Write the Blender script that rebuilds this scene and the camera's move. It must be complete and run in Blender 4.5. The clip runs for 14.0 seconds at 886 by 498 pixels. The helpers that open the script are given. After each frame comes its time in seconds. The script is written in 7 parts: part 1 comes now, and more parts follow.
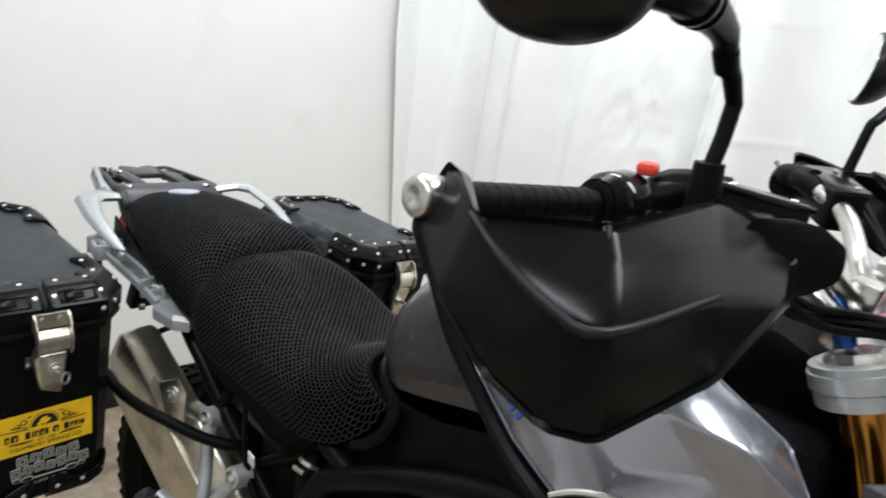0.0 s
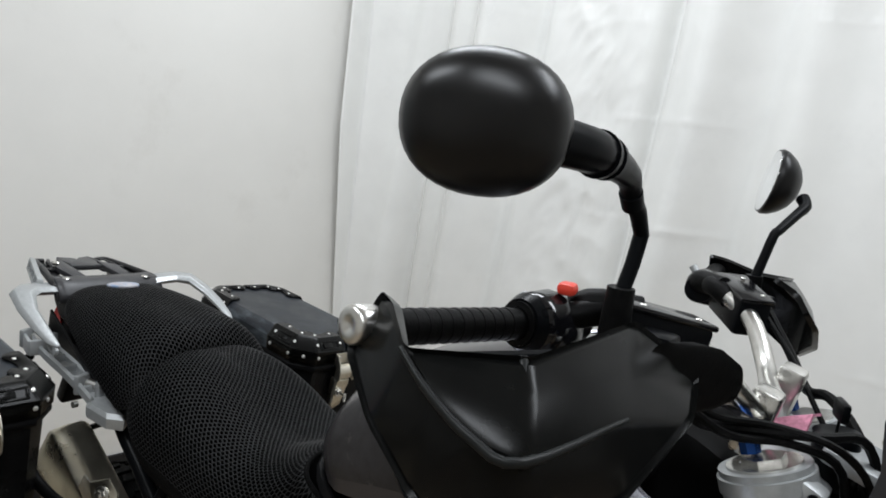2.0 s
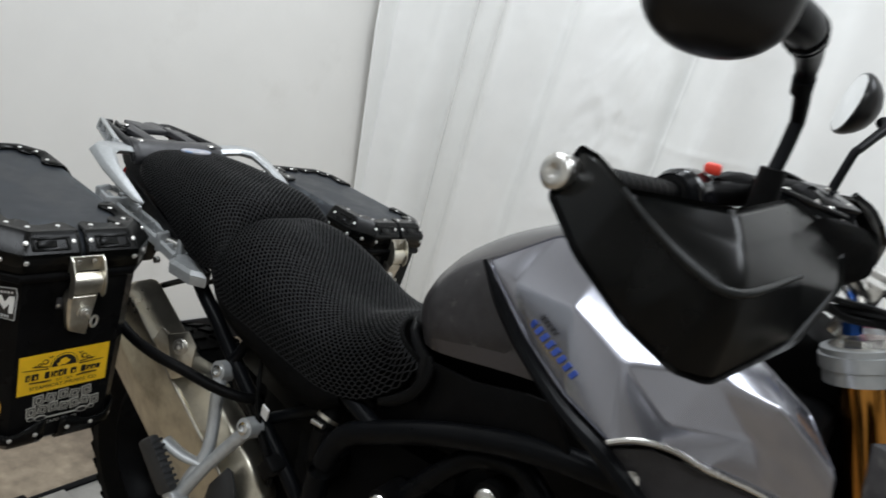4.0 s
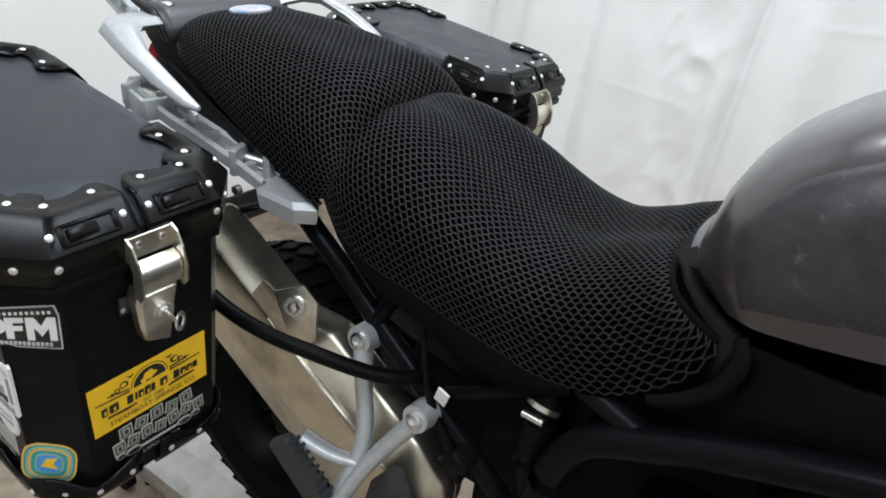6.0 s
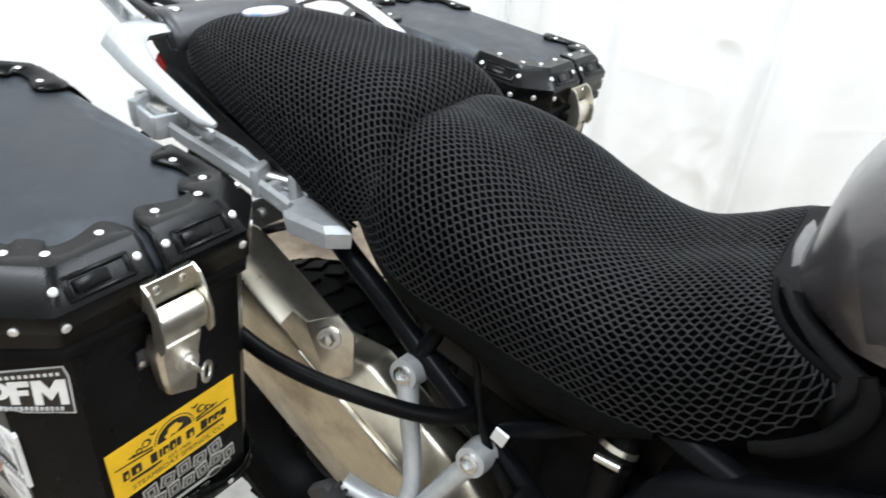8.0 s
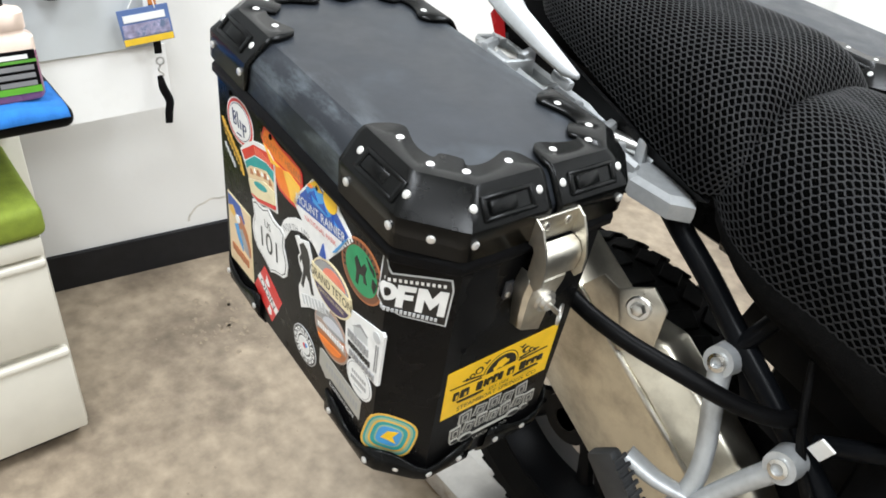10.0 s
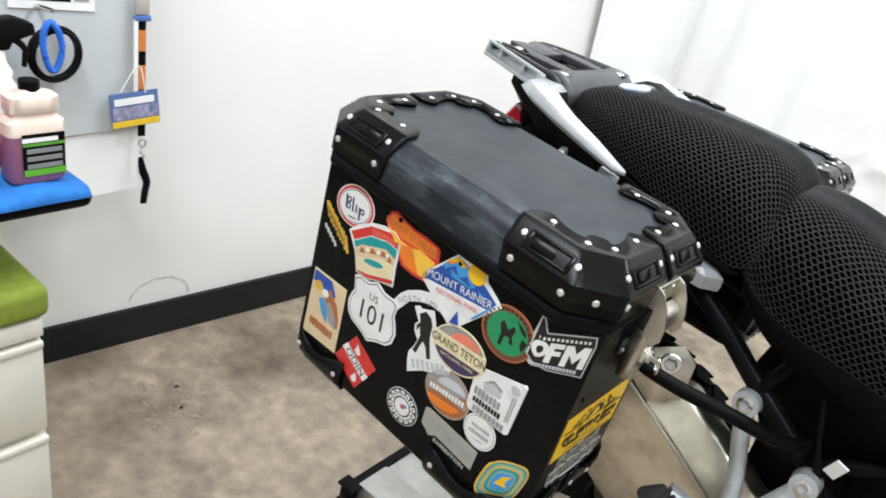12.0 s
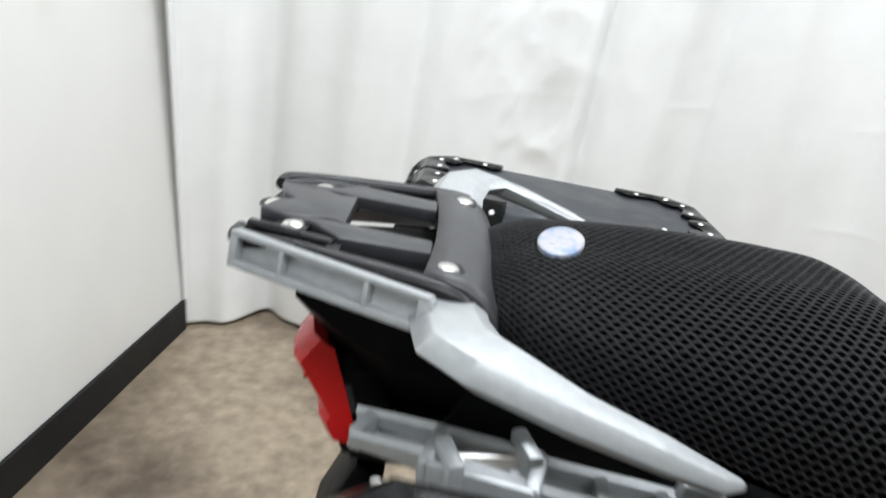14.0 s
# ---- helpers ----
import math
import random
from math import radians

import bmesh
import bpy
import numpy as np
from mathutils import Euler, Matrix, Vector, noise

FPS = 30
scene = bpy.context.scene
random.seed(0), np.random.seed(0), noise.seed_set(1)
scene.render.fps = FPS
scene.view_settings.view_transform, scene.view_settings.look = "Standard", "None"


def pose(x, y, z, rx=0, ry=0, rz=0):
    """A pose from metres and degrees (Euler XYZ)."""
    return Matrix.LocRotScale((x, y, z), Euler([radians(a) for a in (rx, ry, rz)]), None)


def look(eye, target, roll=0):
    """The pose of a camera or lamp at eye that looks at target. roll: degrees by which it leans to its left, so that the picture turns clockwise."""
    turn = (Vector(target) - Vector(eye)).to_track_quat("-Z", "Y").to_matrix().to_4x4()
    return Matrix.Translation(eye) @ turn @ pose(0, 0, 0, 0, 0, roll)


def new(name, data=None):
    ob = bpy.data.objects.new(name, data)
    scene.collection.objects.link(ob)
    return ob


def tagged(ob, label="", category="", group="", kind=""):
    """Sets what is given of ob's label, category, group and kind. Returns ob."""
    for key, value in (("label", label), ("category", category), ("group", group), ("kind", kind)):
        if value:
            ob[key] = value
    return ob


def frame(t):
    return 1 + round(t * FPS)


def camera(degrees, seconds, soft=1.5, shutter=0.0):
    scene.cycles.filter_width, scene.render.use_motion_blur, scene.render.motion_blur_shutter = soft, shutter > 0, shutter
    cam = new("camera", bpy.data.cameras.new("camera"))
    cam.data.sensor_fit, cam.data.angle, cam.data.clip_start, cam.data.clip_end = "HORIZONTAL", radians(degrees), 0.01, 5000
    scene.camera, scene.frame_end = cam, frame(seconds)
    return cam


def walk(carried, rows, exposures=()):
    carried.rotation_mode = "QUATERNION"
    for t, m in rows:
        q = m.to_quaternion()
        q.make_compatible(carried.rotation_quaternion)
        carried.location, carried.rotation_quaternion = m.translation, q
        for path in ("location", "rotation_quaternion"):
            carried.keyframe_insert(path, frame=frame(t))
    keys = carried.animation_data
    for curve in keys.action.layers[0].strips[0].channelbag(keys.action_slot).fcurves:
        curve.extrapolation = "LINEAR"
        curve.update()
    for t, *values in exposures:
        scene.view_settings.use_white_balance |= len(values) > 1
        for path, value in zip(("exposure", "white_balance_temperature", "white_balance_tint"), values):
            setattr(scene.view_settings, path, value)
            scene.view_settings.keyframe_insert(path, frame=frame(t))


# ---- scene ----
cam = camera(61.5, 14.0, soft=1.7, shutter=0.4)
PATH = [
    (0, (0.927, -0.777, 1.407), (-0.294, 0.71, 0.861), 6.3),
    (0.5, (0.951, -0.784, 1.428), (-0.182, 0.787, 0.931), 5.7),
    (1, (0.961, -0.796, 1.442), (-0.181, 0.785, 0.999), 6.7),
    (1.5, (0.954, -0.796, 1.463), (-0.209, 0.795, 1.129), 6.4),
    (2, (0.951, -0.802, 1.457), (-0.197, 0.8, 1.121), 7.3),
    (2.5, (0.952, -0.813, 1.441), (-0.123, 0.802, 0.954), 9.0),
    (3, (0.951, -0.834, 1.425), (-0.051, 0.815, 0.899), 9.5),
    (3.5, (0.923, -0.899, 1.408), (-0.045, 0.775, 0.895), 11.6),
    (4, (0.853, -0.95, 1.381), (-0.193, 0.67, 0.849), 13.0),
    (4.2, (0.799, -0.93, 1.364), (-0.233, 0.668, 0.745), 11.7),
    (6.3, (0.365, -0.671, 1.318), (-0.526, 0.77, 0.256), 4.9),
    (6.5, (0.354, -0.653, 1.313), (-0.521, 0.787, 0.237), 4.2),
    (7, (0.344, -0.643, 1.314), (-0.557, 0.804, 0.267), 3.1),
    (7.5, (0.314, -0.64, 1.316), (-0.579, 0.803, 0.258), 3.2),
    (8, (0.306, -0.645, 1.304), (-0.625, 0.774, 0.246), 3.1),
    (8.5, (0.258, -0.696, 1.286), (-0.852, 0.522, 0.153), 3.8),
    (9, (0.206, -0.753, 1.276), (-1.031, 0.333, 0.14), 4.5),
    (9.2, (0.194, -0.759, 1.28), (-1.061, 0.311, 0.148), 5.0),
    (11.3, (0.166, -0.921, 1.25), (-0.923, 0.35, 0.154), 9.1),
    (11.5, (0.123, -0.986, 1.265), (-0.936, 0.334, 0.198), 9.3),
    (12, (0.057, -1.06, 1.285), (-0.977, 0.404, 0.398), 12.0),
    (12.5, (0.037, -0.908, 1.269), (-0.843, 0.606, 0.302), 12.3),
    (13, (-0.073, -0.788, 1.286), (-0.984, 0.754, 0.395), 8.2),
    (13.5, (-0.358, -0.699, 1.268), (-0.785, 1.068, 0.435), 8.2),
    (14, (-0.507, -0.514, 1.255), (-0.497, 1.334, 0.489), 6.2),
]
EXPOSURES = [(0, 0.35, 6300, 9), (0.5, 0.25, 6300, 9), (1.2, 0.12, 6300, 9), (2.0, -0.15, 6300, 9), (3.0, -0.22, 6250, 9), (3.5, 0.02, 6250, 9), (4.2, -0.08, 6250, 9), (6.3, 0.65, 6050, 9), (7.0, 0.98, 6050, 9), (8.0, 1.05, 6100, 9), (9.2, 1.12, 6300, 9), (11.3, 0.98, 6200, 9), (12.0, 0.85, 6200, 9), (12.5, 0.52, 6200, 9), (13.0, 0.55, 6200, 9), (14, 0.52, 6250, 9)]
walk(cam, [(t, look(eye, target, roll)) for t, eye, target, roll in PATH], EXPOSURES)
from mathutils.bvhtree import BVHTree

# ---------------------------------------------------------------- light
world = bpy.data.worlds.new("world")
scene.world = world
world.use_nodes = True
world.node_tree.nodes["Background"].inputs[0].default_value = (0.9, 0.95, 1.0, 1)
world.node_tree.nodes["Background"].inputs[1].default_value = 0.05


def ceiling_lamp(x, y, sx, sy, watts):
    data = bpy.data.lights.new("ceiling_lamp", "AREA")
    data.shape, data.size, data.size_y = "RECTANGLE", sx, sy
    data.energy, data.color = watts, (0.945, 0.97, 1.0)
    ob = new("ceiling_lamp", data)
    ob.matrix_world = pose(x, y, 2.86)
    return ob


# rows of fluorescent fixtures under the ceiling
for lx, ly in ((-0.3, 0.75), (1.6, 0.75), (-0.3, -1.3), (1.6, -1.3)):
    ceiling_lamp(lx, ly, 1.25, 0.34, 26.5)


# ---------------------------------------------------------------- materials
def nodes_of(name):
    m = bpy.data.materials.new(name)
    m.use_nodes = True
    nt = m.node_tree
    return m, nt, nt.nodes["Principled BSDF"]


def mat(name, color, rough=0.5, metal=0.0, vary=0.15, scale=30.0, bump=0.0, bscale=200.0, coat=0.0, stain=None, stain_scale=4.0, stain_at=(0.5, 0.62), rvary=0.12, spec=0.5):
    """A procedural surface: colour varied at two scales, roughness wear, fine relief, and stains of a second colour."""
    m, nt, b = nodes_of(name)
    n, l = nt.nodes, nt.links
    tc = n.new("ShaderNodeTexCoord")
    fine = n.new("ShaderNodeTexNoise")
    fine.inputs["Scale"].default_value, fine.inputs["Detail"].default_value = scale, 6
    l.new(tc.outputs["Object"], fine.inputs["Vector"])
    ramp = n.new("ShaderNodeMapRange")
    ramp.inputs["From Min"].default_value, ramp.inputs["From Max"].default_value = 0.3, 0.7
    ramp.inputs["To Min"].default_value, ramp.inputs["To Max"].default_value = 1 - vary, 1 + vary
    l.new(fine.outputs["Fac"], ramp.inputs["Value"])
    mul = n.new("ShaderNodeVectorMath")
    mul.operation = "SCALE"
    mul.inputs[0].default_value = color[:3]
    l.new(ramp.outputs["Result"], mul.inputs["Scale"])
    out = mul.outputs["Vector"]
    big = n.new("ShaderNodeTexNoise")
    big.inputs["Scale"].default_value, big.inputs["Detail"].default_value = stain_scale, 8
    big.inputs["Roughness"].default_value = 0.65
    l.new(tc.outputs["Object"], big.inputs["Vector"])
    if stain:
        f = n.new("ShaderNodeMapRange")
        f.inputs["From Min"].default_value, f.inputs["From Max"].default_value = stain_at
        l.new(big.outputs["Fac"], f.inputs["Value"])
        mix = n.new("ShaderNodeMix")
        mix.data_type = "RGBA"
        l.new(f.outputs["Result"], mix.inputs["Factor"])
        l.new(out, mix.inputs["A"])
        mix.inputs["B"].default_value = (*stain[:3], 1)
        out = mix.outputs["Result"]
    l.new(out, b.inputs["Base Color"])
    rr = n.new("ShaderNodeMapRange")
    rr.inputs["From Min"].default_value, rr.inputs["From Max"].default_value = 0.3, 0.7
    rr.inputs["To Min"].default_value, rr.inputs["To Max"].default_value = max(rough - rvary, 0.03), min(rough + rvary, 1)
    l.new(big.outputs["Fac"], rr.inputs["Value"])
    l.new(rr.outputs["Result"], b.inputs["Roughness"])
    b.inputs["Metallic"].default_value = metal
    b.inputs["Coat Weight"].default_value = coat
    b.inputs["Coat Roughness"].default_value = 0.12
    b.inputs["Specular IOR Level"].default_value = spec
    if bump:
        bn = n.new("ShaderNodeTexNoise")
        bn.inputs["Scale"].default_value, bn.inputs["Detail"].default_value = bscale, 4
        l.new(tc.outputs["Object"], bn.inputs["Vector"])
        bp = n.new("ShaderNodeBump")
        bp.inputs["Strength"].default_value, bp.inputs["Distance"].default_value = bump, 0.002
        l.new(bn.outputs["Fac"], bp.inputs["Height"])
        l.new(bp.outputs["Normal"], b.inputs["Normal"])
    return m


M_WALL = mat("painted_wall", (0.80, 0.79, 0.76), 0.6, vary=0.015, scale=6, bump=0.15, bscale=60, stain=(0.66, 0.64, 0.60), stain_scale=2.2, stain_at=(0.58, 0.9))
M_CURTAIN = mat("white_sheeting", (0.86, 0.86, 0.84), 0.16, vary=0.02, scale=9, bump=0.10, bscale=16, stain=(0.78, 0.78, 0.765), stain_scale=3, stain_at=(0.55, 0.85))
M_CEIL = mat("ceiling_paint", (0.8, 0.8, 0.78), 0.8, vary=0.03)
M_FLOOR = mat("concrete", (0.33, 0.266, 0.192), 0.42, vary=0.26, scale=24, bump=0.2, bscale=120, stain=(0.10, 0.074, 0.052), stain_scale=1.9, stain_at=(0.47, 0.66), rvary=0.16)
M_BASE = mat("black_vinyl", (0.012, 0.012, 0.013), 0.5, vary=0.2, spec=0.25)
M_BLACK = mat("black_plastic", (0.0045, 0.0045, 0.0048), 0.42, vary=0.2, scale=60, bump=0.15, bscale=500, spec=0.06)
M_HOUSING = mat("mirror_plastic", (0.0022, 0.0022, 0.0026), 0.36, vary=0.1, scale=60, spec=0.36, rvary=0.04)
M_HEEL = mat("heel_plastic", (0.03, 0.031, 0.032), 0.5, vary=0.2, scale=40, bump=0.1, bscale=300, spec=0.3)
M_GUARD = mat("guard_plastic", (0.0036, 0.0038, 0.0037), 0.24, vary=0.2, scale=40, bump=0.02, bscale=500, rvary=0.06, spec=0.14)
M_SATIN = mat("satin_black_paint", (0.0034, 0.0038, 0.0046), 0.34, vary=0.15, scale=50, spec=0.08)
M_COVER = mat("side_cover_plastic", (0.0030, 0.0030, 0.0032), 0.45, vary=0.25, scale=60, bump=0.1, bscale=400, spec=0.07)
M_RUBBER = mat("rubber", (0.0030, 0.0030, 0.0031), 0.5, vary=0.25, scale=80, bump=0.2, bscale=300, spec=0.09)
M_TYRE = mat("dusty_tyre", (0.0035, 0.0035, 0.0034), 0.7, vary=0.3, scale=60, bump=0.2, bscale=300, stain=(0.014, 0.0125, 0.010), stain_scale=14, stain_at=(0.55, 0.85), spec=0.08)
M_COLLAR = mat("collar_plastic", (0.007, 0.007, 0.0075), 0.40, vary=0.15, scale=60, spec=0.14)
# paler than the guard: lip wear and edge highlights share this colour
M_LIP = mat("worn_highlit_edge", (0.009, 0.010, 0.010), 0.38, vary=0.3, scale=60, spec=0.22)
M_KNEE = mat("scuffed_grey_plastic", (0.030, 0.028, 0.029), 0.40, vary=0.2, scale=60, bump=0.1, bscale=300, stain=(0.10, 0.092, 0.085), stain_scale=34, stain_at=(0.60, 0.74), spec=0.3)
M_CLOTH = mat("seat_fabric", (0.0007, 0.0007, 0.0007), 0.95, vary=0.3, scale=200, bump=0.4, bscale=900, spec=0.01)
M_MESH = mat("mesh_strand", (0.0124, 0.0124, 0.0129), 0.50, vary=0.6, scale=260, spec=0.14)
M_SKIRT = mat("skirt_fabric", (0.0035, 0.0035, 0.0035), 0.9, vary=0.3, scale=120, bump=0.5, bscale=500, spec=0.06)
M_LID = mat("lid_powder_coat", (0.0195, 0.0225, 0.0275), 0.40, vary=0.16, scale=14, bump=0.1, bscale=700, stain=(0.060, 0.070, 0.080), stain_scale=9.0, stain_at=(0.57, 0.84), spec=0.24)


def wear_edges(m, low, high, color):
    """Pale rubbed streaks where the lid's long sides bend over."""
    nt = m.node_tree
    n, l = nt.nodes, nt.links
    b = n["Principled BSDF"]
    old = b.inputs["Base Color"].links[0].from_socket
    tc, sep, ab = n.new("ShaderNodeTexCoord"), n.new("ShaderNodeSeparateXYZ"), n.new("ShaderNodeMath")
    l.new(tc.outputs["Object"], sep.inputs["Vector"])
    ab.operation = "ABSOLUTE"
    l.new(sep.outputs["Y"], ab.inputs[0])
    band, rub, both = n.new("ShaderNodeMapRange"), n.new("ShaderNodeMapRange"), n.new("ShaderNodeMath")
    band.inputs["From Min"].default_value, band.inputs["From Max"].default_value = low, high
    l.new(ab.outputs[0], band.inputs["Value"])
    streak, stretch = n.new("ShaderNodeTexNoise"), n.new("ShaderNodeMapping")
    stretch.inputs["Scale"].default_value = (9, 26, 26)
    streak.inputs["Scale"].default_value, streak.inputs["Detail"].default_value = 1.0, 9
    streak.inputs["Roughness"].default_value = 0.72
    l.new(tc.outputs["Object"], stretch.inputs["Vector"])
    l.new(stretch.outputs["Vector"], streak.inputs["Vector"])
    rub.inputs["From Min"].default_value, rub.inputs["From Max"].default_value = 0.46, 0.74
    l.new(streak.outputs["Fac"], rub.inputs["Value"])
    both.operation = "MULTIPLY"
    l.new(band.outputs["Result"], both.inputs[0])
    l.new(rub.outputs["Result"], both.inputs[1])
    mix = n.new("ShaderNodeMix")
    mix.data_type = "RGBA"
    l.new(both.outputs[0], mix.inputs["Factor"])
    l.new(old, mix.inputs["A"])
    mix.inputs["B"].default_value = (*color, 1)
    l.new(mix.outputs["Result"], b.inputs["Base Color"])


wear_edges(M_LID, 0.070, 0.114, (0.12, 0.14, 0.155))
M_BOX = mat("box_paint", (0.0042, 0.0042, 0.0044), 0.30, vary=0.25, scale=30, bump=0.08, bscale=300, stain=(0.016, 0.016, 0.015), stain_scale=9, stain_at=(0.6, 0.8), spec=0.09)
M_RIVET = mat("rivet_aluminium", (0.72, 0.71, 0.68), 0.34, metal=0.6, vary=0.1, scale=200)
M_STEEL = mat("stainless_steel", (0.64, 0.61, 0.53), 0.36, metal=1.0, vary=0.1, scale=60, stain=(0.36, 0.32, 0.26), stain_scale=14, stain_at=(0.5, 0.8))
M_MUFFLER = mat("muffler_steel", (0.70, 0.66, 0.55), 0.34, metal=1.0, vary=0.07, scale=25, stain=(0.30, 0.26, 0.20), stain_scale=6, stain_at=(0.5, 0.75))
M_CAST = mat("cast_silver", (0.42, 0.435, 0.44), 0.42, metal=0.45, vary=0.07, scale=120, bump=0.1, bscale=400)
M_ALU = mat("brushed_aluminium", (0.66, 0.65, 0.62), 0.3, metal=1.0, vary=0.08, scale=80)
M_DOLLY = mat("worn_aluminium", (0.50, 0.49, 0.47), 0.42, metal=0.7, vary=0.12, scale=30, stain=(0.24, 0.17, 0.12), stain_scale=9, stain_at=(0.58, 0.76))
M_NOSE = mat("dark_metallic_paint", (0.066, 0.068, 0.078), 0.36, metal=0.7, vary=0.05, scale=400, coat=0.6, rvary=0.05)
M_GOLD = mat("gold_anodised", (0.46, 0.21, 0.045), 0.2, metal=1.0, vary=0.06, scale=50)
M_BLUE = mat("blue_anodised", (0.012, 0.06, 0.25), 0.3, metal=0.7, vary=0.1)
M_TANK = mat("grey_metallic_paint", (0.056, 0.051, 0.053), 0.32, metal=0.55, vary=0.06, scale=400, coat=0.6, stain=(0.12, 0.108, 0.10), stain_scale=18, stain_at=(0.62, 0.8), rvary=0.06)
M_SILVER = mat("silver_metallic_paint", (0.33, 0.335, 0.378), 0.22, metal=0.75, vary=0.05, scale=500, coat=1.0, rvary=0.04)
M_GLOSS = mat("gloss_black", (0.005, 0.005, 0.006), 0.16, vary=0.1, scale=60, spec=0.45, rvary=0.05)
M_AMBER = mat("amber_glass", (0.35, 0.22, 0.03), 0.15, vary=0.05)
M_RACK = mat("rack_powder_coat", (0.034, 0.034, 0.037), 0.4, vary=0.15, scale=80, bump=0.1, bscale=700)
# the rails' own black; the groove floors borrow it as painted shade
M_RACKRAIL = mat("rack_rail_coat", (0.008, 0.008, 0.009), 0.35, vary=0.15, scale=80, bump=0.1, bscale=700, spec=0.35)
M_RED = mat("red_lens", (0.50, 0.010, 0.010), 0.22, vary=0.1, spec=0.25)
M_REDP = mat("red_plastic", (0.75, 0.06, 0.035), 0.4, vary=0.05)
M_PINK = mat("pink_cloth", (0.50, 0.20, 0.28), 0.9, vary=0.3, scale=160, bump=0.5, bscale=700)
M_WHITE = mat("white_vinyl", (0.80, 0.80, 0.78), 0.4, vary=0.03)
M_CABINET = mat("cream_steel", (0.72, 0.69, 0.60), 0.4, vary=0.03, scale=20)
M_GREEN = mat("green_fabric", (0.20, 0.26, 0.025), 0.85, vary=0.12, scale=60, bump=0.3, bscale=300)
M_GREYPANEL = mat("grey_panel", (0.50, 0.52, 0.52), 0.6, vary=0.04, scale=10)
M_CHROME = mat("mirror_glass", (0.85, 0.86, 0.87), 0.03, metal=1.0, vary=0.0, rvary=0.0)
M_ENGINE = mat("dark_engine", (0.004, 0.004, 0.0042), 0.55, vary=0.3, scale=25, bump=0.3, bscale=60, spec=0.06)


def paint(name, color, rough=0.4):
    return mat(name, color, rough, vary=0.06, scale=40)


# ---------------------------------------------------------------- mesh helpers
def link(name, me, material, parent=None, label="", smooth=False, angle=None):
    me.materials.append(material)
    if smooth:
        me.polygons.foreach_set("use_smooth", [True] * len(me.polygons))
        if angle:
            me.set_sharp_from_angle(angle=radians(angle))
    ob = new(name, me)
    if parent:
        ob.parent = parent
    if label:
        tagged(ob, label)
    return ob


def part(name, bm, material, parent=None, label="", smooth=False, angle=35):
    me = bpy.data.meshes.new(name)
    bmesh.ops.recalc_face_normals(bm, faces=bm.faces)
    bm.to_mesh(me)
    bm.free()
    return link(name, me, material, parent, label, smooth, angle)


def thing(name, label, category, at=(0, 0, 0), group="", kind=""):
    ob = new(name)
    ob.location = at
    ob.empty_display_size = 0.05
    return tagged(ob, label, category, group, kind)


def box(size, m=None, bevel=0.0, bm=None, segs=2):
    bm2 = bmesh.new()
    bmesh.ops.create_cube(bm2, size=1.0, matrix=Matrix.Diagonal((*size, 1)))
    if bevel:
        bmesh.ops.bevel(bm2, geom=bm2.edges[:], offset=bevel, segments=segs, affect="EDGES", profile=0.5)
    bmesh.ops.transform(bm2, matrix=m or Matrix(), verts=bm2.verts)
    return merge(bm, bm2)


def merge(bm, other):
    if bm is None:
        return other
    me = bpy.data.meshes.new("tmp")
    other.to_mesh(me)
    other.free()
    bm.from_mesh(me)
    bpy.data.meshes.remove(me)
    return bm


def frame_along(d, up=(0, 0, 1)):
    d = Vector(d).normalized()
    up = Vector(up)
    if abs(d.dot(up)) > 0.98:
        up = Vector((1, 0, 0))
    s = d.cross(up).normalized()
    return s, s.cross(d).normalized(), d


def smooth_path(pts, n=6):
    """Catmull-Rom points through pts."""
    p = [Vector(q) for q in pts]
    p = [2 * p[0] - p[1]] + p + [2 * p[-1] - p[-2]]
    out = []
    for i in range(1, len(p) - 2):
        a, b, c, d = p[i - 1 : i + 3]
        for k in range(n):
            t = k / n
            out.append(0.5 * (2 * b + (c - a) * t + (2 * a - 5 * b + 4 * c - d) * t * t + (3 * b - a - 3 * c + d) * t**3))
    return out + [p[-2]]


def tube(pts, r, segs=12, smooth=5, bm=None, flat=1.0, up=(0, 0, 1), square=1.0):
    """A round bar through pts; r may be a list of one radius for each given point; flat squeezes it along up."""
    path = smooth_path(pts, smooth) if smooth > 1 and len(pts) > 2 else [Vector(q) for q in pts]
    rs = r if isinstance(r, (list, tuple)) else [r] * len(pts)
    rad = np.interp(np.linspace(0, len(pts) - 1, len(path)), range(len(pts)), rs).tolist()
    bm2 = bmesh.new()
    rings = []
    for i, q in enumerate(path):
        d = path[min(i + 1, len(path) - 1)] - path[max(i - 1, 0)]
        s, u, _ = frame_along(d, up)
        rings.append([bm2.verts.new(q + rad[i] * (s * math.copysign(abs(math.cos(a)) ** square, math.cos(a)) + flat * u * math.copysign(abs(math.sin(a)) ** square, math.sin(a)))) for a in (2 * math.pi * k / segs for k in range(segs))])
    for a, b in zip(rings, rings[1:]):
        for k in range(segs):
            bm2.faces.new((a[k], a[(k + 1) % segs], b[(k + 1) % segs], b[k]))
    bm2.faces.new(rings[0][::-1])
    bm2.faces.new(rings[-1])
    return merge(bm, bm2)


def cyl(p0, p1, r0, r1=None, segs=20, bm=None):
    return tube([p0, p1], [r0, r0 if r1 is None else r1], segs, 1, bm)


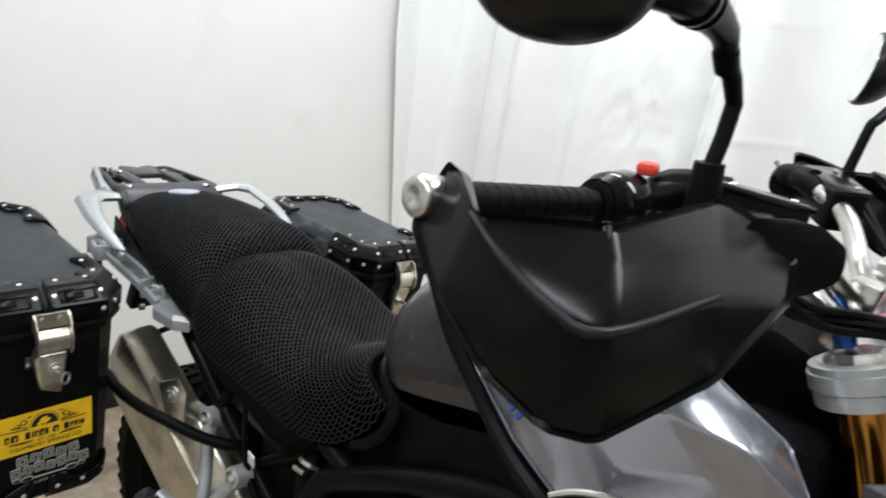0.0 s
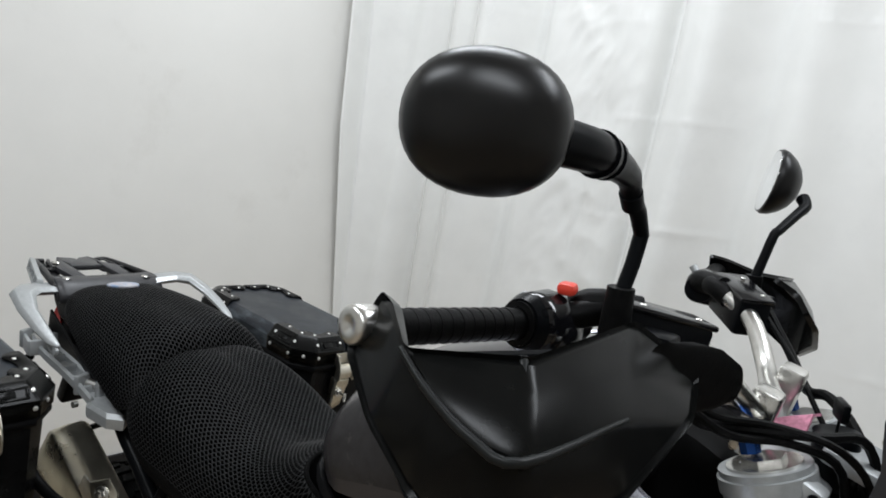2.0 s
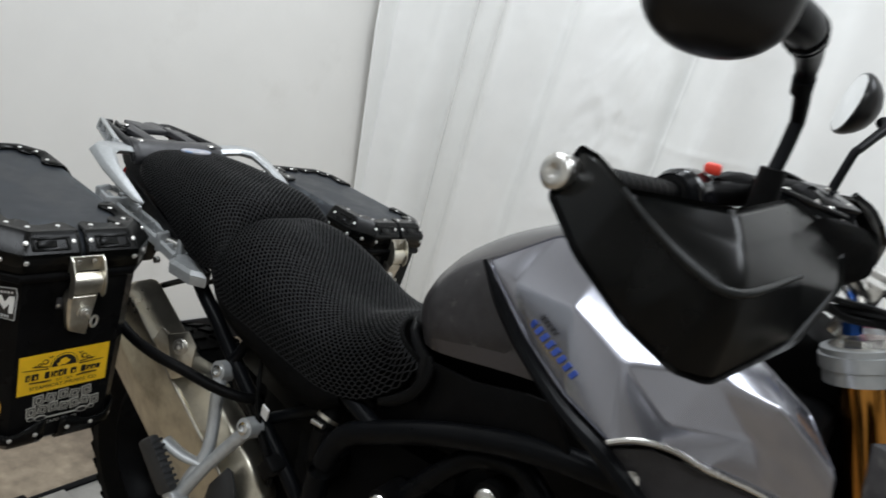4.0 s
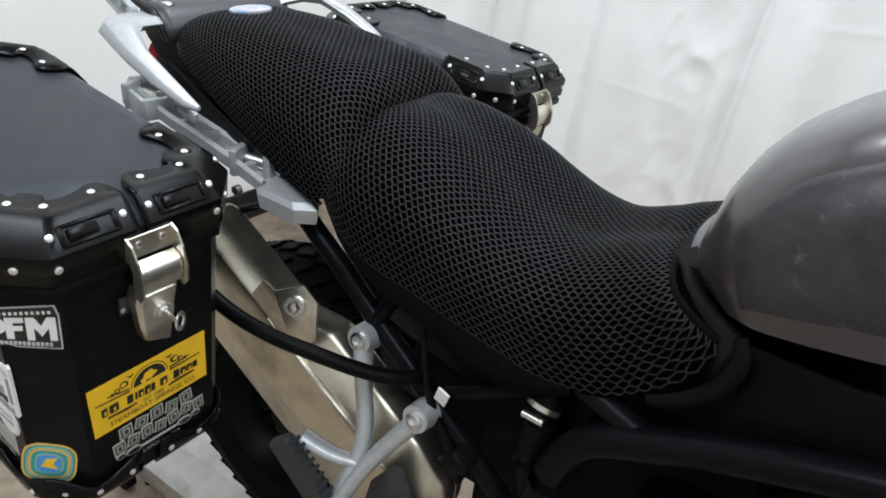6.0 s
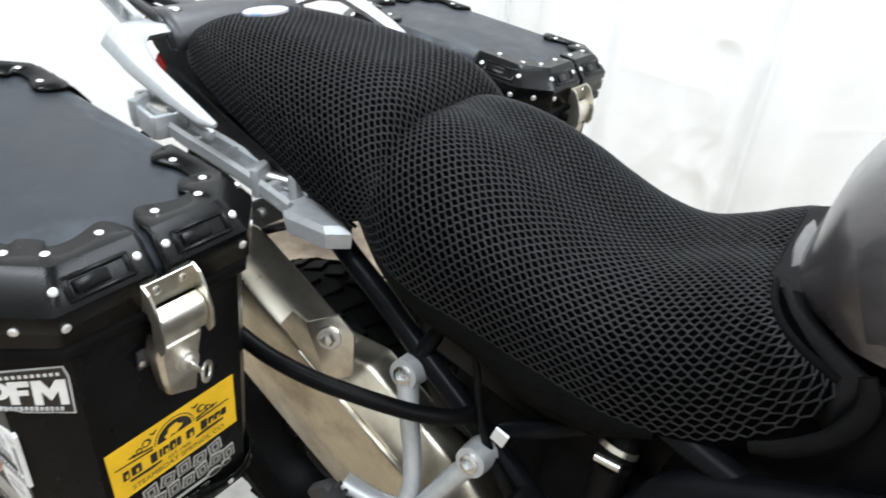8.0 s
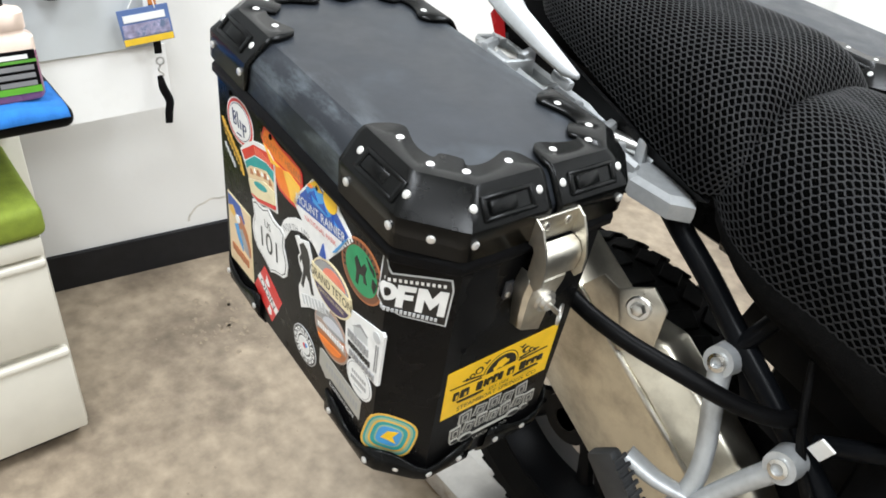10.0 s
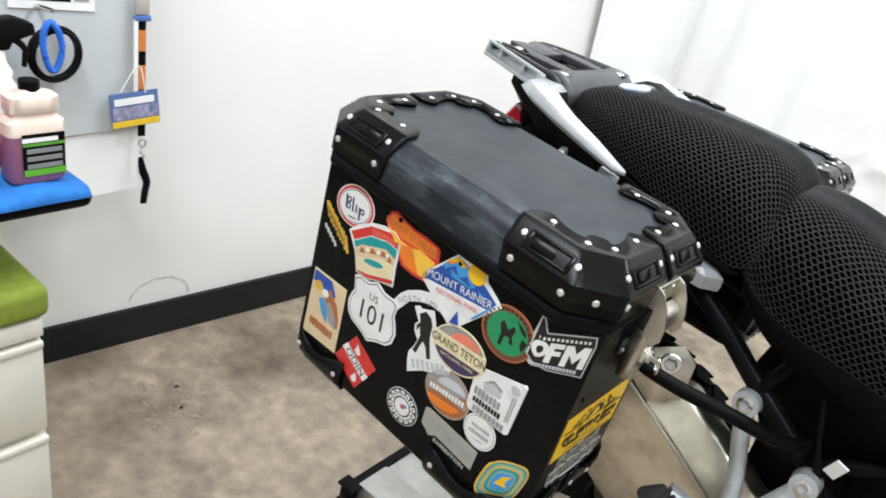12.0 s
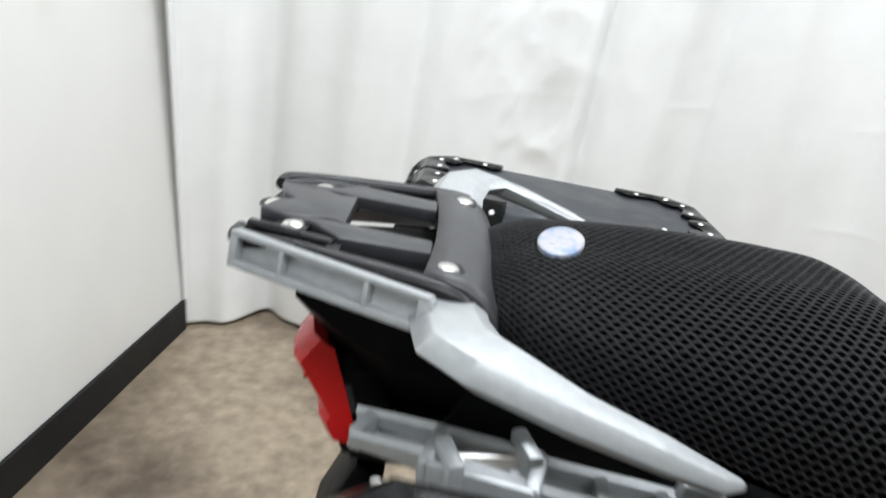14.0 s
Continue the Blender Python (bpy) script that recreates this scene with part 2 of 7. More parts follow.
def loft(rings, bm=None, cap=True, closed=True):
    bm2 = bmesh.new()
    vs = [[bm2.verts.new(p) for p in ring] for ring in rings]
    n = len(rings[0])
    for a, b in zip(vs, vs[1:]):
        for k in range(n if closed else n - 1):
            bm2.faces.new((a[k], a[(k + 1) % n], b[(k + 1) % n], b[k]))
    if cap:
        bm2.faces.new(vs[0][::-1])
        bm2.faces.new(vs[-1])
    return merge(bm, bm2)


def shell(verts, faces, thick, bm=None, bevel=0.0):
    """A faceted panel with thickness, which grows on its back."""
    bm2 = bmesh.new()
    vs = [bm2.verts.new(v) for v in verts]
    for f in faces:
        bm2.faces.new([vs[i] for i in f])
    bmesh.ops.recalc_face_normals(bm2, faces=bm2.faces)
    bmesh.ops.solidify(bm2, geom=bm2.faces[:], thickness=thick)
    if bevel:
        bmesh.ops.bevel(bm2, geom=bm2.edges[:], offset=bevel, segments=2, affect="EDGES", profile=0.5)
    return merge(bm, bm2)


def prism(poly, depth, m=None, bm=None, bevel=0.0):
    """An outline in x and y, raised to depth along z."""
    bm2 = bmesh.new()
    f = bm2.faces.new([bm2.verts.new((x, y, 0)) for x, y in poly])
    r = bmesh.ops.extrude_face_region(bm2, geom=[f])
    bmesh.ops.translate(bm2, vec=(0, 0, depth), verts=[v for v in r["geom"] if isinstance(v, bmesh.types.BMVert)])
    if bevel:
        bmesh.ops.bevel(bm2, geom=bm2.edges[:], offset=bevel, segments=2, affect="EDGES", profile=0.5)
    bmesh.ops.transform(bm2, matrix=m or Matrix(), verts=bm2.verts)
    return merge(bm, bm2)


def dome(at, normal, r, h, segs=10, bm=None):
    """A rivet's or a screw's round head."""
    s, u, d = frame_along(normal)
    rings = [[Vector(at) + d * z + rr * (s * math.cos(a) + u * math.sin(a)) for a in (2 * math.pi * k / segs for k in range(segs))] for rr, z in ((r, -0.001), (r, h * 0.5), (r * 0.72, h * 0.9), (r * 0.25, h))]
    return loft(rings, bm)


def ring_mesh(center, axis, profile, segs=48, bm=None):
    """Turns a profile of (radius, offset along the axis) round the axis."""
    s, u, d = frame_along(axis)
    rings = []
    for k in range(segs):
        a = 2 * math.pi * k / segs
        e = s * math.cos(a) + u * math.sin(a)
        rings.append([Vector(center) + e * r + d * o for r, o in profile])
    return loft(rings + [rings[0]], bm, cap=False)


# ---------------------------------------------------------------- the room
CORNER, WX = Vector((-1.312, 1.612, 0)), -1.572
wall_dir = (Vector((WX, -0.45, 0)) - CORNER).normalized()  # along the wall, away from the corner
wall_out = Vector((wall_dir.y, -wall_dir.x, 0))  # away from the room
if wall_out.x > 0:
    wall_out = -wall_out


def wall_quad(a, b, h, thick, out):
    bm = bmesh.new()
    low = [a, b, b + out * thick, a + out * thick]
    vs = [bm.verts.new(p) for p in low] + [bm.verts.new(p + Vector((0, 0, h))) for p in low]
    for f in ((0, 1, 5, 4), (1, 2, 6, 5), (2, 3, 7, 6), (3, 0, 4, 7), (0, 3, 2, 1), (4, 5, 6, 7)):
        bm.faces.new([vs[i] for i in f])
    return bm


far = CORNER + wall_dir * 5.2
tagged(part("wall_west", wall_quad(CORNER - wall_dir * 0.35, far, 2.9, 0.12, wall_out), M_WALL), "off-white painted smooth wall panel, lightly scuffed", "wall", kind="structure")
tagged(part("baseboard", box((5.0, 0.012, 0.105), Matrix.Translation(CORNER + wall_dir * 2.5 - wall_out * 0.006 + Vector((0, 0, 0.0525))) @ Matrix.Rotation(math.atan2(wall_dir.y, wall_dir.x), 4, "Z"), 0.003), M_BASE), "black vinyl cove baseboard along the wall", "baseboard", kind="structure")
tagged(part("wall_north", wall_quad(Vector((-1.7, 1.88, 0)), Vector((4.2, 1.88, 0)), 2.9, 0.12, Vector((0, 1, 0))), M_WALL), "plain white wall behind the sheeting", "wall", kind="structure")
tagged(part("wall_south", wall_quad(Vector((-2.6, -3.5, 0)), Vector((4.2, -3.5, 0)), 2.9, 0.12, Vector((0, -1, 0))), M_WALL), "plain white wall", "wall", kind="structure")
tagged(part("wall_east", wall_quad(Vector((4.2, -3.5, 0)), Vector((4.2, 1.95, 0)), 2.9, 0.12, Vector((1, 0, 0))), M_WALL), "plain white wall", "wall", kind="structure")
tagged(part("ceiling", box((7.2, 5.9, 0.1), pose(0.8, -0.8, 2.95)), M_CEIL), "plain white ceiling", "ceiling", kind="structure")
tagged(part("floor", box((7.2, 6.0, 0.1), pose(0.8, -0.8, -0.05)), M_FLOOR), "worn tan-grey concrete floor with dark stains", "floor", kind="structure")


# upright folds of the sheeting: centre, half width, depth (negative stands forward)
FOLDS = ((-1.13, 0.05, -0.035), (-1.02, 0.045, 0.04), (-0.76, 0.075, -0.090), (-0.60, 0.05, 0.060), (-0.07, 0.035, 0.060), (0.09, 0.10, -0.110), (0.30, 0.06, 0.035), (0.95, 0.09, -0.08), (1.12, 0.05, 0.05), (1.9, 0.12, -0.09), (2.6, 0.10, -0.08))


def curtain():
    """Hanging white sheeting with upright folds and crumples."""
    nx, nz = 560, 250
    x0, x1, z0, z1 = -1.3095, 4.0, 0.012, 2.7
    bm = bmesh.new()
    grid = []
    # the free edge swings out in front of the side wall towards the top
    for i in range(8):
        e = 1 - i / 8
        col = []
        for k in range(nz + 1):
            z = z0 + (z1 - z0) * k / nz
            g = e * min(1.15, z / 1.2)
            col.append(bm.verts.new((x0 + 0.030 * g, 1.616 - 0.135 * g, z)))
        grid.append(col)
    for i in range(nx + 1):
        x = x0 + (x1 - x0) * i / nx
        col = []
        for k in range(nz + 1):
            z = z0 + (z1 - z0) * k / nz
            fold = 0.040 * math.sin(x * 9.0 + 1.4 * math.sin(x * 2.7)) + 0.016 * math.sin(x * 23 + 1.3 + 0.25 * math.sin(z * 2))
            fold *= 0.55 + 0.7 * noise.noise(Vector((x * 1.3, 3.1, z * 0.25)))
            sway = x + 0.03 * math.sin(z * 1.7 + 1.0) - 0.03 * (z - 1.2)
            for c, w, d in FOLDS:
                if abs(sway - c) < 3 * w:
                    fold += d * math.exp(-(((sway - c) / w) ** 2))
            crumple = 0.0022 * noise.noise(Vector((x * 9, 0.3, z * 5)))
            patch = math.exp(-(((x + 0.27 + 0.05 * math.sin(z * 4)) / 0.22) ** 2)) * (0.55 + 0.6 * noise.noise(Vector((x * 3, 5.0, z * 3))))
            crumple += 0.024 * patch * (abs(noise.noise(Vector((x * 7 + z * 2, 7.7, z * 5 - x * 3)))) + 0.5 * abs(noise.noise(Vector((x * 19 - z * 9, 1.7, z * 8 + x * 4)))))
            crumple += 0.012 * max(0, noise.noise(Vector((x * 0.9, 2.2, z * 0.5)))) * abs(noise.noise(Vector((x * 9.3, 7.7, z * 7.5))))
            seam = 0.0
            for zs in (0.52, 0.86, 1.20, 1.54, 1.88):
                seam -= 0.0035 * max(0, 0.15 + noise.noise(Vector((x * 3, zs, 0)))) * math.exp(-(((z - zs - 0.012 * math.sin(x * 5 + zs * 9)) / 0.010) ** 2))
            y = 1.616 + 0.090 * min(1, max(0, (x - x0) / 0.25)) + fold * min(1, max(0.1, (x - x0) / 0.15)) + crumple + seam
            col.append(bm.verts.new((x, y, z)))
        grid.append(col)
    for i in range(len(grid) - 1):
        for k in range(nz):
            bm.faces.new((grid[i][k], grid[i + 1][k], grid[i + 1][k + 1], grid[i][k + 1]))
    ob = part("sheeting_curtain", bm, M_CURTAIN, smooth=True, angle=None)
    ob.modifiers.new("thickness", "SOLIDIFY").thickness = 0.002
    return tagged(ob, "white glossy plastic sheeting hung in creased folds", "curtain")


curtain()

# ---------------------------------------------------------------- panniers
def octagon(hx, yo, yi, co, ci, z, cr=None):
    """A box outline: long half hx, outer side -yo, inner side yi, corner cuts co and ci, and cr at the rear outer corner."""
    cr = co if cr is None else cr
    return [Vector(p + (z,)) for p in ((hx - co, -yo), (hx, -yo + co), (hx, yi - ci), (hx - ci, yi), (-hx + ci, yi), (-hx, yi - ci), (-hx, -yo + cr), (-hx + cr, -yo))]


_dome = dome((0, 0, 0), (0, 0, 1), 0.0043, 0.0022)
RIVET = bpy.data.meshes.new("rivet")
_dome.to_mesh(RIVET)
_dome.free()
RIVET.materials.append(M_RIVET)


def rivet(parent, at, normal, scale=0.87):
    ob = new("rivet", RIVET)
    ob.parent = parent
    ob.matrix_local = Matrix.Translation(at) @ Vector(normal).to_track_quat("Z", "Y").to_matrix().to_4x4() @ Matrix.Scale(scale, 4)
    return ob


def along(pts, n):
    """n points at even steps along a line of points."""
    p = [Vector(q) for q in pts]
    d = np.cumsum([0] + [(b - a).length for a, b in zip(p, p[1:])])
    return [Vector([np.interp(t, d, [q[k] for q in p]) for k in range(3)]) for t in np.linspace(0, d[-1], n)]


def corner_guard(sx, side, s, parent):
    """A moulded corner guard that wraps the lid's edge: sx is the end of the lid, side -1 the outer and 1 the inner edge."""
    n = 44
    c = 0.040

    def route(hx, hy, c, z, x_end, y_end=0.004):
        pts = [(sx * hx, side * y_end, z), (sx * hx, side * (hy - c), z), (sx * (hx - c), side * hy, z), (sx * x_end, side * hy, z)]
        return along(pts, n)

    low, mid = route(0.2145, 0.1305, c, -0.050, 0.092), route(0.2145, 0.1305, c, -0.0215, 0.088)
    up, edge = route(0.1975, 0.1135, c * 0.86, -0.0005, 0.085), route(0.1925, 0.1085, c * 0.84, 0.0036, 0.085)
    inner = []
    for k, p in enumerate(edge):
        a, b = edge[max(k - 3, 0)], edge[min(k + 3, n - 1)]
        t = (b - a).normalized()
        q = Vector((-t.y, t.x, 0))
        if q.dot(Vector((-p.x, -p.y, 0))) < 0:
            q = -q
        u = k / (n - 1)
        w = 0.0285 + 0.0065 * math.cos(2 * math.pi * 2 * u)
        end = min(u, 1 - u) / 0.10
        w *= math.sqrt(max(0.06, 1 - (1 - min(1, end)) ** 2))
        inner.append(p + q * w)
    rings = [[Vector((p.x, p.y * s, p.z)) for p in r] for r in (low, mid, up, edge, inner)]
    bm = loft(rings, cap=False, closed=False)
    bmesh.ops.recalc_face_normals(bm, faces=bm.faces)
    guard = part("corner_guard", bm, M_GUARD, parent, "black moulded plastic corner guard with rivets", True, 25)
    mod = guard.modifiers.new("thickness", "SOLIDIFY")
    mod.thickness, mod.offset = 0.0042, 0.0
    # tie-down slots on the slope: a low frame, a dark well and a sprung tongue
    for (cx, cy), along_x in (((0.135, 0.1215), True), ((0.2055, 0.048), False)):
        turn = Matrix.Rotation(radians(-51 * side * s), 4, "X") if along_x else Matrix.Rotation(radians(51 * sx), 4, "Y") @ Matrix.Rotation(radians(90), 4, "Z")
        m = Matrix.Translation((sx * cx, side * s * cy, -0.0105)) @ turn
        bm = box((0.056, 0.0045, 0.006), m @ Matrix.Translation((0, 0.0085, 0.001)), 0.0016)
        box((0.056, 0.0045, 0.006), m @ Matrix.Translation((0, -0.0085, 0.001)), 0.0016, bm)
        for e in (-1, 1):
            box((0.006, 0.020, 0.006), m @ Matrix.Translation((e * 0.0255, 0, 0.001)), 0.0016, bm)
        slot = part("tie_slot", bm, M_GUARD, guard, "", True, 40)
        part("tongue", box((0.030, 0.0115, 0.005), m @ Matrix.Translation((-0.006 * sx, 0, 0.0018)) @ Matrix.Rotation(radians(6), 4, "Y"), 0.0015), M_GUARD, slot, "", True, 40)
        part("well", box((0.044, 0.013, 0.002), m @ Matrix.Translation((0, 0, -0.0005)), 0.0), M_ENGINE, slot, "", False)
    for x, y in ((0.112, 0.091), (0.155, 0.091), (0.175, 0.070), (0.175, 0.0255)):
        rivet(guard, (sx * x, side * s * y, 0.0048), (0, 0, 1))
    for x, y in ((0.101, 0.1205), (0.168, 0.1205)):
        rivet(guard, (sx * x, side * s * y, -0.0075), (0, side * s, 0.8))
    for x, y in ((0.2045, 0.083), (0.2045, 0.0135)):
        rivet(guard, (sx * x, side * s * y, -0.0075), (sx, 0, 0.8))
    mid_c = Vector((0.2145 - c / 2 + 0.0013, 0.1305 - c / 2 + 0.0013))
    for at, nn in (((0.2167, 0.084), (sx, 0, 0)), (mid_c, (sx, side * s, 0)), ((0.167, 0.1327), (0, side * s, 0)), ((0.103, 0.1327), (0, side * s, 0))):
        rivet(guard, (sx * at[0], side * s * at[1], -0.034), nn, 0.9)


def bottom_guard(sx, side, s, parent):
    n = 16
    yo, c = (0.1085, 0.042) if side < 0 else (0.1085, 0.02)

    def route(g, z):
        hx, hy = 0.2085 + g, yo + g
        return along([(sx * hx, side * 0.012, z), (sx * hx, side * (hy - c), z), (sx * (hx - c), side * hy, z), (sx * 0.082, side * hy, z)], n)

    rings = [[Vector((p.x, p.y * s, p.z)) for p in r] for r in (route(0.006, -0.324), route(0.0045, -0.358), route(-0.004, -0.372), route(-0.03, -0.372))]
    for k in range(n):
        lift = 0.018 * (0.5 - 0.5 * math.cos(2 * math.pi * 2 * k / (n - 1)))
        rings[0][k].z -= lift
    bm = loft(rings, cap=False, closed=False)
    guard = part("bottom_guard", bm, M_GUARD, parent, "black plastic foot guard with rivets", True, 30)
    mod = guard.modifiers.new("thickness", "SOLIDIFY")
    mod.thickness, mod.offset = 0.004, 0.0
    for at, nn in (((0.2160, 0.066), (sx, 0, 0)), ((0.2160, 0.026), (sx, 0, 0)), ((0.2085 - c / 2 + 0.0055, yo - c / 2 + 0.0055), (sx, side * s, 0)), ((0.1675, yo + 0.0075), (0, side * s, 0)), ((0.0935, yo + 0.0075), (0, side * s, 0))):
        rivet(guard, (sx * at[0], side * s * at[1], -0.349), nn, 0.85)


def latch(s, parent):
    """The hook latch with lock and key on the front."""
    x0, y0 = 0.2100, 0.005
    # hook plate on the lid with two bent ears
    bm = box((0.003, 0.048, 0.025), Matrix.Translation((x0 + 0.0075, s * y0, -0.032)), 0.001)
    for e in (-1, 1):
        prism([(0, -0.019), (0.010, -0.024), (0.019, -0.038), (0.026, -0.056), (0.027, -0.074), (0.021, -0.083), (0.014, -0.079), (0.015, -0.060), (0.006, -0.045), (0, -0.045)], 0.0022, Matrix.Translation((x0 + 0.006, s * y0 + e * 0.0245 - 0.0011 + 0.0022, 0)) @ Matrix.Rotation(radians(90), 4, "X"), bm)
    hook = part("latch_hook", bm, M_STEEL, parent, "bent stainless steel latch hook")
    bm = loft([[Vector((x0 + px, s * y0 + e * 0.0225, pz)) for px, pz in ((0.012, -0.045), (0.021, -0.047), (0.0265, -0.054), (0.0275, -0.064), (0.0255, -0.075), (0.018, -0.080), (0.012, -0.076))] for e in (-1, 1)])
    part("latch_roller", bm, M_STEEL, hook, "", True, 40)
    for e in (-1, 1):
        part("hook_rivet", dome((x0 + 0.009, s * y0 + e * 0.013, -0.029), (1, 0, 0), 0.0042, 0.002), M_ALU, hook, "", True, 40)
    # lever: a bowed plate with folded sides and a slanted lower end
    prof = [(0.015, -0.076, 0.0200, 0.0200), (0.0215, -0.083, 0.0225, 0.0220), (0.0205, -0.092, 0.0240, 0.0220), (0.0180, -0.104, 0.0215, 0.0215), (0.0165, -0.125, 0.0180, 0.0200), (0.0155, -0.150, 0.0135, 0.0175)]
    rings = []
    for e, k in ((-1, 0.003), (-0.97, 0.8), (-0.80, 1.0), (0.80, 1.0), (0.97, 0.8), (1, 0.003)):
        rings.append([Vector((x0 + (px * k if k > 0.1 else 0.003), s * (y0 + e * (wl if e < 0 else wr)), pz - (0.006 * e if pz < -0.14 else 0))) for px, pz, wl, wr in prof])
    bm = loft(rings, cap=False, closed=False)
    lever = part("latch_lever", bm, M_STEEL, parent, "bowed stainless steel latch lever with a lock", True, 30)
    mod = lever.modifiers.new("thickness", "SOLIDIFY")
    mod.thickness, mod.offset = 0.0016, 0.0
    yl = s * (y0 + 0.005)
    bm = cyl((x0 + 0.013, yl, -0.112), (x0 + 0.0215, yl, -0.112), 0.0122, 0.0112, 28)
    cyl((x0 + 0.021, yl, -0.112), (x0 + 0.026, yl, -0.112), 0.0078, 0.0072, bm=bm)
    part("lock", bm, M_ALU, lever, "", True, 40)
    bm = box((0.014, 0.0018, 0.005), Matrix.Translation((x0 + 0.031, yl, -0.112)))
    ring_mesh((x0 + 0.033, yl + 0.010, -0.122), (0.7, 0.4, 0.1), [(0.0065, -0.0009), (0.0105, -0.0009), (0.0105, 0.0009), (0.0065, 0.0009), (0.0065, -0.0009)], 18, bm)
    part("key", bm, M_ALU, lever, "", True, 40)
    # catch plate behind the lever
    bm = box((0.004, 0.010, 0.020), Matrix.Translation((x0 + 0.001, s * (y0 - 0.027), -0.101)), 0.0012)
    catch = part("catch_plate", bm, M_RACK, parent, "small dark catch plate", True, 30)
    part("catch_rivet", dome((x0 + 0.003, s * (y0 - 0.029), -0.104), (1, 0, 0), 0.0030, 0.002), M_ALU, catch, "", True, 40)
    for ob in (hook, lever, catch):
        ob.location.z -= 0.008


def pannier(s, at, turn, size, label):
    """A riveted aluminium-style side box; s = 1 for the box whose inner side is +y."""
    root = thing("pannier", label, "pannier", at, "motorcycle panniers")
    root.rotation_euler = [radians(a) for a in turn]
    root.scale = (size, size, size)

    def flip(ring):
        return [Vector((p.x, p.y * s, p.z)) for p in ring]

    body = loft([flip(octagon(0.2085, 0.1240, 0.1180, 0.043, 0.034, -0.064, 0.030)), flip(octagon(0.2085, 0.1085, 0.1120, 0.043, 0.02, -0.362, 0.030)), flip(octagon(0.202, 0.102, 0.102, 0.041, 0.018, -0.370, 0.028))])
    part("body", body, M_BOX, root, "gloss black painted metal box", True, 20)
    lip = loft([flip(octagon(0.2125, 0.1290, 0.1290, 0.042, 0.042, -0.069)), flip(octagon(0.2150, 0.1315, 0.1315, 0.042, 0.042, -0.066)), flip(octagon(0.2150, 0.1315, 0.1315, 0.042, 0.042, -0.058)), flip(octagon(0.2115, 0.1280, 0.1280, 0.042, 0.042, -0.053))])
    part("lip", lip, M_BLACK, root, "black rubber lid seal", True, 40)
    lid = loft([flip(octagon(0.2105, 0.1270, 0.1270, 0.040, 0.040, -0.056)), flip(octagon(0.2105, 0.1270, 0.1270, 0.040, 0.040, -0.023)), flip(octagon(0.207, 0.1235, 0.1235, 0.038, 0.038, -0.0155)), flip(octagon(0.194, 0.1105, 0.1105, 0.034, 0.034, -0.0030)), flip(octagon(0.189, 0.1055, 0.1055, 0.033, 0.033, -0.0003)), flip(octagon(0.10, 0.05, 0.05, 0.02, 0.02, 0.0010))])
    lid_ob = part("lid", lid, M_LID, root, "dark grey powder-coated lid with pale scuffs", True, 22)
    for sx in (1, -1):
        for side in (-1, 1):
            corner_guard(sx, side, s, lid_ob)
            bottom_guard(sx, side, s, root)
    latch(s, root)
    for x in (-0.145, -0.05, 0.045):
        part("body_screw", dome((x, -s * 0.1235, -0.080), (0, -s, 0), 0.0032, 0.0018), M_BLACK, root, "", True, 40)
    for y in (-0.055, 0.058):
        part("body_screw", dome((0.2086, s * y, -0.175), (1, 0, 0), 0.0030, 0.0016), M_BLACK, root, "", True, 40)
    return root


box_r = pannier(1, (-0.3624, -0.3499, 1.005), (-1.7, 5.8, -1.6), 0.985, "black riveted pannier box with travel stickers, grey scuffed lid")
pannier(-1, (-0.350, 0.411, 0.961), (-4.3, 4.5, -2.0), 0.970, "black riveted pannier box with a plain grey lid")

# ---------------------------------------------------------------- stickers on the right-hand box
COLORS = dict(white=(0.80, 0.80, 0.78), red=(0.62, 0.035, 0.03), orange=(0.80, 0.20, 0.02), yellow=(0.85, 0.52, 0.01), gold=(0.72, 0.42, 0.06), blue=(0.02, 0.08, 0.36), sky=(0.06, 0.30, 0.62), teal=(0.02, 0.30, 0.30), sand=(0.72, 0.55, 0.34), cream=(0.74, 0.64, 0.40), purple=(0.05, 0.03, 0.10), green=(0.02, 0.26, 0.10), rust=(0.40, 0.14, 0.05), grey=(0.30, 0.30, 0.30), pale=(0.52, 0.53, 0.53), plate=(0.36, 0.35, 0.31), black=(0.008, 0.008, 0.008), navy=(0.012, 0.02, 0.09), coral=(0.80, 0.22, 0.14), honey=(0.86, 0.50, 0.06), brown=(0.16, 0.055, 0.025), taupe=(0.36, 0.27, 0.22), ash=(0.55, 0.56, 0.60), sage=(0.30, 0.42, 0.28))
INK = {k: mat("ink_" + k, v, 0.38, vary=0.07, scale=45, rvary=0.1, stain=tuple(c * 0.72 for c in v), stain_scale=25, stain_at=(0.58, 0.85)) for k, v in COLORS.items()}

b_out = Vector((0, -0.0155, 0.298)).normalized()
OUTER = Matrix((Vector((1, 0, 0)), b_out, Vector((1, 0, 0)).cross(b_out))).transposed().to_4x4()
OUTER.translation = Vector((0, -0.1240, -0.064)) - b_out * (-0.064 / b_out.z)
FRONT = Matrix((Vector((0, 1, 0)), Vector((0, 0, 1)), Vector((1, 0, 0)))).transposed().to_4x4()
FRONT.translation = Vector((0.2085, 0, 0))
a_ch = Vector((1, 1, 0)).normalized()
b_ch = Vector((0.0, -0.0155, 0.298))
b_ch = (b_ch - a_ch * b_ch.dot(a_ch)).normalized()
CHAMFER = Matrix((a_ch, b_ch, a_ch.cross(b_ch))).transposed().to_4x4()
CHAMFER.translation = Vector((0.187, -0.1025, -0.064)) - b_ch * (-0.064 / b_ch.z)
FOLD = -0.0302  # the chamfer's edge towards the outer face


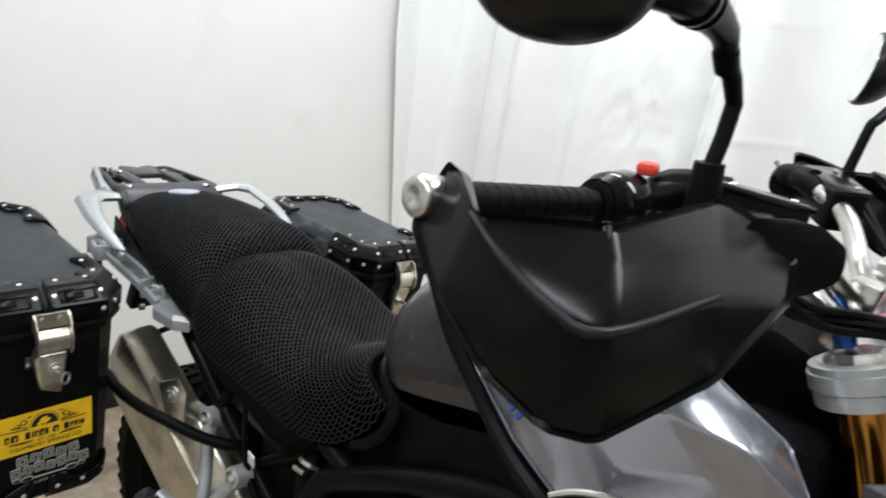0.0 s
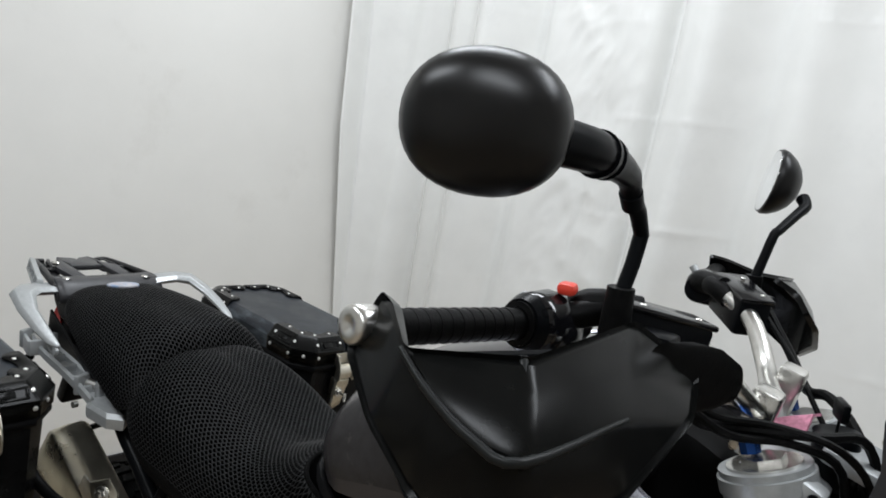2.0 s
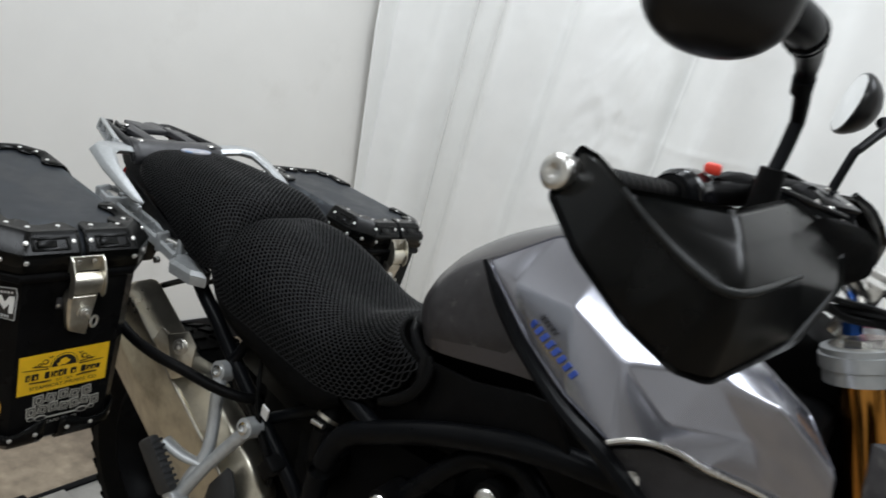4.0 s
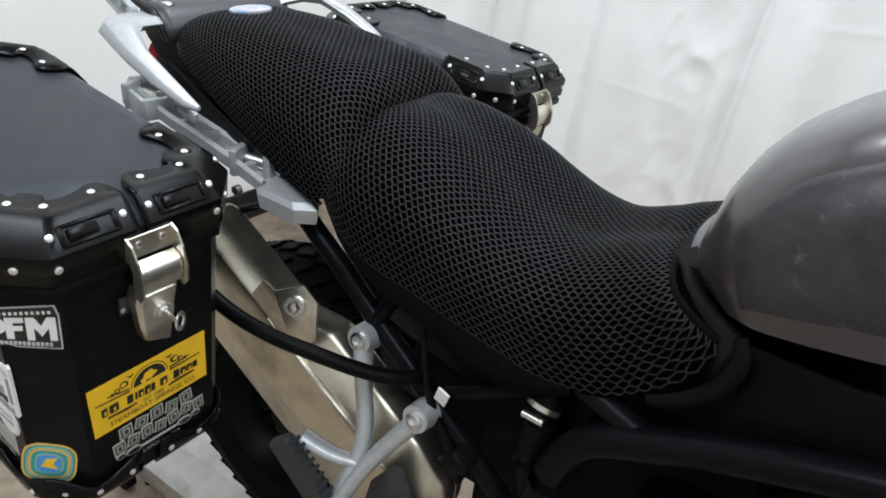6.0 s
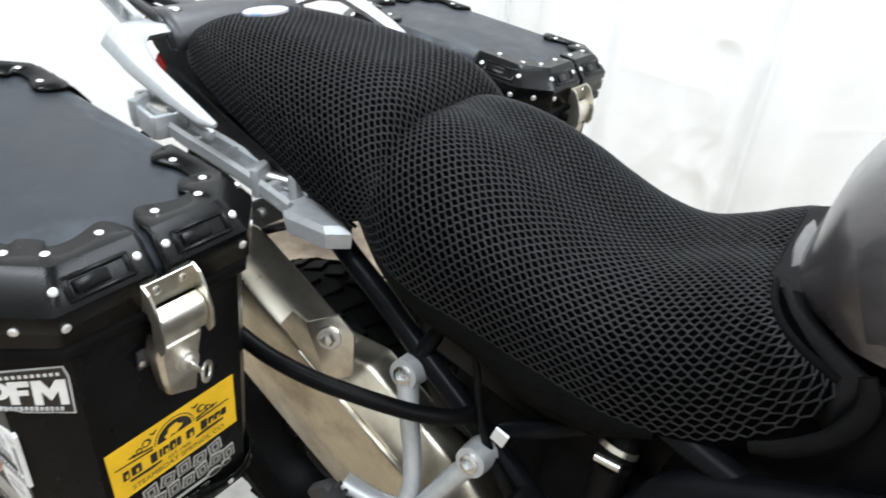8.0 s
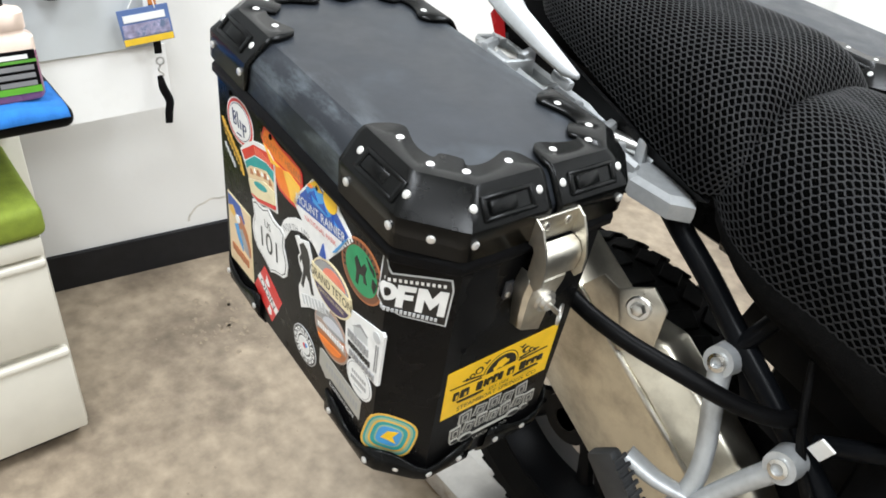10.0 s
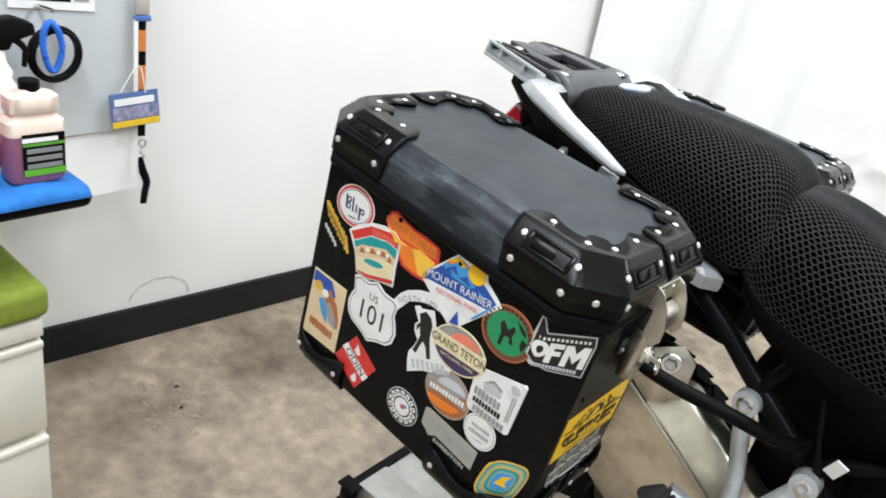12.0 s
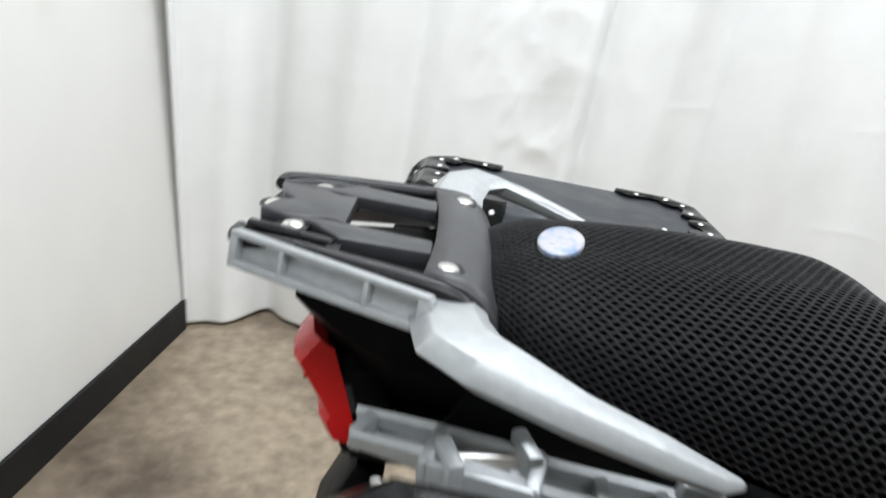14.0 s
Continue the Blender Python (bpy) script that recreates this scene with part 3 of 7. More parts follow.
class Sticker:
    """A vinyl sticker on a face of the box; layers stack up a hair's breadth each."""

    def __init__(self, face, label, base_layer=0, fold=None):
        self.face, self.k, self.root, self.label, self.fold = face, base_layer, None, label, fold

    def place(self, bm):
        """Lays a flat mesh on the face; what reaches past the fold bends round the box's edge."""
        if self.fold is not None:
            bmesh.ops.bisect_plane(bm, geom=bm.verts[:] + bm.edges[:] + bm.faces[:], plane_co=(self.fold, 0, 0), plane_no=(1, 0, 0))
            c, sn = math.cos(radians(45)), math.sin(radians(45))
            for v in bm.verts:
                over = v.co.x - self.fold
                if over < -1e-6:
                    v.co.x, v.co.z = self.fold + over * c + v.co.z * 0.35, v.co.z + over * sn * 1.0
        bmesh.ops.transform(bm, matrix=self.face, verts=bm.verts)

    def lay(self, poly, ink, name="print", step=1):
        z = 0.0004 + 0.00018 * self.k
        self.k += step
        bm = bmesh.new()
        area = sum(p[0] * q[1] - q[0] * p[1] for p, q in zip(poly, list(poly[1:]) + [poly[0]]))
        pts = poly if area > 0 else poly[::-1]
        top = [bm.verts.new((x, y, z)) for x, y in pts]
        bm.faces.new(top)
        low = [bm.verts.new((x, y, -0.0018)) for x, y in pts]
        n = len(pts)
        for i in range(n):
            bm.faces.new((low[i], low[(i + 1) % n], top[(i + 1) % n], top[i]))
        self.place(bm)
        if self.root is None:
            self.root = part("sticker", bm, INK[ink], box_r, self.label, False)
            return self
        part(name, bm, INK[ink], self.root, "", False)
        return self

    def text(self, words, at, size, ink, turn=0.0, wide=1.0):
        z = 0.0005 + 0.00018 * self.k
        cu = bpy.data.curves.new("lettering", "FONT")
        cu.body, cu.size, cu.align_x, cu.align_y = words, size, "CENTER", "CENTER"
        tmp = bpy.data.objects.new("lettering", cu)
        me = bpy.data.meshes.new_from_object(tmp)
        bpy.data.objects.remove(tmp)
        bpy.data.curves.remove(cu)
        me.materials.clear()
        me.transform(self.face @ Matrix.Translation((*at, z)) @ Matrix.Rotation(radians(turn), 4, "Z") @ Matrix.Diagonal((wide, 1, 1, 1)))
        link("lettering", me, INK[ink], self.root)
        return self


def rot(poly, at, turn=0.0):
    c, s = math.cos(radians(turn)), math.sin(radians(turn))
    return [(at[0] + c * x - s * y, at[1] + s * x + c * y) for x, y in poly]


def oval(at, rx, ry, turn=0.0, a0=0, a1=360, n=32):
    return rot([(rx * math.cos(t), ry * math.sin(t)) for t in np.radians(np.linspace(a0, a1, n, endpoint=(a1 - a0) != 360)).tolist()], at, turn)


def rect(w, h, at, turn=0.0):
    return rot([(-w / 2, -h / 2), (w / 2, -h / 2), (w / 2, h / 2), (-w / 2, h / 2)], at, turn)


def bars(s, at, w, h, n, ink, turn=0.0, gap=0.35):
    """Unreadable or proprietary lettering as a row of plain bars."""
    step = w / n
    for k in range(n):
        dx = -w / 2 + (k + 0.5) * step
        p = rot([(dx, 0)], at, turn)[0]
        s.lay(rect(step * (1 - gap), h * (0.85 + 0.15 * ((k * 7) % 3) / 2), p, turn), ink, step=0)
    s.k += 1


s = Sticker(OUTER, "oval white sticker with a red ring and blue script")
mid = (-0.1235, -0.104)
s.lay(oval(mid, 0.0335, 0.0275, 22), "white").lay(oval(mid, 0.0318, 0.0258, 22), "red").lay(oval(mid, 0.0285, 0.0225, 22), "white")
s.lay(oval(mid, 0.0272, 0.0213, 22), "navy").lay(oval(mid, 0.0263, 0.0204, 22), "white")
for dx, dz, w, h in ((-0.0150, 0.0005, 0.0030, 0.0185), (-0.0035, 0.0015, 0.0028, 0.0190), (0.0030, -0.0015, 0.0026, 0.0105), (0.0095, -0.0050, 0.0028, 0.0165)):
    s.lay(rect(w, h, (mid[0] + dx, mid[1] + dz), 8), "navy", step=0)
for dx, dz in ((-0.0110, 0.0045), (-0.0105, -0.0040), (0.0135, -0.0005)):
    s.lay(oval((mid[0] + dx, mid[1] + dz), 0.0040, 0.0042), "navy", step=0)
s.k += 1
for dx, dz in ((-0.0110, 0.0045), (-0.0105, -0.0040), (0.0135, -0.0005)):
    s.lay(oval((mid[0] + dx, mid[1] + dz), 0.0017, 0.0020), "white", step=0)
s.k += 1
s.lay(rect(0.012, 0.0013, (mid[0] - 0.001, mid[1] - 0.0155), 8), "navy")
s = Sticker(OUTER, "small yellow cut-out lettering sticker", 1)
for k in range(9):
    p = (-0.1665 + 0.0052 * k, -0.1315 - 0.0036 * k)
    s.lay(rect(0.0046, 0.021 + 0.004 * ((k * 5) % 3) / 2, p, 24), "gold", step=0)
s.k += 1
for k in range(8):
    p = (-0.1660 + 0.0052 * k, -0.1335 - 0.0036 * k)
    s.lay(rect(0.0012, 0.011, p, 24), "black", step=0)
s.k += 1
for k in range(5):
    s.lay(rect(0.0036, 0.007, (-0.1650 + 0.0052 * k, -0.1560 - 0.0036 * k), 24), "pale", step=0)
s = Sticker(OUTER, "park sticker with red arch, teal sky and sand", 3)
park = [(-0.125, -0.137), (-0.111, -0.1225), (-0.0915, -0.1085), (-0.073, -0.1015), (-0.0545, -0.0985), (-0.0425, -0.1045), (-0.0405, -0.1115), (-0.0400, -0.140), (-0.0370, -0.1675), (-0.0600, -0.1745), (-0.0815, -0.184), (-0.0990, -0.1845), (-0.108, -0.1600)]
s.lay(park, "white")
s.lay([(-0.121, -0.1370), (-0.0905, -0.1125), (-0.0545, -0.1020), (-0.0455, -0.1065), (-0.0435, -0.1170), (-0.0600, -0.1160), (-0.0880, -0.1240), (-0.1130, -0.1450)], "red")
for k in range(9):
    u = k / 8
    s.lay(rect(0.0016, 0.0085, (-0.086 + 0.036 * u, -0.1175 + 0.0095 * u - 0.006 * u * u), 20), "coral", step=0)
s.k += 1
s.lay([(-0.1125, -0.1465), (-0.0880, -0.1255), (-0.0600, -0.1175), (-0.0440, -0.1185), (-0.0438, -0.1310), (-0.0600, -0.1270), (-0.0840, -0.1370), (-0.1085, -0.1530)], "teal")
s.lay([(-0.1085, -0.1535), (-0.0990, -0.1440), (-0.0840, -0.1375), (-0.0700, -0.1310), (-0.0600, -0.1275), (-0.0438, -0.1315), (-0.0432, -0.1415), (-0.0640, -0.1430), (-0.1045, -0.1635)], "sand")
for px, pz, w in ((-0.096, -0.1500, 0.010), (-0.079, -0.1420, 0.013), (-0.062, -0.1355, 0.012), (-0.051, -0.1365, 0.008)):
    s.lay(rot([(-w / 2, -0.0030), (w / 2, -0.0030), (w * 0.2, 0.0035), (-w * 0.15, 0.0042)], (px, pz), 22), "rust", step=0)
s.k += 1
for px, pz, w in ((-0.088, -0.1445, 0.007), (-0.070, -0.1375, 0.007), (-0.056, -0.1330, 0.006)):
    s.lay(rot([(-w / 2, -0.0020), (w / 2, -0.0020), (0, 0.0032)], (px, pz), 22), "white", step=0)
s.k += 1
s.lay([(-0.1042, -0.1645), (-0.0640, -0.1440), (-0.0428, -0.1425), (-0.0402, -0.1585), (-0.0800, -0.1755), (-0.0985, -0.1795)], "cream").lay(oval((-0.0735, -0.1555), 0.0165, 0.0042, 17), "teal")
s.lay([(-0.0975, -0.1802), (-0.0800, -0.1765), (-0.0400, -0.1595), (-0.0395, -0.1635), (-0.0800, -0.1800)], "red")
s = Sticker(OUTER, "red and orange mountain sticker", 1)
s.lay([(-0.0715, -0.0925), (-0.0660, -0.0772), (-0.0575, -0.0735), (-0.0450, -0.0770), (-0.0270, -0.0795), (-0.0100, -0.0785), (0.0113, -0.0805), (0.0150, -0.0840), (0.0165, -0.0950), (0.0165, -0.1200), (0.0080, -0.1310), (-0.0120, -0.1340), (-0.0322, -0.1330), (-0.0500, -0.1190)], "red")
s.lay([(-0.0690, -0.0925), (-0.0640, -0.0800), (-0.0570, -0.0765), (-0.0270, -0.0820), (0.0100, -0.0830), (0.0125, -0.0960), (-0.0150, -0.0990), (-0.0420, -0.1010)], "orange")
s.lay([(-0.0480, -0.1050), (-0.0200, -0.1020), (0.0120, -0.1000), (0.0130, -0.1190), (0.0070, -0.1270), (-0.0120, -0.1300), (-0.0300, -0.1290), (-0.0440, -0.1170)], "orange")
s.lay([(-0.0230, -0.1030), (-0.0120, -0.0985), (0.0120, -0.1010), (0.0130, -0.1180), (0.0070, -0.1265), (-0.0060, -0.1285)], "honey")
s.lay([(-0.0660, -0.0960), (-0.0440, -0.1040), (-0.0300, -0.1040), (-0.0360, -0.1070), (-0.0500, -0.1100)], "honey")
s.text("MOUNT ST HELENS", (-0.0275, -0.0895), 0.0108, "rust", -1, 0.92)
s = Sticker(OUTER, "blue diamond mountain park sticker with a yellow sun", 4)
s.lay([(0.0430, -0.0665), (0.0560, -0.0700), (0.0690, -0.0640), (0.0800, -0.0690), (0.0845, -0.0790), (0.1105, -0.0950), (0.0590, -0.1620), (0.0540, -0.1600), (-0.0010, -0.1260), (0.0044, -0.1150)], "white")
s.lay([(0.0090, -0.1130), (0.0415, -0.0730), (0.0520, -0.0760), (0.0830, -0.0850), (0.1030, -0.0960), (0.0930, -0.1090), (0.0060, -0.1240)], "blue")
s.lay([(0.0240, -0.0930), (0.0420, -0.0735), (0.0550, -0.0800), (0.0700, -0.0930), (0.0880, -0.0990), (0.0300, -0.1010)], "sky")
s.lay([(0.0300, -0.0840), (0.0420, -0.0735), (0.0560, -0.0790), (0.0480, -0.0830), (0.0400, -0.0815)], "yellow").lay(oval((0.0695, -0.0790), 0.0120, 0.0120), "yellow")
s.lay([(0.0270, -0.0880), (0.0310, -0.0830), (0.0390, -0.0830), (0.0350, -0.0870)], "orange")
for px, pz, w in ((0.040, -0.0900, 0.016), (0.058, -0.0930, 0.018), (0.074, -0.0960, 0.014), (0.033, -0.0960, 0.012)):
    s.lay(rot([(-w / 2, -0.0035), (w / 2, -0.0030), (w * 0.15, 0.0015), (0, 0.0045), (-w * 0.2, 0.0010)], (px, pz), -6), "blue", step=0)
s.k += 1
s.text("MOUNT RAINIER", (0.0530, -0.1075), 0.0140, "white", 9, 0.88).text("NATIONAL PARK", (0.0545, -0.1225), 0.0078, "red", 9)
s.lay([(0.0540, -0.1540), (0.0600, -0.1350), (0.0660, -0.1500)], "blue").lay([(0.0780, -0.1320), (0.0985, -0.1020), (0.1020, -0.0990), (0.0840, -0.1280)], "sky")
s = Sticker(OUTER, "beige poster sticker with blue sky and a fossil", 1)
s.lay([(-0.1700, -0.2225), (-0.1072, -0.2200), (-0.1048, -0.3240), (-0.1716, -0.3290)], "cream").lay([(-0.1680, -0.2250), (-0.1092, -0.2225), (-0.1070, -0.3215), (-0.1695, -0.3262)], "sand")
s.lay([(-0.1680, -0.2250), (-0.1350, -0.2240), (-0.1230, -0.2420), (-0.1330, -0.2560), (-0.1500, -0.2420), (-0.1690, -0.2420)], "blue")
s.lay([(-0.1660, -0.2420), (-0.1560, -0.2360), (-0.1490, -0.2420), (-0.1520, -0.2520), (-0.1640, -0.2500)], "gold")
s.lay([(-0.1440, -0.2460), (-0.1340, -0.2380), (-0.1180, -0.2530), (-0.1100, -0.2720), (-0.1090, -0.2860), (-0.1250, -0.2800), (-0.1380, -0.2660)], "rust")
s.lay([(-0.1400, -0.2620), (-0.1300, -0.2560), (-0.1160, -0.2740), (-0.1120, -0.2890), (-0.1260, -0.2860)], "grey")
s.lay([(-0.1520, -0.2620), (-0.1440, -0.2560), (-0.1340, -0.2720), (-0.1300, -0.2900), (-0.1420, -0.2800)], "sky").lay(oval((-0.1420, -0.2480), 0.0060, 0.0055), "white")
bars(s, (-0.1390, -0.3020), 0.0470, 0.0120, 8, "rust", 1, 0.3)
s = Sticker(OUTER, "white US 101 highway shield sticker", 4)
sh = [(-0.037, 0.033), (-0.030, 0.037), (-0.022, 0.036), (-0.012, 0.037), (0.0, 0.044), (0.012, 0.037), (0.022, 0.036), (0.030, 0.037), (0.037, 0.033), (0.035, 0.024), (0.034, 0.015), (0.038, 0.006), (0.041, -0.006), (0.038, -0.020), (0.030, -0.028), (0.020, -0.031), (0.010, -0.035), (0.0, -0.041), (-0.010, -0.035), (-0.020, -0.031), (-0.030, -0.028), (-0.038, -0.020), (-0.041, -0.006), (-0.038, 0.006), (-0.034, 0.015), (-0.035, 0.024)]
at101 = (-0.0580, -0.2215)
for f, ink in ((1.06, "white"), (0.985, "black"), (0.955, "white")):
    s.lay(rot([(x * f, y * f) for x, y in sh], at101, 3), ink)
s.text("US", (-0.0600, -0.2000), 0.0140, "black", 3).text("101", (-0.0570, -0.2255), 0.0400, "black", 3, 0.90)
s = Sticker(OUTER, "red hazard diamond sticker with a white band", 1)
s.lay([(-0.0741, -0.2705), (-0.0300, -0.2945), (-0.0570, -0.3480), (-0.1035, -0.3224)], "red")
s.lay([(-0.0930, -0.3010), (-0.0860, -0.2900), (-0.0395, -0.3150), (-0.0460, -0.3270)], "white")
s.text("ODIN", (-0.0660, -0.3085), 0.0170, "black", -28, 0.95)
s.lay([(-0.0720, -0.2920), (-0.0690, -0.2870), (-0.0680, -0.2800), (-0.0630, -0.2870), (-0.0600, -0.2930), (-0.0650, -0.2960)], "white")
s.lay([(-0.0680, -0.3350), (-0.0640, -0.3290), (-0.0620, -0.3240), (-0.0580, -0.3300), (-0.0575, -0.3370), (-0.0630, -0.3400)], "white")
s = Sticker(OUTER, "white arched trail sticker with a dark walking figure", 2)
s.lay([(-0.0300, -0.1800), (-0.0230, -0.1660), (-0.0147, -0.1566), (0.0020, -0.1450), (0.0197, -0.1375), (0.0400, -0.1370), (0.0560, -0.1420), (0.0700, -0.1500), (0.0640, -0.1620), (0.0520, -0.1560), (0.0370, -0.1520), (0.0220, -0.1520), (0.0074, -0.1580), (-0.0080, -0.1680), (-0.0205, -0.1895)], "white")
for k, ch in enumerate("NORTH UMPQUA"):
    t = k / 11
    x, z = -0.0205 + 0.0720 * t, -0.1745 + 0.0620 * t - 0.0360 * t * t
    if ch != " ":
        s.text(ch, (x, z), 0.0115, "grey", 42 - 52 * t, 0.8)
s.lay([(0.0020, -0.1680), (0.0090, -0.1630), (0.0120, -0.1650), (0.0300, -0.1560), (0.0370, -0.1700), (0.0420, -0.1850), (0.0560, -0.1960), (0.0700, -0.2010), (0.0760, -0.2100), (0.0750, -0.2210), (0.0580, -0.2290), (0.0360, -0.2420), (0.0172, -0.2580), (0.0125, -0.2420), (0.0110, -0.2300), (0.0160, -0.2190), (0.0190, -0.2070), (0.0110, -0.1980), (0.0090, -0.1900), (0.0130, -0.1830), (0.0080, -0.1760)], "white")
s.lay([(0.0120, -0.1720), (0.0200, -0.1640), (0.0290, -0.1670), (0.0340, -0.1760), (0.0350, -0.1920), (0.0390, -0.2040), (0.0440, -0.2180), (0.0390, -0.2210), (0.0330, -0.2080), (0.0270, -0.2030), (0.0240, -0.2140), (0.0220, -0.2250), (0.0160, -0.2240), (0.0190, -0.2120), (0.0210, -0.1980), (0.0170, -0.1880), (0.0140, -0.1960), (0.0120, -0.1890), (0.0160, -0.1820)], "black")
bars(s, (0.0440, -0.2290), 0.0560, 0.0140, 7, "pale", 28, 0.35)
s = Sticker(OUTER, "oval cream and purple park sticker", 5)
mid = (0.0775, -0.1795)
s.lay(oval(mid, 0.0385, 0.0300, 8), "cream").lay(oval(mid, 0.0362, 0.0278, 8), "purple").lay(oval((mid[0], mid[1]), 0.0355, 0.0270, 8, 15, 165), "grey").lay(oval((mid[0] + 0.006, mid[1] + 0.010), 0.022, 0.0150, 8, 10, 170), "coral")
s.lay(rect(0.0745, 0.0200, (mid[0], mid[1] + 0.0010), 6), "cream").text("GRAND TETON", (mid[0], mid[1] + 0.0010), 0.0150, "black", 6, 0.76).text("NATIONAL PARK", (mid[0] + 0.002, mid[1] - 0.0140), 0.0065, "cream", 6)
s = Sticker(OUTER, "round green sticker with a rust ring", 2)
mid = (0.1262, -0.1180)
s.lay(oval(mid, 0.0345, 0.0325, 20), "rust").lay(oval(mid, 0.0325, 0.0305, 20), "brown").lay(oval(mid, 0.0265, 0.0250, 20), "green")
for k in range(30):
    a = 2 * math.pi * k / 30
    if not 3.6 < a < 5.9:
        s.lay(rect(0.0018, 0.0035, (mid[0] + 0.0296 * math.cos(a), mid[1] + 0.0278 * math.sin(a)), math.degrees(a) - 90), "black", step=0)
s.k += 1
s.lay([(0.1150, -0.1100), (0.1180, -0.1050), (0.1215, -0.1085), (0.1260, -0.1130), (0.1310, -0.1050), (0.1350, -0.1080), (0.1330, -0.1180), (0.1370, -0.1260), (0.1320, -0.1270), (0.1300, -0.1200), (0.1240, -0.1220), (0.1230, -0.1360), (0.1190, -0.1350), (0.1190, -0.1210)], "black")
s.lay([(0.1330, -0.0960), (0.1460, -0.1020), (0.1480, -0.1080), (0.1400, -0.1040)], "black").lay([(0.1450, -0.1120), (0.1520, -0.1140), (0.1490, -0.1260), (0.1450, -0.1210)], "black")
s = Sticker(OUTER, "round grey and rust mountain sticker", 1)
mid = (0.0805, -0.2430)
s.lay(oval(mid, 0.0345, 0.0325, 10), "taupe").lay(oval(mid, 0.0320, 0.0300, 10), "rust").lay(oval(mid, 0.0315, 0.0295, 10, 15, 195), "grey").lay(oval((mid[0] + 0.004, mid[1] + 0.010), 0.0210, 0.0130, 10, 0, 180), "ash")
s.lay([(0.0500, -0.2400), (0.0620, -0.2350), (0.0780, -0.2390), (0.0960, -0.2360), (0.1110, -0.2400), (0.1110, -0.2470), (0.0520, -0.2490)], "taupe").lay(oval((mid[0] - 0.002, mid[1] - 0.014), 0.0240, 0.0110, 10, 180, 360), "orange")
bars(s, (mid[0], mid[1] - 0.0005), 0.0540, 0.0070, 11, "white", 8)
s = Sticker(OUTER, "white store sticker with a grey drawing", 4)
s.lay([(0.1058, -0.1800), (0.1100, -0.1775), (0.1680, -0.1590), (0.1710, -0.1620), (0.1690, -0.2310), (0.1660, -0.2335), (0.1127, -0.2380), (0.1090, -0.2340)], "white")
s.lay([(0.1210, -0.1920), (0.1290, -0.1820), (0.1450, -0.1830), (0.1470, -0.1960), (0.1230, -0.2020)], "pale").lay([(0.1190, -0.1930), (0.1320, -0.1800), (0.1470, -0.1850), (0.1440, -0.1870), (0.1330, -0.1840)], "grey")
s.lay(oval((0.1600, -0.1720), 0.0060, 0.0060), "pale").lay(rect(0.0012, 0.036, (0.1640, -0.1980), 0), "grey").lay(rect(0.0012, 0.036, (0.1608, -0.1990), 0), "grey")
bars(s, (0.1310, -0.2060), 0.0380, 0.0110, 7, "grey", 4)
bars(s, (0.1340, -0.2180), 0.0400, 0.0065, 9, "black", 4)
bars(s, (0.1400, -0.2285), 0.0460, 0.0080, 8, "grey", 4)
s = Sticker(OUTER, "round white store sticker", 2)
mid = (0.1368, -0.2560)
s.lay(oval(mid, 0.0232, 0.0232), "white").lay(oval(mid, 0.0212, 0.0212), "grey").lay(oval(mid, 0.0204, 0.0204), "white")
bars(s, (mid[0], mid[1] + 0.0055), 0.0270, 0.0055, 7, "grey", 6)
bars(s, (mid[0], mid[1] - 0.0035), 0.0290, 0.0060, 8, "grey", 6)
bars(s, (mid[0], mid[1] - 0.0115), 0.0160, 0.0030, 5, "pale", 6)
s = Sticker(OUTER, "round black and white lettered sticker", 1)
mid = (0.0250, -0.3115)
s.lay(oval(mid, 0.0262, 0.0262), "pale").lay(oval(mid, 0.0250, 0.0250), "black")
for k in range(14):
    a = 2 * math.pi * k / 14
    s.lay(rect(0.0062, 0.0085, (mid[0] + 0.0186 * math.cos(a), mid[1] + 0.0186 * math.sin(a)), math.degrees(a) - 90), "white", step=0)
s.k += 1
for k in range(14):
    a = 2 * math.pi * k / 14
    s.lay(rect(0.0018, 0.0040, (mid[0] + 0.0186 * math.cos(a), mid[1] + 0.0186 * math.sin(a)), math.degrees(a) - 60), "black", step=0)
s.k += 1
s.lay(oval(mid, 0.0122, 0.0122), "white").lay(oval((mid[0] + 0.001, mid[1] + 0.001), 0.0035, 0.0035), "red").lay(oval((mid[0] + 0.005, mid[1] + 0.004), 0.0028, 0.0028), "sky")
s = Sticker(OUTER, "grey expedition plate sticker", 1)
s.lay([(0.0590, -0.2830), (0.0640, -0.2800), (0.1438, -0.2835), (0.1428, -0.3140), (0.1380, -0.3140), (0.0840, -0.3100), (0.0740, -0.3180), (0.0690, -0.3140), (0.0590, -0.3080)], "plate")
bars(s, (0.1060, -0.2965), 0.0660, 0.0120, 12, "grey", -2)
s.text("EXPEDITION", (0.1080, -0.3180), 0.0082, "white", -3, 1.1)

s = Sticker(CHAMFER @ Matrix.Translation((-0.003, -0.008, 0)), "round-cornered teal and gold club sticker")
badge_poly = [(0.0275 * math.copysign(abs(math.cos(t)) ** 0.62, math.cos(t)), 0.0320 * math.copysign(abs(math.sin(t)) ** 0.62, math.sin(t))) for t in (2 * math.pi * k / 36 for k in range(36))]
for f, ink in ((1.0, "gold"), (0.92, "teal"), (0.84, "sage"), (0.74, "gold"), (0.66, "teal"), (0.52, "sage"), (0.46, "sky")):
    s.lay(rot([(x * f, y * f) for x, y in badge_poly], (0.0, -0.298), -8), ink)
s.lay([(-0.0085, -0.302), (-0.0020, -0.290), (0.0095, -0.288), (0.0040, -0.298), (0.0085, -0.308), (-0.0010, -0.304)], "yellow")
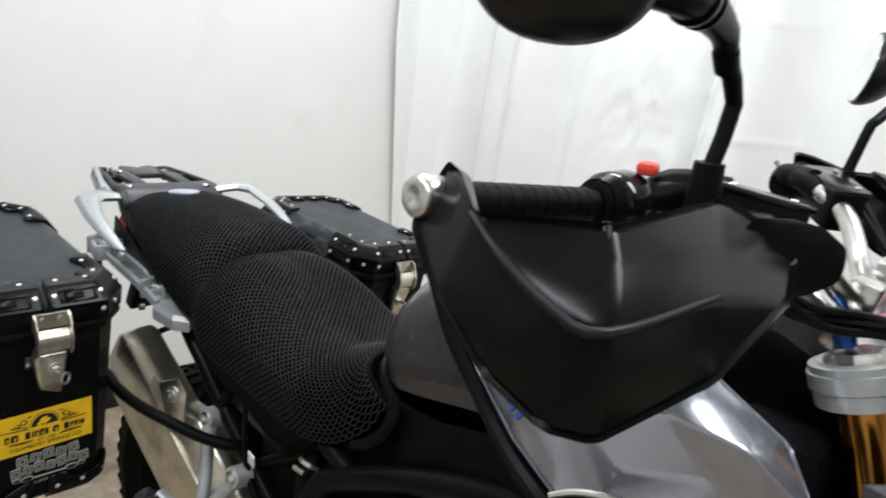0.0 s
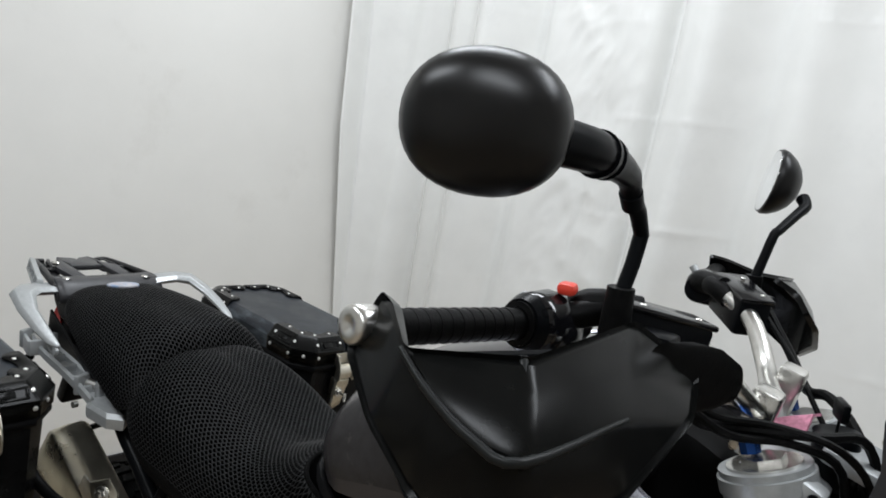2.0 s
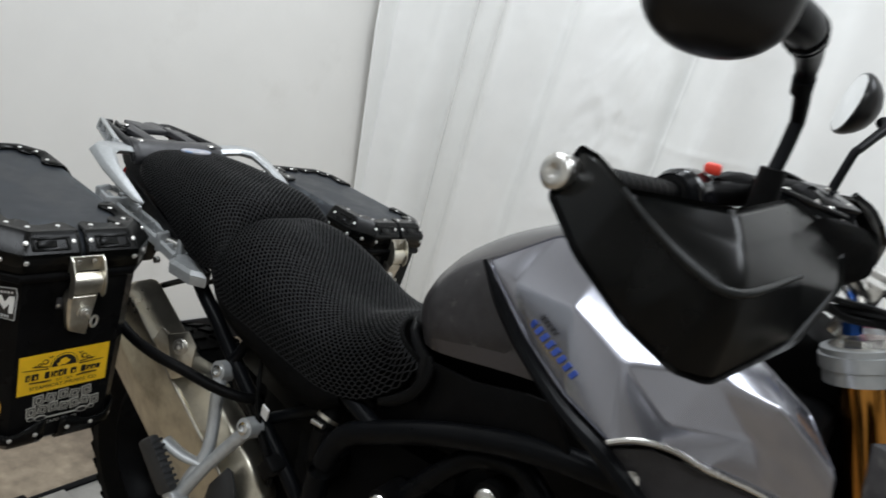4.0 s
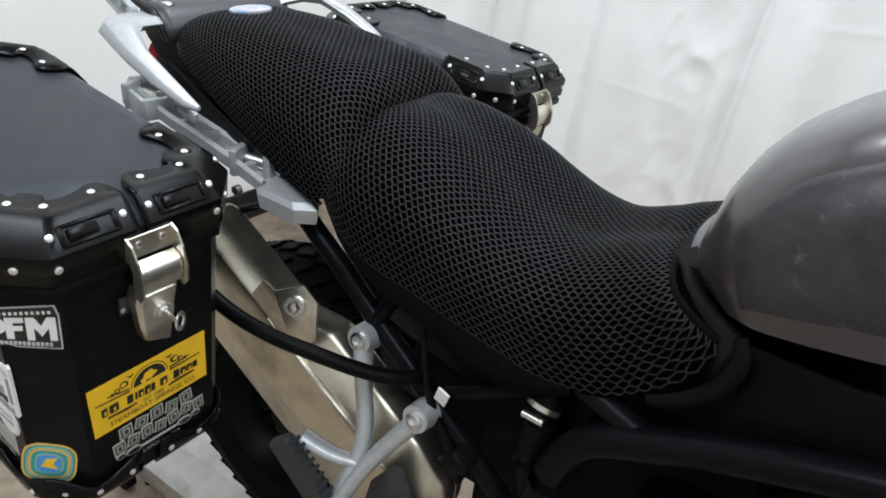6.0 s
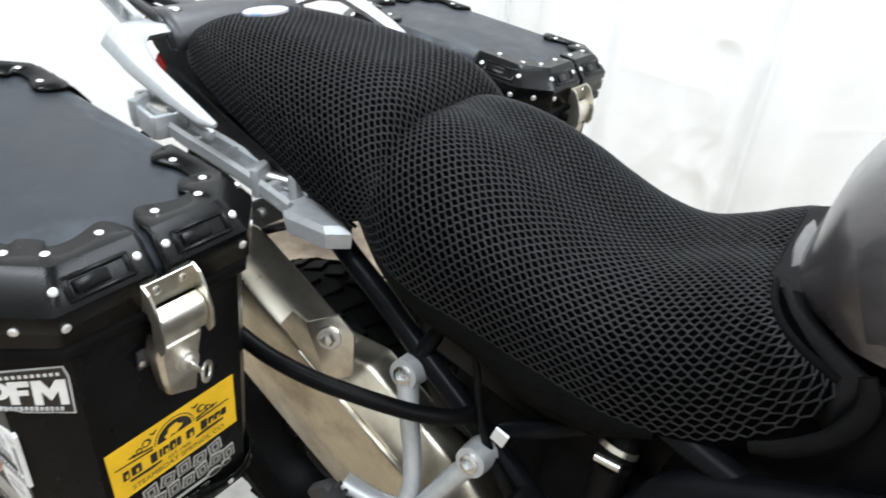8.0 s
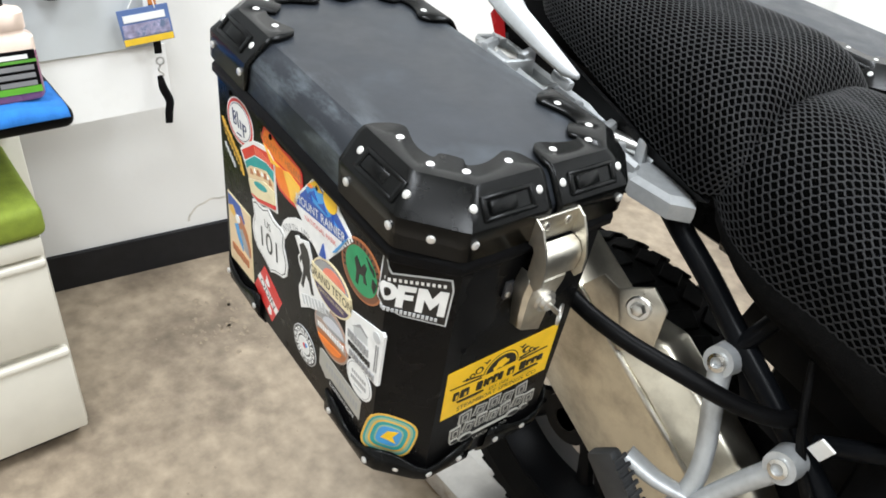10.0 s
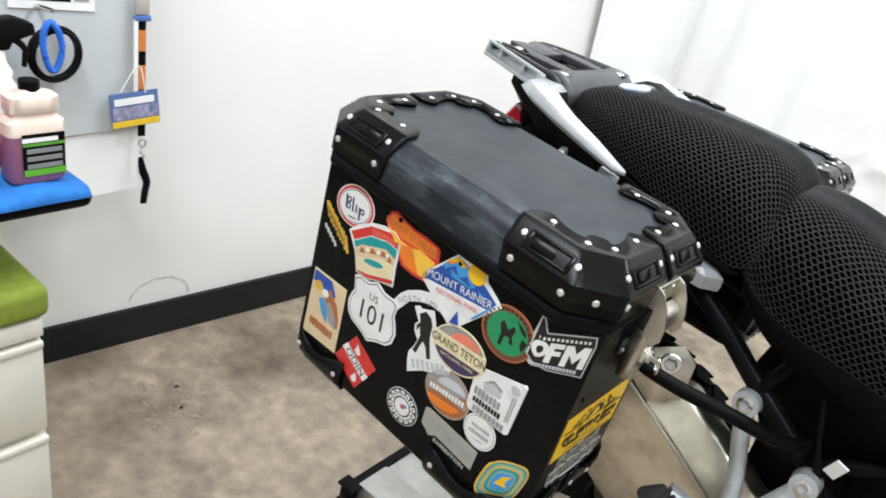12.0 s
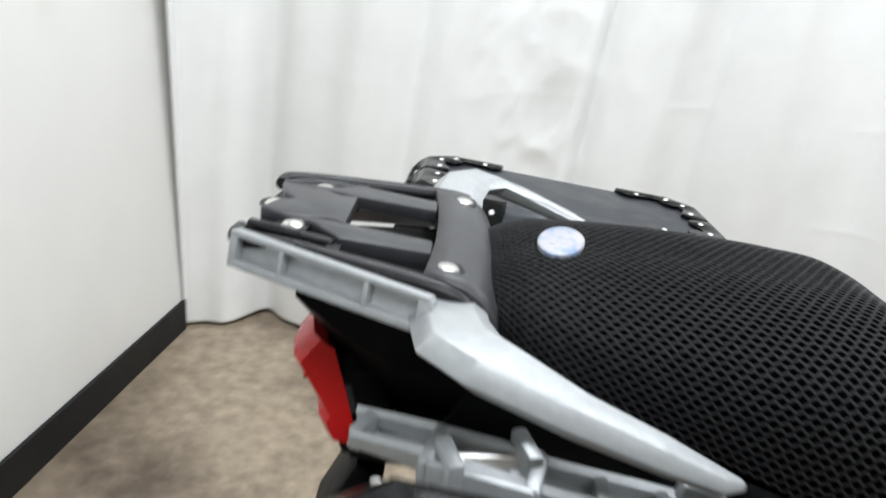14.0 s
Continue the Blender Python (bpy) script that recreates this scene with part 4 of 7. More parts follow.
s = Sticker(CHAMFER @ Matrix.Translation((0, 0, 0)), "black film-strip museum sticker with white letters", 0, FOLD)
s.lay([(-0.0400, -0.0715), (-0.0360, -0.0715), (-0.0265, -0.0870), (0.0240, -0.0800), (0.0270, -0.0915), (0.0270, -0.1350), (-0.0135, -0.1345), (-0.0405, -0.1230)], "pale")
s.lay([(-0.0388, -0.0740), (-0.0368, -0.0740), (-0.0272, -0.0888), (0.0228, -0.0818), (0.0255, -0.0920), (0.0255, -0.1335), (-0.0133, -0.1330), (-0.0388, -0.1220)], "black")
for k in range(12):
    s.lay(rect(0.0026, 0.0036, (-0.0330 + 0.0047 * k, -0.0955 + 0.0006 * k), 6), "white", step=0)
s.k += 1
s.lay(oval((-0.0290, -0.1085), 0.0098, 0.0102, 4), "white")
s.lay([(-0.0200, -0.1240), (-0.0200, -0.0985), (-0.0040, -0.0970), (-0.0040, -0.1030), (-0.0135, -0.1040), (-0.0135, -0.1080), (-0.0055, -0.1072), (-0.0055, -0.1130), (-0.0135, -0.1138), (-0.0135, -0.1240)], "white", step=0)
s.lay([(-0.0025, -0.1245), (-0.0025, -0.0970), (0.0050, -0.0962), (0.0105, -0.1060), (0.0160, -0.0952), (0.0235, -0.0945), (0.0235, -0.1235), (0.0170, -0.1240), (0.0170, -0.1080), (0.0105, -0.1190), (0.0040, -0.1085), (0.0040, -0.1245)], "white")
s.lay(oval((-0.0290, -0.1085), 0.0040, 0.0048, 4), "black")
bars(s, (-0.0080, -0.1290), 0.0540, 0.0042, 14, "pale", 0)

s = Sticker(FRONT, "bright yellow store sticker with a black emblem")
s.lay([(-0.0675, -0.2005), (0.0768, -0.1962), (0.0812, -0.2690), (-0.0622, -0.2725)], "yellow")
s.lay(oval((0.0050, -0.2270), 0.0230, 0.0235, 1, 0, 180), "black").lay(oval((0.0050, -0.2270), 0.0218, 0.0222, 1, 0, 180), "yellow").lay(oval((0.0050, -0.2270), 0.0200, 0.0200, 1, 0, 180), "black")
s.lay([(-0.0045, -0.2270), (-0.0070, -0.2220), (-0.0030, -0.2200), (-0.0020, -0.2150), (0.0020, -0.2130), (0.0070, -0.2120), (0.0100, -0.2160), (0.0140, -0.2180), (0.0130, -0.2210), (0.0090, -0.2230), (0.0060, -0.2260), (0.0020, -0.2240), (-0.0010, -0.2265)], "yellow")
for e in (-1, 1):
    for y0, w, turn in ((-0.2285, 0.040, 3), (-0.2250, 0.026, 9)):
        s.lay(rot([(0, -0.0005), (w, -0.0002), (w, 0.0004), (0, 0.0010)], (0.0050 + e * 0.0250, y0), turn if e > 0 else 180 - turn), "black", step=0)
    for dx, dz, r in ((0.0310, -0.2150, 0.0050), (0.0390, -0.2190, 0.0034), (0.0450, -0.2215, 0.0020)):
        s.lay(oval((0.0050 + e * dx, dz), r, r * 0.9), "black", step=0)
    s.k += 1
    for dx, dz, r in ((0.0318, -0.2145, 0.0032), (0.0394, -0.2185, 0.0019)):
        s.lay(oval((0.0050 + e * dx, dz), r, r * 0.9), "yellow", step=0)
    s.lay(rot([(-0.004, 0.004), (0, 0), (0.004, 0.004), (0, 0.0018)], (0.0050 + e * 0.0235, -0.2095)), "black", step=0)
s.k += 1
for dx, w, h in ((-0.0600, 0.0060, 0.0108), (-0.0490, 0.0100, 0.0108), (-0.0300, 0.0065, 0.0115), (-0.0225, 0.0020, 0.0100), (-0.0165, 0.0060, 0.0095), (-0.0085, 0.0062, 0.0115), (-0.0015, 0.0042, 0.0105), (0.0120, 0.0085, 0.0100), (0.0285, 0.0070, 0.0112), (0.0375, 0.0064, 0.0078), (0.0455, 0.0066, 0.0078), (0.0535, 0.0056, 0.0078)):
    zc = -0.2405 + 0.0012 * (dx + 0.06) / 0.12
    s.lay(rect(w, h, (dx + 0.010, zc), 1), "black", step=0)
s.k += 1
for dx, w in ((-0.0600, 0.0022), (-0.0490, 0.0026), (-0.0165, 0.0026), (-0.0085, 0.0020), (0.0120, 0.0030), (0.0375, 0.0022), (0.0455, 0.0022)):
    s.lay(rect(w, 0.0052, (dx + 0.0105, -0.2412), 1), "yellow", step=0)
s.k += 1
for e in (-1, 1):
    s.lay(rot([(0, 0), (0.034, 0.0018), (0.0345, 0.0026), (0.012, 0.0026)], (0.0080 + e * 0.0200, -0.2510), 0 if e > 0 else 176), "black", step=0)
s.text("EST 1905", (0.0080, -0.2520), 0.0070, "black", 1).text("STEAMBOAT SPRINGS, CO", (0.0085, -0.2605), 0.0092, "black", 1, 1.0)
s = Sticker(FRONT, "silver outlined cut-out lettering sticker")
s.lay(rect(0.004, 0.014, (-0.0330, -0.2870), 0), "plate")
for zc, n, w, cx0 in ((-0.2870, 5, 0.098, 0.0125), (-0.3075, 7, 0.122, 0.0165)):
    for level, (fw, fh, ink) in enumerate(((0.84, 0.0185, "plate"), (0.64, 0.0150, "black"), (0.44, 0.0110, "plate"), (0.24, 0.0070, "black"))):
        for k in range(n):
            cx = cx0 - w / 2 + (k + 0.5) * w / n
            lean = (7, -9, 4, -5, 10, -7, 6)[k]
            s.lay(rect(w / n * fw, fh * (1 - 0.14 * (k % 2)), (cx, zc + 0.0016 * (k % 3)), lean), ink, step=0)
        s.k += 1
for e in (-1, 1):
    s.lay(oval((0.015 + e * 0.034, -0.3225), 0.0095, 0.0050), "plate", step=0)
    s.lay(oval((0.015 + e * 0.050, -0.3205), 0.0060, 0.0040), "plate", step=0)
s.k += 1
for e in (-1, 1):
    s.lay(oval((0.015 + e * 0.034, -0.3225), 0.0080, 0.0037), "black", step=0)
    s.lay(oval((0.015 + e * 0.050, -0.3205), 0.0047, 0.0029), "black", step=0)
s.lay(rect(0.056, 0.0014, (0.015, -0.3235)), "plate")
s.text("LAPORTE, CO", (0.0165, -0.3320), 0.0080, "plate", 0, 1.0)

# ---------------------------------------------------------------- motorcycle
CY = 0.02
bike = thing("motorcycle", "grey and silver adventure motorcycle with black mesh seat covers", "motorcycle", (0, 0, 0.08))


def bpart(name, bm, material, label="", smooth=True, angle=35, parent=None):
    """A part of the motorcycle, given in world coordinates."""
    ob = part(name, bm, material, parent or bike, label, smooth, angle)
    if not parent or parent is bike:
        ob.matrix_parent_inverse = Matrix.Translation((0, 0, -0.08))
    return ob


LEAN_SIDE = Vector((0, math.cos(radians(3)), -math.sin(radians(3))))  # the machine leans a little to its left


def mir(p):
    d = Vector(p) - Vector((0, CY, 0.95))
    return tuple(Vector(p) - 2 * d.dot(LEAN_SIDE) * LEAN_SIDE)


def spline(xs, ys, t):
    """Smooth values between the stations."""
    xs, ys = np.array(xs, float), np.array(ys, float)
    m = np.gradient(ys, xs)
    i = np.clip(np.searchsorted(xs, t) - 1, 0, len(xs) - 2)
    h = xs[i + 1] - xs[i]
    u = (t - xs[i]) / h
    return (2 * u**3 - 3 * u**2 + 1) * ys[i] + (u**3 - 2 * u**2 + u) * h * m[i] + (-2 * u**3 + 3 * u**2) * ys[i + 1] + (u**3 - u**2) * h * m[i + 1]


class Cushion:
    """A padded seat: stations of x, half width, lower edge, top, lean of the cross-section."""

    def __init__(self, stations, n, dish=0.0):
        self.st, self.n, self.dish = np.array(stations), n, dish  # n: (x, squareness) pairs
        a = np.linspace(0, 1, 400)
        mid = self.at(np.full(400, self.st[len(self.st) // 2, 0]), a)
        d = np.r_[0, np.cumsum(np.linalg.norm(np.diff(mid, axis=0), axis=1))]
        self.arc, self.a_of = d[-1], lambda q: np.interp(q, d, a)
        self.x0, self.x1 = self.st[0, 0], self.st[-1, 0]

    def at(self, x, a):
        w, zb, zt, k = (spline(self.st[:, 0], self.st[:, c], x) for c in (1, 2, 3, 4))
        c, s = np.cos(np.pi * a), np.sin(np.pi * a)
        n = np.interp(x, [q[0] for q in self.n], [q[1] for q in self.n])
        y = -w * np.sign(c) * np.abs(c) ** (2 / n)
        lift = np.abs(s) ** (2 / n)
        z = zb + (zt - zb) * lift - self.dish * np.exp(-((y / 0.06) ** 2)) * lift
        return np.stack([x + k * (zt - z), CY + y + 0.052 * (z - 0.95), z - 0.052 * y], -1)

    def body(self, nx=50, na=40):
        bm = bmesh.new()
        aa = self.a_of(np.linspace(0, self.arc, na))
        xs = np.linspace(self.x0, self.x1, nx)
        rings = [self.at(np.full(na, x), aa) for x in xs]
        for end, x_off in ((0, -0.012), (-1, 0.012)):
            r = rings[end]
            c = r.mean(0)
            inner = [c + (r - c) * f + np.array([x_off * o, 0, 0]) for f, o in ((0.93, 0.6), (0.6, 1.0), (0.2, 1.0))]
            rings = (inner[::-1] + rings) if end == 0 else (rings + inner)
        return loft([[Vector(p) for p in r] for r in rings])

    def honeycomb(self, cell=0.0098, row=0.0054, width=0.00098, height=0.0006, slack=None):
        """The strands of the stretch mesh, laid over the cushion."""
        xs = np.linspace(self.x0, self.x1, 200)
        run = np.r_[0, np.cumsum(np.linalg.norm(np.diff(self.at(xs, np.full(200, 0.22)), axis=0), axis=1))]
        length = run[-1]
        zig, tie = row * 0.56, row * 0.44  # height of the zigzag strands, length of the links between them
        segs = []
        for i in range(int(length / cell) + 1):
            for j in range(int(self.arc / row) + 1):
                px, py = (i + 0.5 * (j % 2)) * cell, j * row
                top, e1, e2, w1 = (px, py + tie / 2 + zig), (px + cell / 2, py + tie / 2), (px + cell / 2, py - tie / 2), (px - cell / 2, py + tie / 2)
                segs += [(top, e1), (top, w1), (e1, e2)]
        s = np.array(segs)
        s = s[(s[:, :, 0] < length).all(1) & (s[:, :, 0] > 0).all(1) & (s[:, :, 1] < self.arc).all(1) & (s[:, :, 1] > 0).all(1)]
        s = s + np.random.default_rng(5).normal(0, 0.00028, s.shape)

        def surf(q):
            x, a = np.interp(q[:, 0], run, xs), self.a_of(q[:, 1])
            p = self.at(x, a)
            du = self.at(x + 1e-4, a) - p
            dv = self.at(x, np.clip(a + 1e-3, 0, 1)) - self.at(x, np.clip(a - 1e-3, 0, 1))
            nn = np.cross(du, dv)
            nn /= np.linalg.norm(nn, axis=1, keepdims=True) + 1e-12
            out = (p - np.array([0, CY, 0.80])) * np.array([0, 1, 1])
            nn *= np.sign((nn * out).sum(1, keepdims=True))
            return p, nn

        (pa, na), (pb, nb) = surf(s[:, 0]), surf(s[:, 1])
        t = pb - pa
        t /= np.linalg.norm(t, axis=1, keepdims=True) + 1e-12
        side = np.cross(t, na)
        if slack:
            # cross links lie deep where the mesh is pulled lengthwise
            cross = np.abs(s[:, 1, 0] - s[:, 0, 0]) < 0.0015
            k = np.where(cross, np.interp(s[:, 0, 0], slack[0], slack[1]), 1.0)[:, None]
            na, nb, side = na * k, nb * k, side * (0.35 + 0.65 * k)
        v = np.stack([pa - side * width, pa + na * height, pa + side * width, pb - side * width, pb + nb * height, pb + side * width], 1).reshape(-1, 3)
        base = np.arange(len(s))[:, None] * 6
        f = np.concatenate([base + [0, 1, 4, 3], base + [1, 2, 5, 4]])
        me = bpy.data.meshes.new("mesh_cover")
        me.from_pydata(v.tolist(), [], f.tolist())
        return me


rider = Cushion([(-0.160, 0.132, 0.922, 0.984, 0), (-0.150, 0.142, 0.912, 0.996, 0), (-0.13, 0.152, 0.898, 1.006, 0), (-0.10, 0.163, 0.880, 1.007, 0), (-0.05, 0.169, 0.862, 0.997, 0), (0.0, 0.168, 0.853, 0.978, 0), (0.05, 0.166, 0.841, 0.955, 0.05), (0.10, 0.163, 0.829, 0.938, 0.15), (0.15, 0.160, 0.820, 0.936, 0.25), (0.20, 0.158, 0.842, 0.956, 0.50), (0.228, 0.154, 0.878, 0.968, 0.84), (0.242, 0.150, 0.912, 0.970, 1.40), (0.249, 0.142, 0.931, 0.966, 2.05)], ((-0.16, 2.05), (-0.10, 2.3), (0.02, 2.8), (0.20, 2.9), (0.25, 3.4)), 0.008)
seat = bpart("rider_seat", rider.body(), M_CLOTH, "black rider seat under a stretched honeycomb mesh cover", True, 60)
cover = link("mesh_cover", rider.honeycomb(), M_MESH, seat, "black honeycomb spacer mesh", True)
tagged(cover, kind="stuff")
hem = [Vector(p) for p in rider.at(np.full(29, 0.2488), np.linspace(0.0, 1.0, 29))]
part("hem", tube(hem, 0.0036, 8, 2), M_SKIRT, seat, "turned hem of the mesh cover", True, 60)

pillion = Cushion([(-0.472, 0.088, 1.004, 1.036, 0), (-0.45, 0.104, 0.996, 1.047, 0), (-0.40, 0.122, 0.982, 1.052, 0), (-0.35, 0.134, 0.968, 1.053, 0), (-0.28, 0.146, 0.946, 1.051, 0), (-0.22, 0.153, 0.925, 1.047, 0), (-0.175, 0.157, 0.910, 1.040, 0), (-0.148, 0.157, 0.904, 1.025, 0), (-0.132, 0.152, 0.910, 1.005, 0), (-0.121, 0.146, 0.918, 0.978, 0), (-0.115, 0.140, 0.925, 0.958, 0)], ((-0.5, 2.7), (-0.115, 2.5)), 0.004)
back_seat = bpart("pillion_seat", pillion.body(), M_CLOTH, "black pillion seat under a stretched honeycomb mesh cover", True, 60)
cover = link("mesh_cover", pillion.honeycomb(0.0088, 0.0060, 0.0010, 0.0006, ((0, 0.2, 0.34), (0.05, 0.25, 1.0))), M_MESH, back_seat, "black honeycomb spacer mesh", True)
tagged(cover, kind="stuff")
bm = loft([[Vector((-0.415 + r * 0.0180 * math.cos(t) + r * 0.006 * math.sin(t), 0.017 + r * 0.0300 * math.sin(t), 1.0512 + z)) for t in (2 * math.pi * k / 28 for k in range(28))] for r, z in ((1.0, -0.002), (1.0, 0.001), (0.93, 0.0022))])
badge = part("badge", bm, mat("badge_vinyl", (0.40, 0.39, 0.42), 0.35, vary=0.2, stain=(0.20, 0.28, 0.42), stain_scale=60, stain_at=(0.5, 0.62)), back_seat, "oval pale blue and white maker badge", True, 40)

# skirt of plain cloth under the rider's mesh
rows_ = []
for x in np.linspace(-0.13, 0.17, 16):
    e = rider.at(np.array([x]), np.array([0.0]))[0]
    dz = float(np.interp(x, [-0.13, -0.06, 0.02, 0.08, 0.13, 0.17], [0.028, 0.043, 0.050, 0.066, 0.052, 0.022]))
    rows_.append([Vector((e[0], e[1] + 0.004, e[2] + 0.012)), Vector((e[0], e[1] - 0.001, e[2])), Vector((e[0], e[1] + 0.006, e[2] - dz * 0.6)), Vector((e[0], e[1] + 0.02, e[2] - dz)), Vector((e[0], e[1] + 0.05, e[2] - dz - 0.004))])
for sgn in (1, -1):
    rr = rows_ if sgn == 1 else [[Vector(mir(p)) for p in r] for r in rows_]
    part("seat_skirt", loft(rr, cap=False, closed=False), M_SKIRT, seat, "plain black cloth skirt of the seat cover", True, 60).modifiers.new("thickness", "SOLIDIFY").thickness = 0.004

# tank
tank_st = Cushion([(0.263, 0.085, 0.957, 0.978, 0.70), (0.267, 0.120, 0.956, 1.008, 0.66), (0.278, 0.139, 0.956, 1.046, 0.54), (0.300, 0.150, 0.957, 1.083, 0.33), (0.335, 0.157, 0.960, 1.116, 0.24), (0.38, 0.162, 0.964, 1.144, 0.13), (0.45, 0.166, 0.970, 1.172, 0.04), (0.53, 0.168, 0.975, 1.190, 0), (0.61, 0.155, 0.978, 1.188, 0), (0.68, 0.12, 1.0, 1.165, 0)], ((0.25, 2.9), (0.32, 2.7), (0.7, 2.6)))
bpart("tank", tank_st.body(40, 36), M_TANK, "grey-brown metallic fuel tank, scuffed", True, 60)
for sgn in (1, -1):
    rings = []
    for x in np.linspace(0.285, 0.455, 18):
        top = float(np.interp(x, [0.285, 0.33, 0.40, 0.455], [0.20, 0.27, 0.28, 0.22]))
        aa = np.linspace(0.015, top, 14)
        pts = tank_st.at(np.full(14, x), aa)
        inward = np.array([0.0, CY, 1.0]) - pts
        inward[:, 0] = 0
        out = -inward / np.linalg.norm(inward, axis=1, keepdims=True)
        lift = np.full(14, 0.0035)
        lift[0] = lift[-1] = -0.001
        pts = pts + out * lift[:, None] * (0.1 if x in (0.285, 0.455) else 1)
        rings.append([Vector(p) if sgn == 1 else Vector(mir(p)) for p in pts])
    bpart("knee_panel", loft(rings, cap=False, closed=False), M_KNEE, "dark grey scuffed plastic knee panel", True, 40)
# smooth collar between seat nose and tank, black trim round the end of the seat
for sgn in (1, -1):
    edge = [(0.256, 0.010, 0.974), (0.256, -0.030, 0.974), (0.260, -0.062, 0.973), (0.277, -0.090, 0.968), (0.299, -0.109, 0.962), (0.319, -0.119, 0.955), (0.336, -0.126, 0.948), (0.352, -0.131, 0.944)]
    back = [(0.246, 0.010, 0.950), (0.246, -0.030, 0.950), (0.250, -0.064, 0.952), (0.264, -0.092, 0.950), (0.285, -0.110, 0.944), (0.306, -0.120, 0.936), (0.324, -0.126, 0.926), (0.336, -0.130, 0.914)]
    rows_ = []
    for e_, b_ in zip(edge, back):
        e_, b_ = (Vector(p) if sgn == 1 else Vector(mir(p)) for p in (e_, b_))
        rows_.append([e_ + Vector((0.014, 0, -0.004)), e_, e_.lerp(b_, 0.5) + Vector((0, 0, 0.002)), b_, b_ - Vector((0.004, 0, 0.03))])
    bpart("tank_collar", loft(rows_, cap=False, closed=False), M_COLLAR, "smooth dark grey collar behind the tank", True, 60).modifiers.new("thickness", "SOLIDIFY").thickness = 0.004
    trim = [(0.338, -0.129, 0.952), (0.345, -0.134, 0.934), (0.342, -0.138, 0.914), (0.330, -0.140, 0.892), (0.306, -0.142, 0.872), (0.282, -0.142, 0.860)]
    bpart("seat_trim", tube([p if sgn == 1 else mir(p) for p in trim], [0.006, 0.009, 0.010, 0.010, 0.009, 0.006], 10, 4, None, 0.6, (0, 1, 0)), M_RUBBER, "black rubber trim round the seat end")
# black side cover below seat nose and tank
for sgn in (1, -1):
    vs = [(0.245, -0.095, 0.85), (0.315, -0.104, 0.915), (0.345, -0.128, 0.948), (0.43, -0.152, 0.955), (0.51, -0.17, 0.975), (0.56, -0.20, 0.99), (0.60, -0.20, 0.93), (0.47, -0.165, 0.875), (0.37, -0.138, 0.835), (0.265, -0.110, 0.795)]
    vs = vs if sgn == 1 else [mir(v) for v in vs]
    bpart("side_cover", shell(vs, [(0, 1, 8, 9), (1, 2, 3, 8), (3, 4, 7, 8), (4, 5, 6, 7)], 0.006, bevel=0.0015), M_COVER, "matt black plastic side cover")


def fairing(sgn):
    v = dict(F0=(0.400, -0.150, 1.118), F1=(0.470, -0.125, 1.168), F2=(0.56, -0.135, 1.192), F3=(0.66, -0.15, 1.178), F4=(0.735, -0.165, 1.128), M1=(0.452, -0.163, 1.102), M2=(0.545, -0.200, 1.108), M3=(0.628, -0.226, 1.080), R=(0.690, -0.236, 1.042), A=(0.713, -0.226, 1.108), B=(0.800, -0.150, 1.086), S1=(0.492, -0.178, 1.042), S2=(0.575, -0.230, 1.018), D=(0.652, -0.268, 1.010), E=(0.692, -0.257, 1.027), L=(0.766, -0.212, 1.058), U=(0.785, -0.219, 1.102), K=(0.845, -0.197, 1.054), K2=(0.852, -0.190, 1.012), H1=(0.742, -0.236, 1.018), H2=(0.803, -0.201, 1.001), H3=(0.858, -0.186, 0.965))
    names = list(v)
    pts = [v[n] if sgn == 1 else mir(v[n]) for n in names]
    faces = ["F0 S1 M1", "F0 M1 F1", "F1 M1 M2 F2", "F2 M2 M3 F3", "F3 M3 A", "F3 A F4", "M3 R A", "F4 A U B", "M1 S1 S2 M2", "M2 S2 D M3", "M3 D E R", "R E H1 L", "A R L", "A L U", "L K2 K U", "L H1 H2", "L H2 H3 K2", "B U K"]
    bm = shell(pts, [[names.index(n) for n in f.split()] for f in faces], 0.005, bevel=0.0050)
    ob = bpart("tank_fairing", bm, M_SILVER, "silver-grey metallic faceted fairing panel", True, 33)

    def q(p):
        return Vector(p if sgn == 1 else mir(p))

    # black edge strip between tank and fairing
    strip = [q(p) for p in ((0.398, -0.152, 1.118), (0.44, -0.166, 1.075), (0.492, -0.184, 1.034), (0.575, -0.236, 1.008), (0.652, -0.274, 0.997), (0.70, -0.272, 0.965), (0.75, -0.262, 0.93))]
    bpart("edge_strip", tube(strip, [0.003, 0.008, 0.009, 0.009, 0.010, 0.012, 0.014], 8), M_SATIN, "black trim strip")
    inner = [q(p) for p in ((0.655, -0.264, 1.004), (0.690, -0.254, 1.018), (0.742, -0.232, 1.010), (0.803, -0.196, 0.993), (0.858, -0.182, 0.957), (0.80, -0.23, 0.90), (0.70, -0.255, 0.92))]
    bpart("vent_panel", shell(inner, [(0, 1, 2, 3, 4, 5, 6)], 0.004), M_KNEE, "dark grey lower panel with a bolt", True, 30)
    bpart("fairing_trim", tube([q(p) for p in ((0.650, -0.272, 1.012), (0.670, -0.268, 1.024), (0.692, -0.261, 1.029), (0.715, -0.251, 1.027), (0.742, -0.240, 1.019), (0.803, -0.205, 1.002), (0.858, -0.190, 0.966))], 0.0034, 8), M_ALU, "bright trim edge")
    bm = dome(q((0.683, -0.268, 0.985)), (0, -sgn, 0.3), 0.009, 0.006, 14)
    bpart("bolt", bm, M_ALU)
    return ob


fair = fairing(1)
fairing(-1)

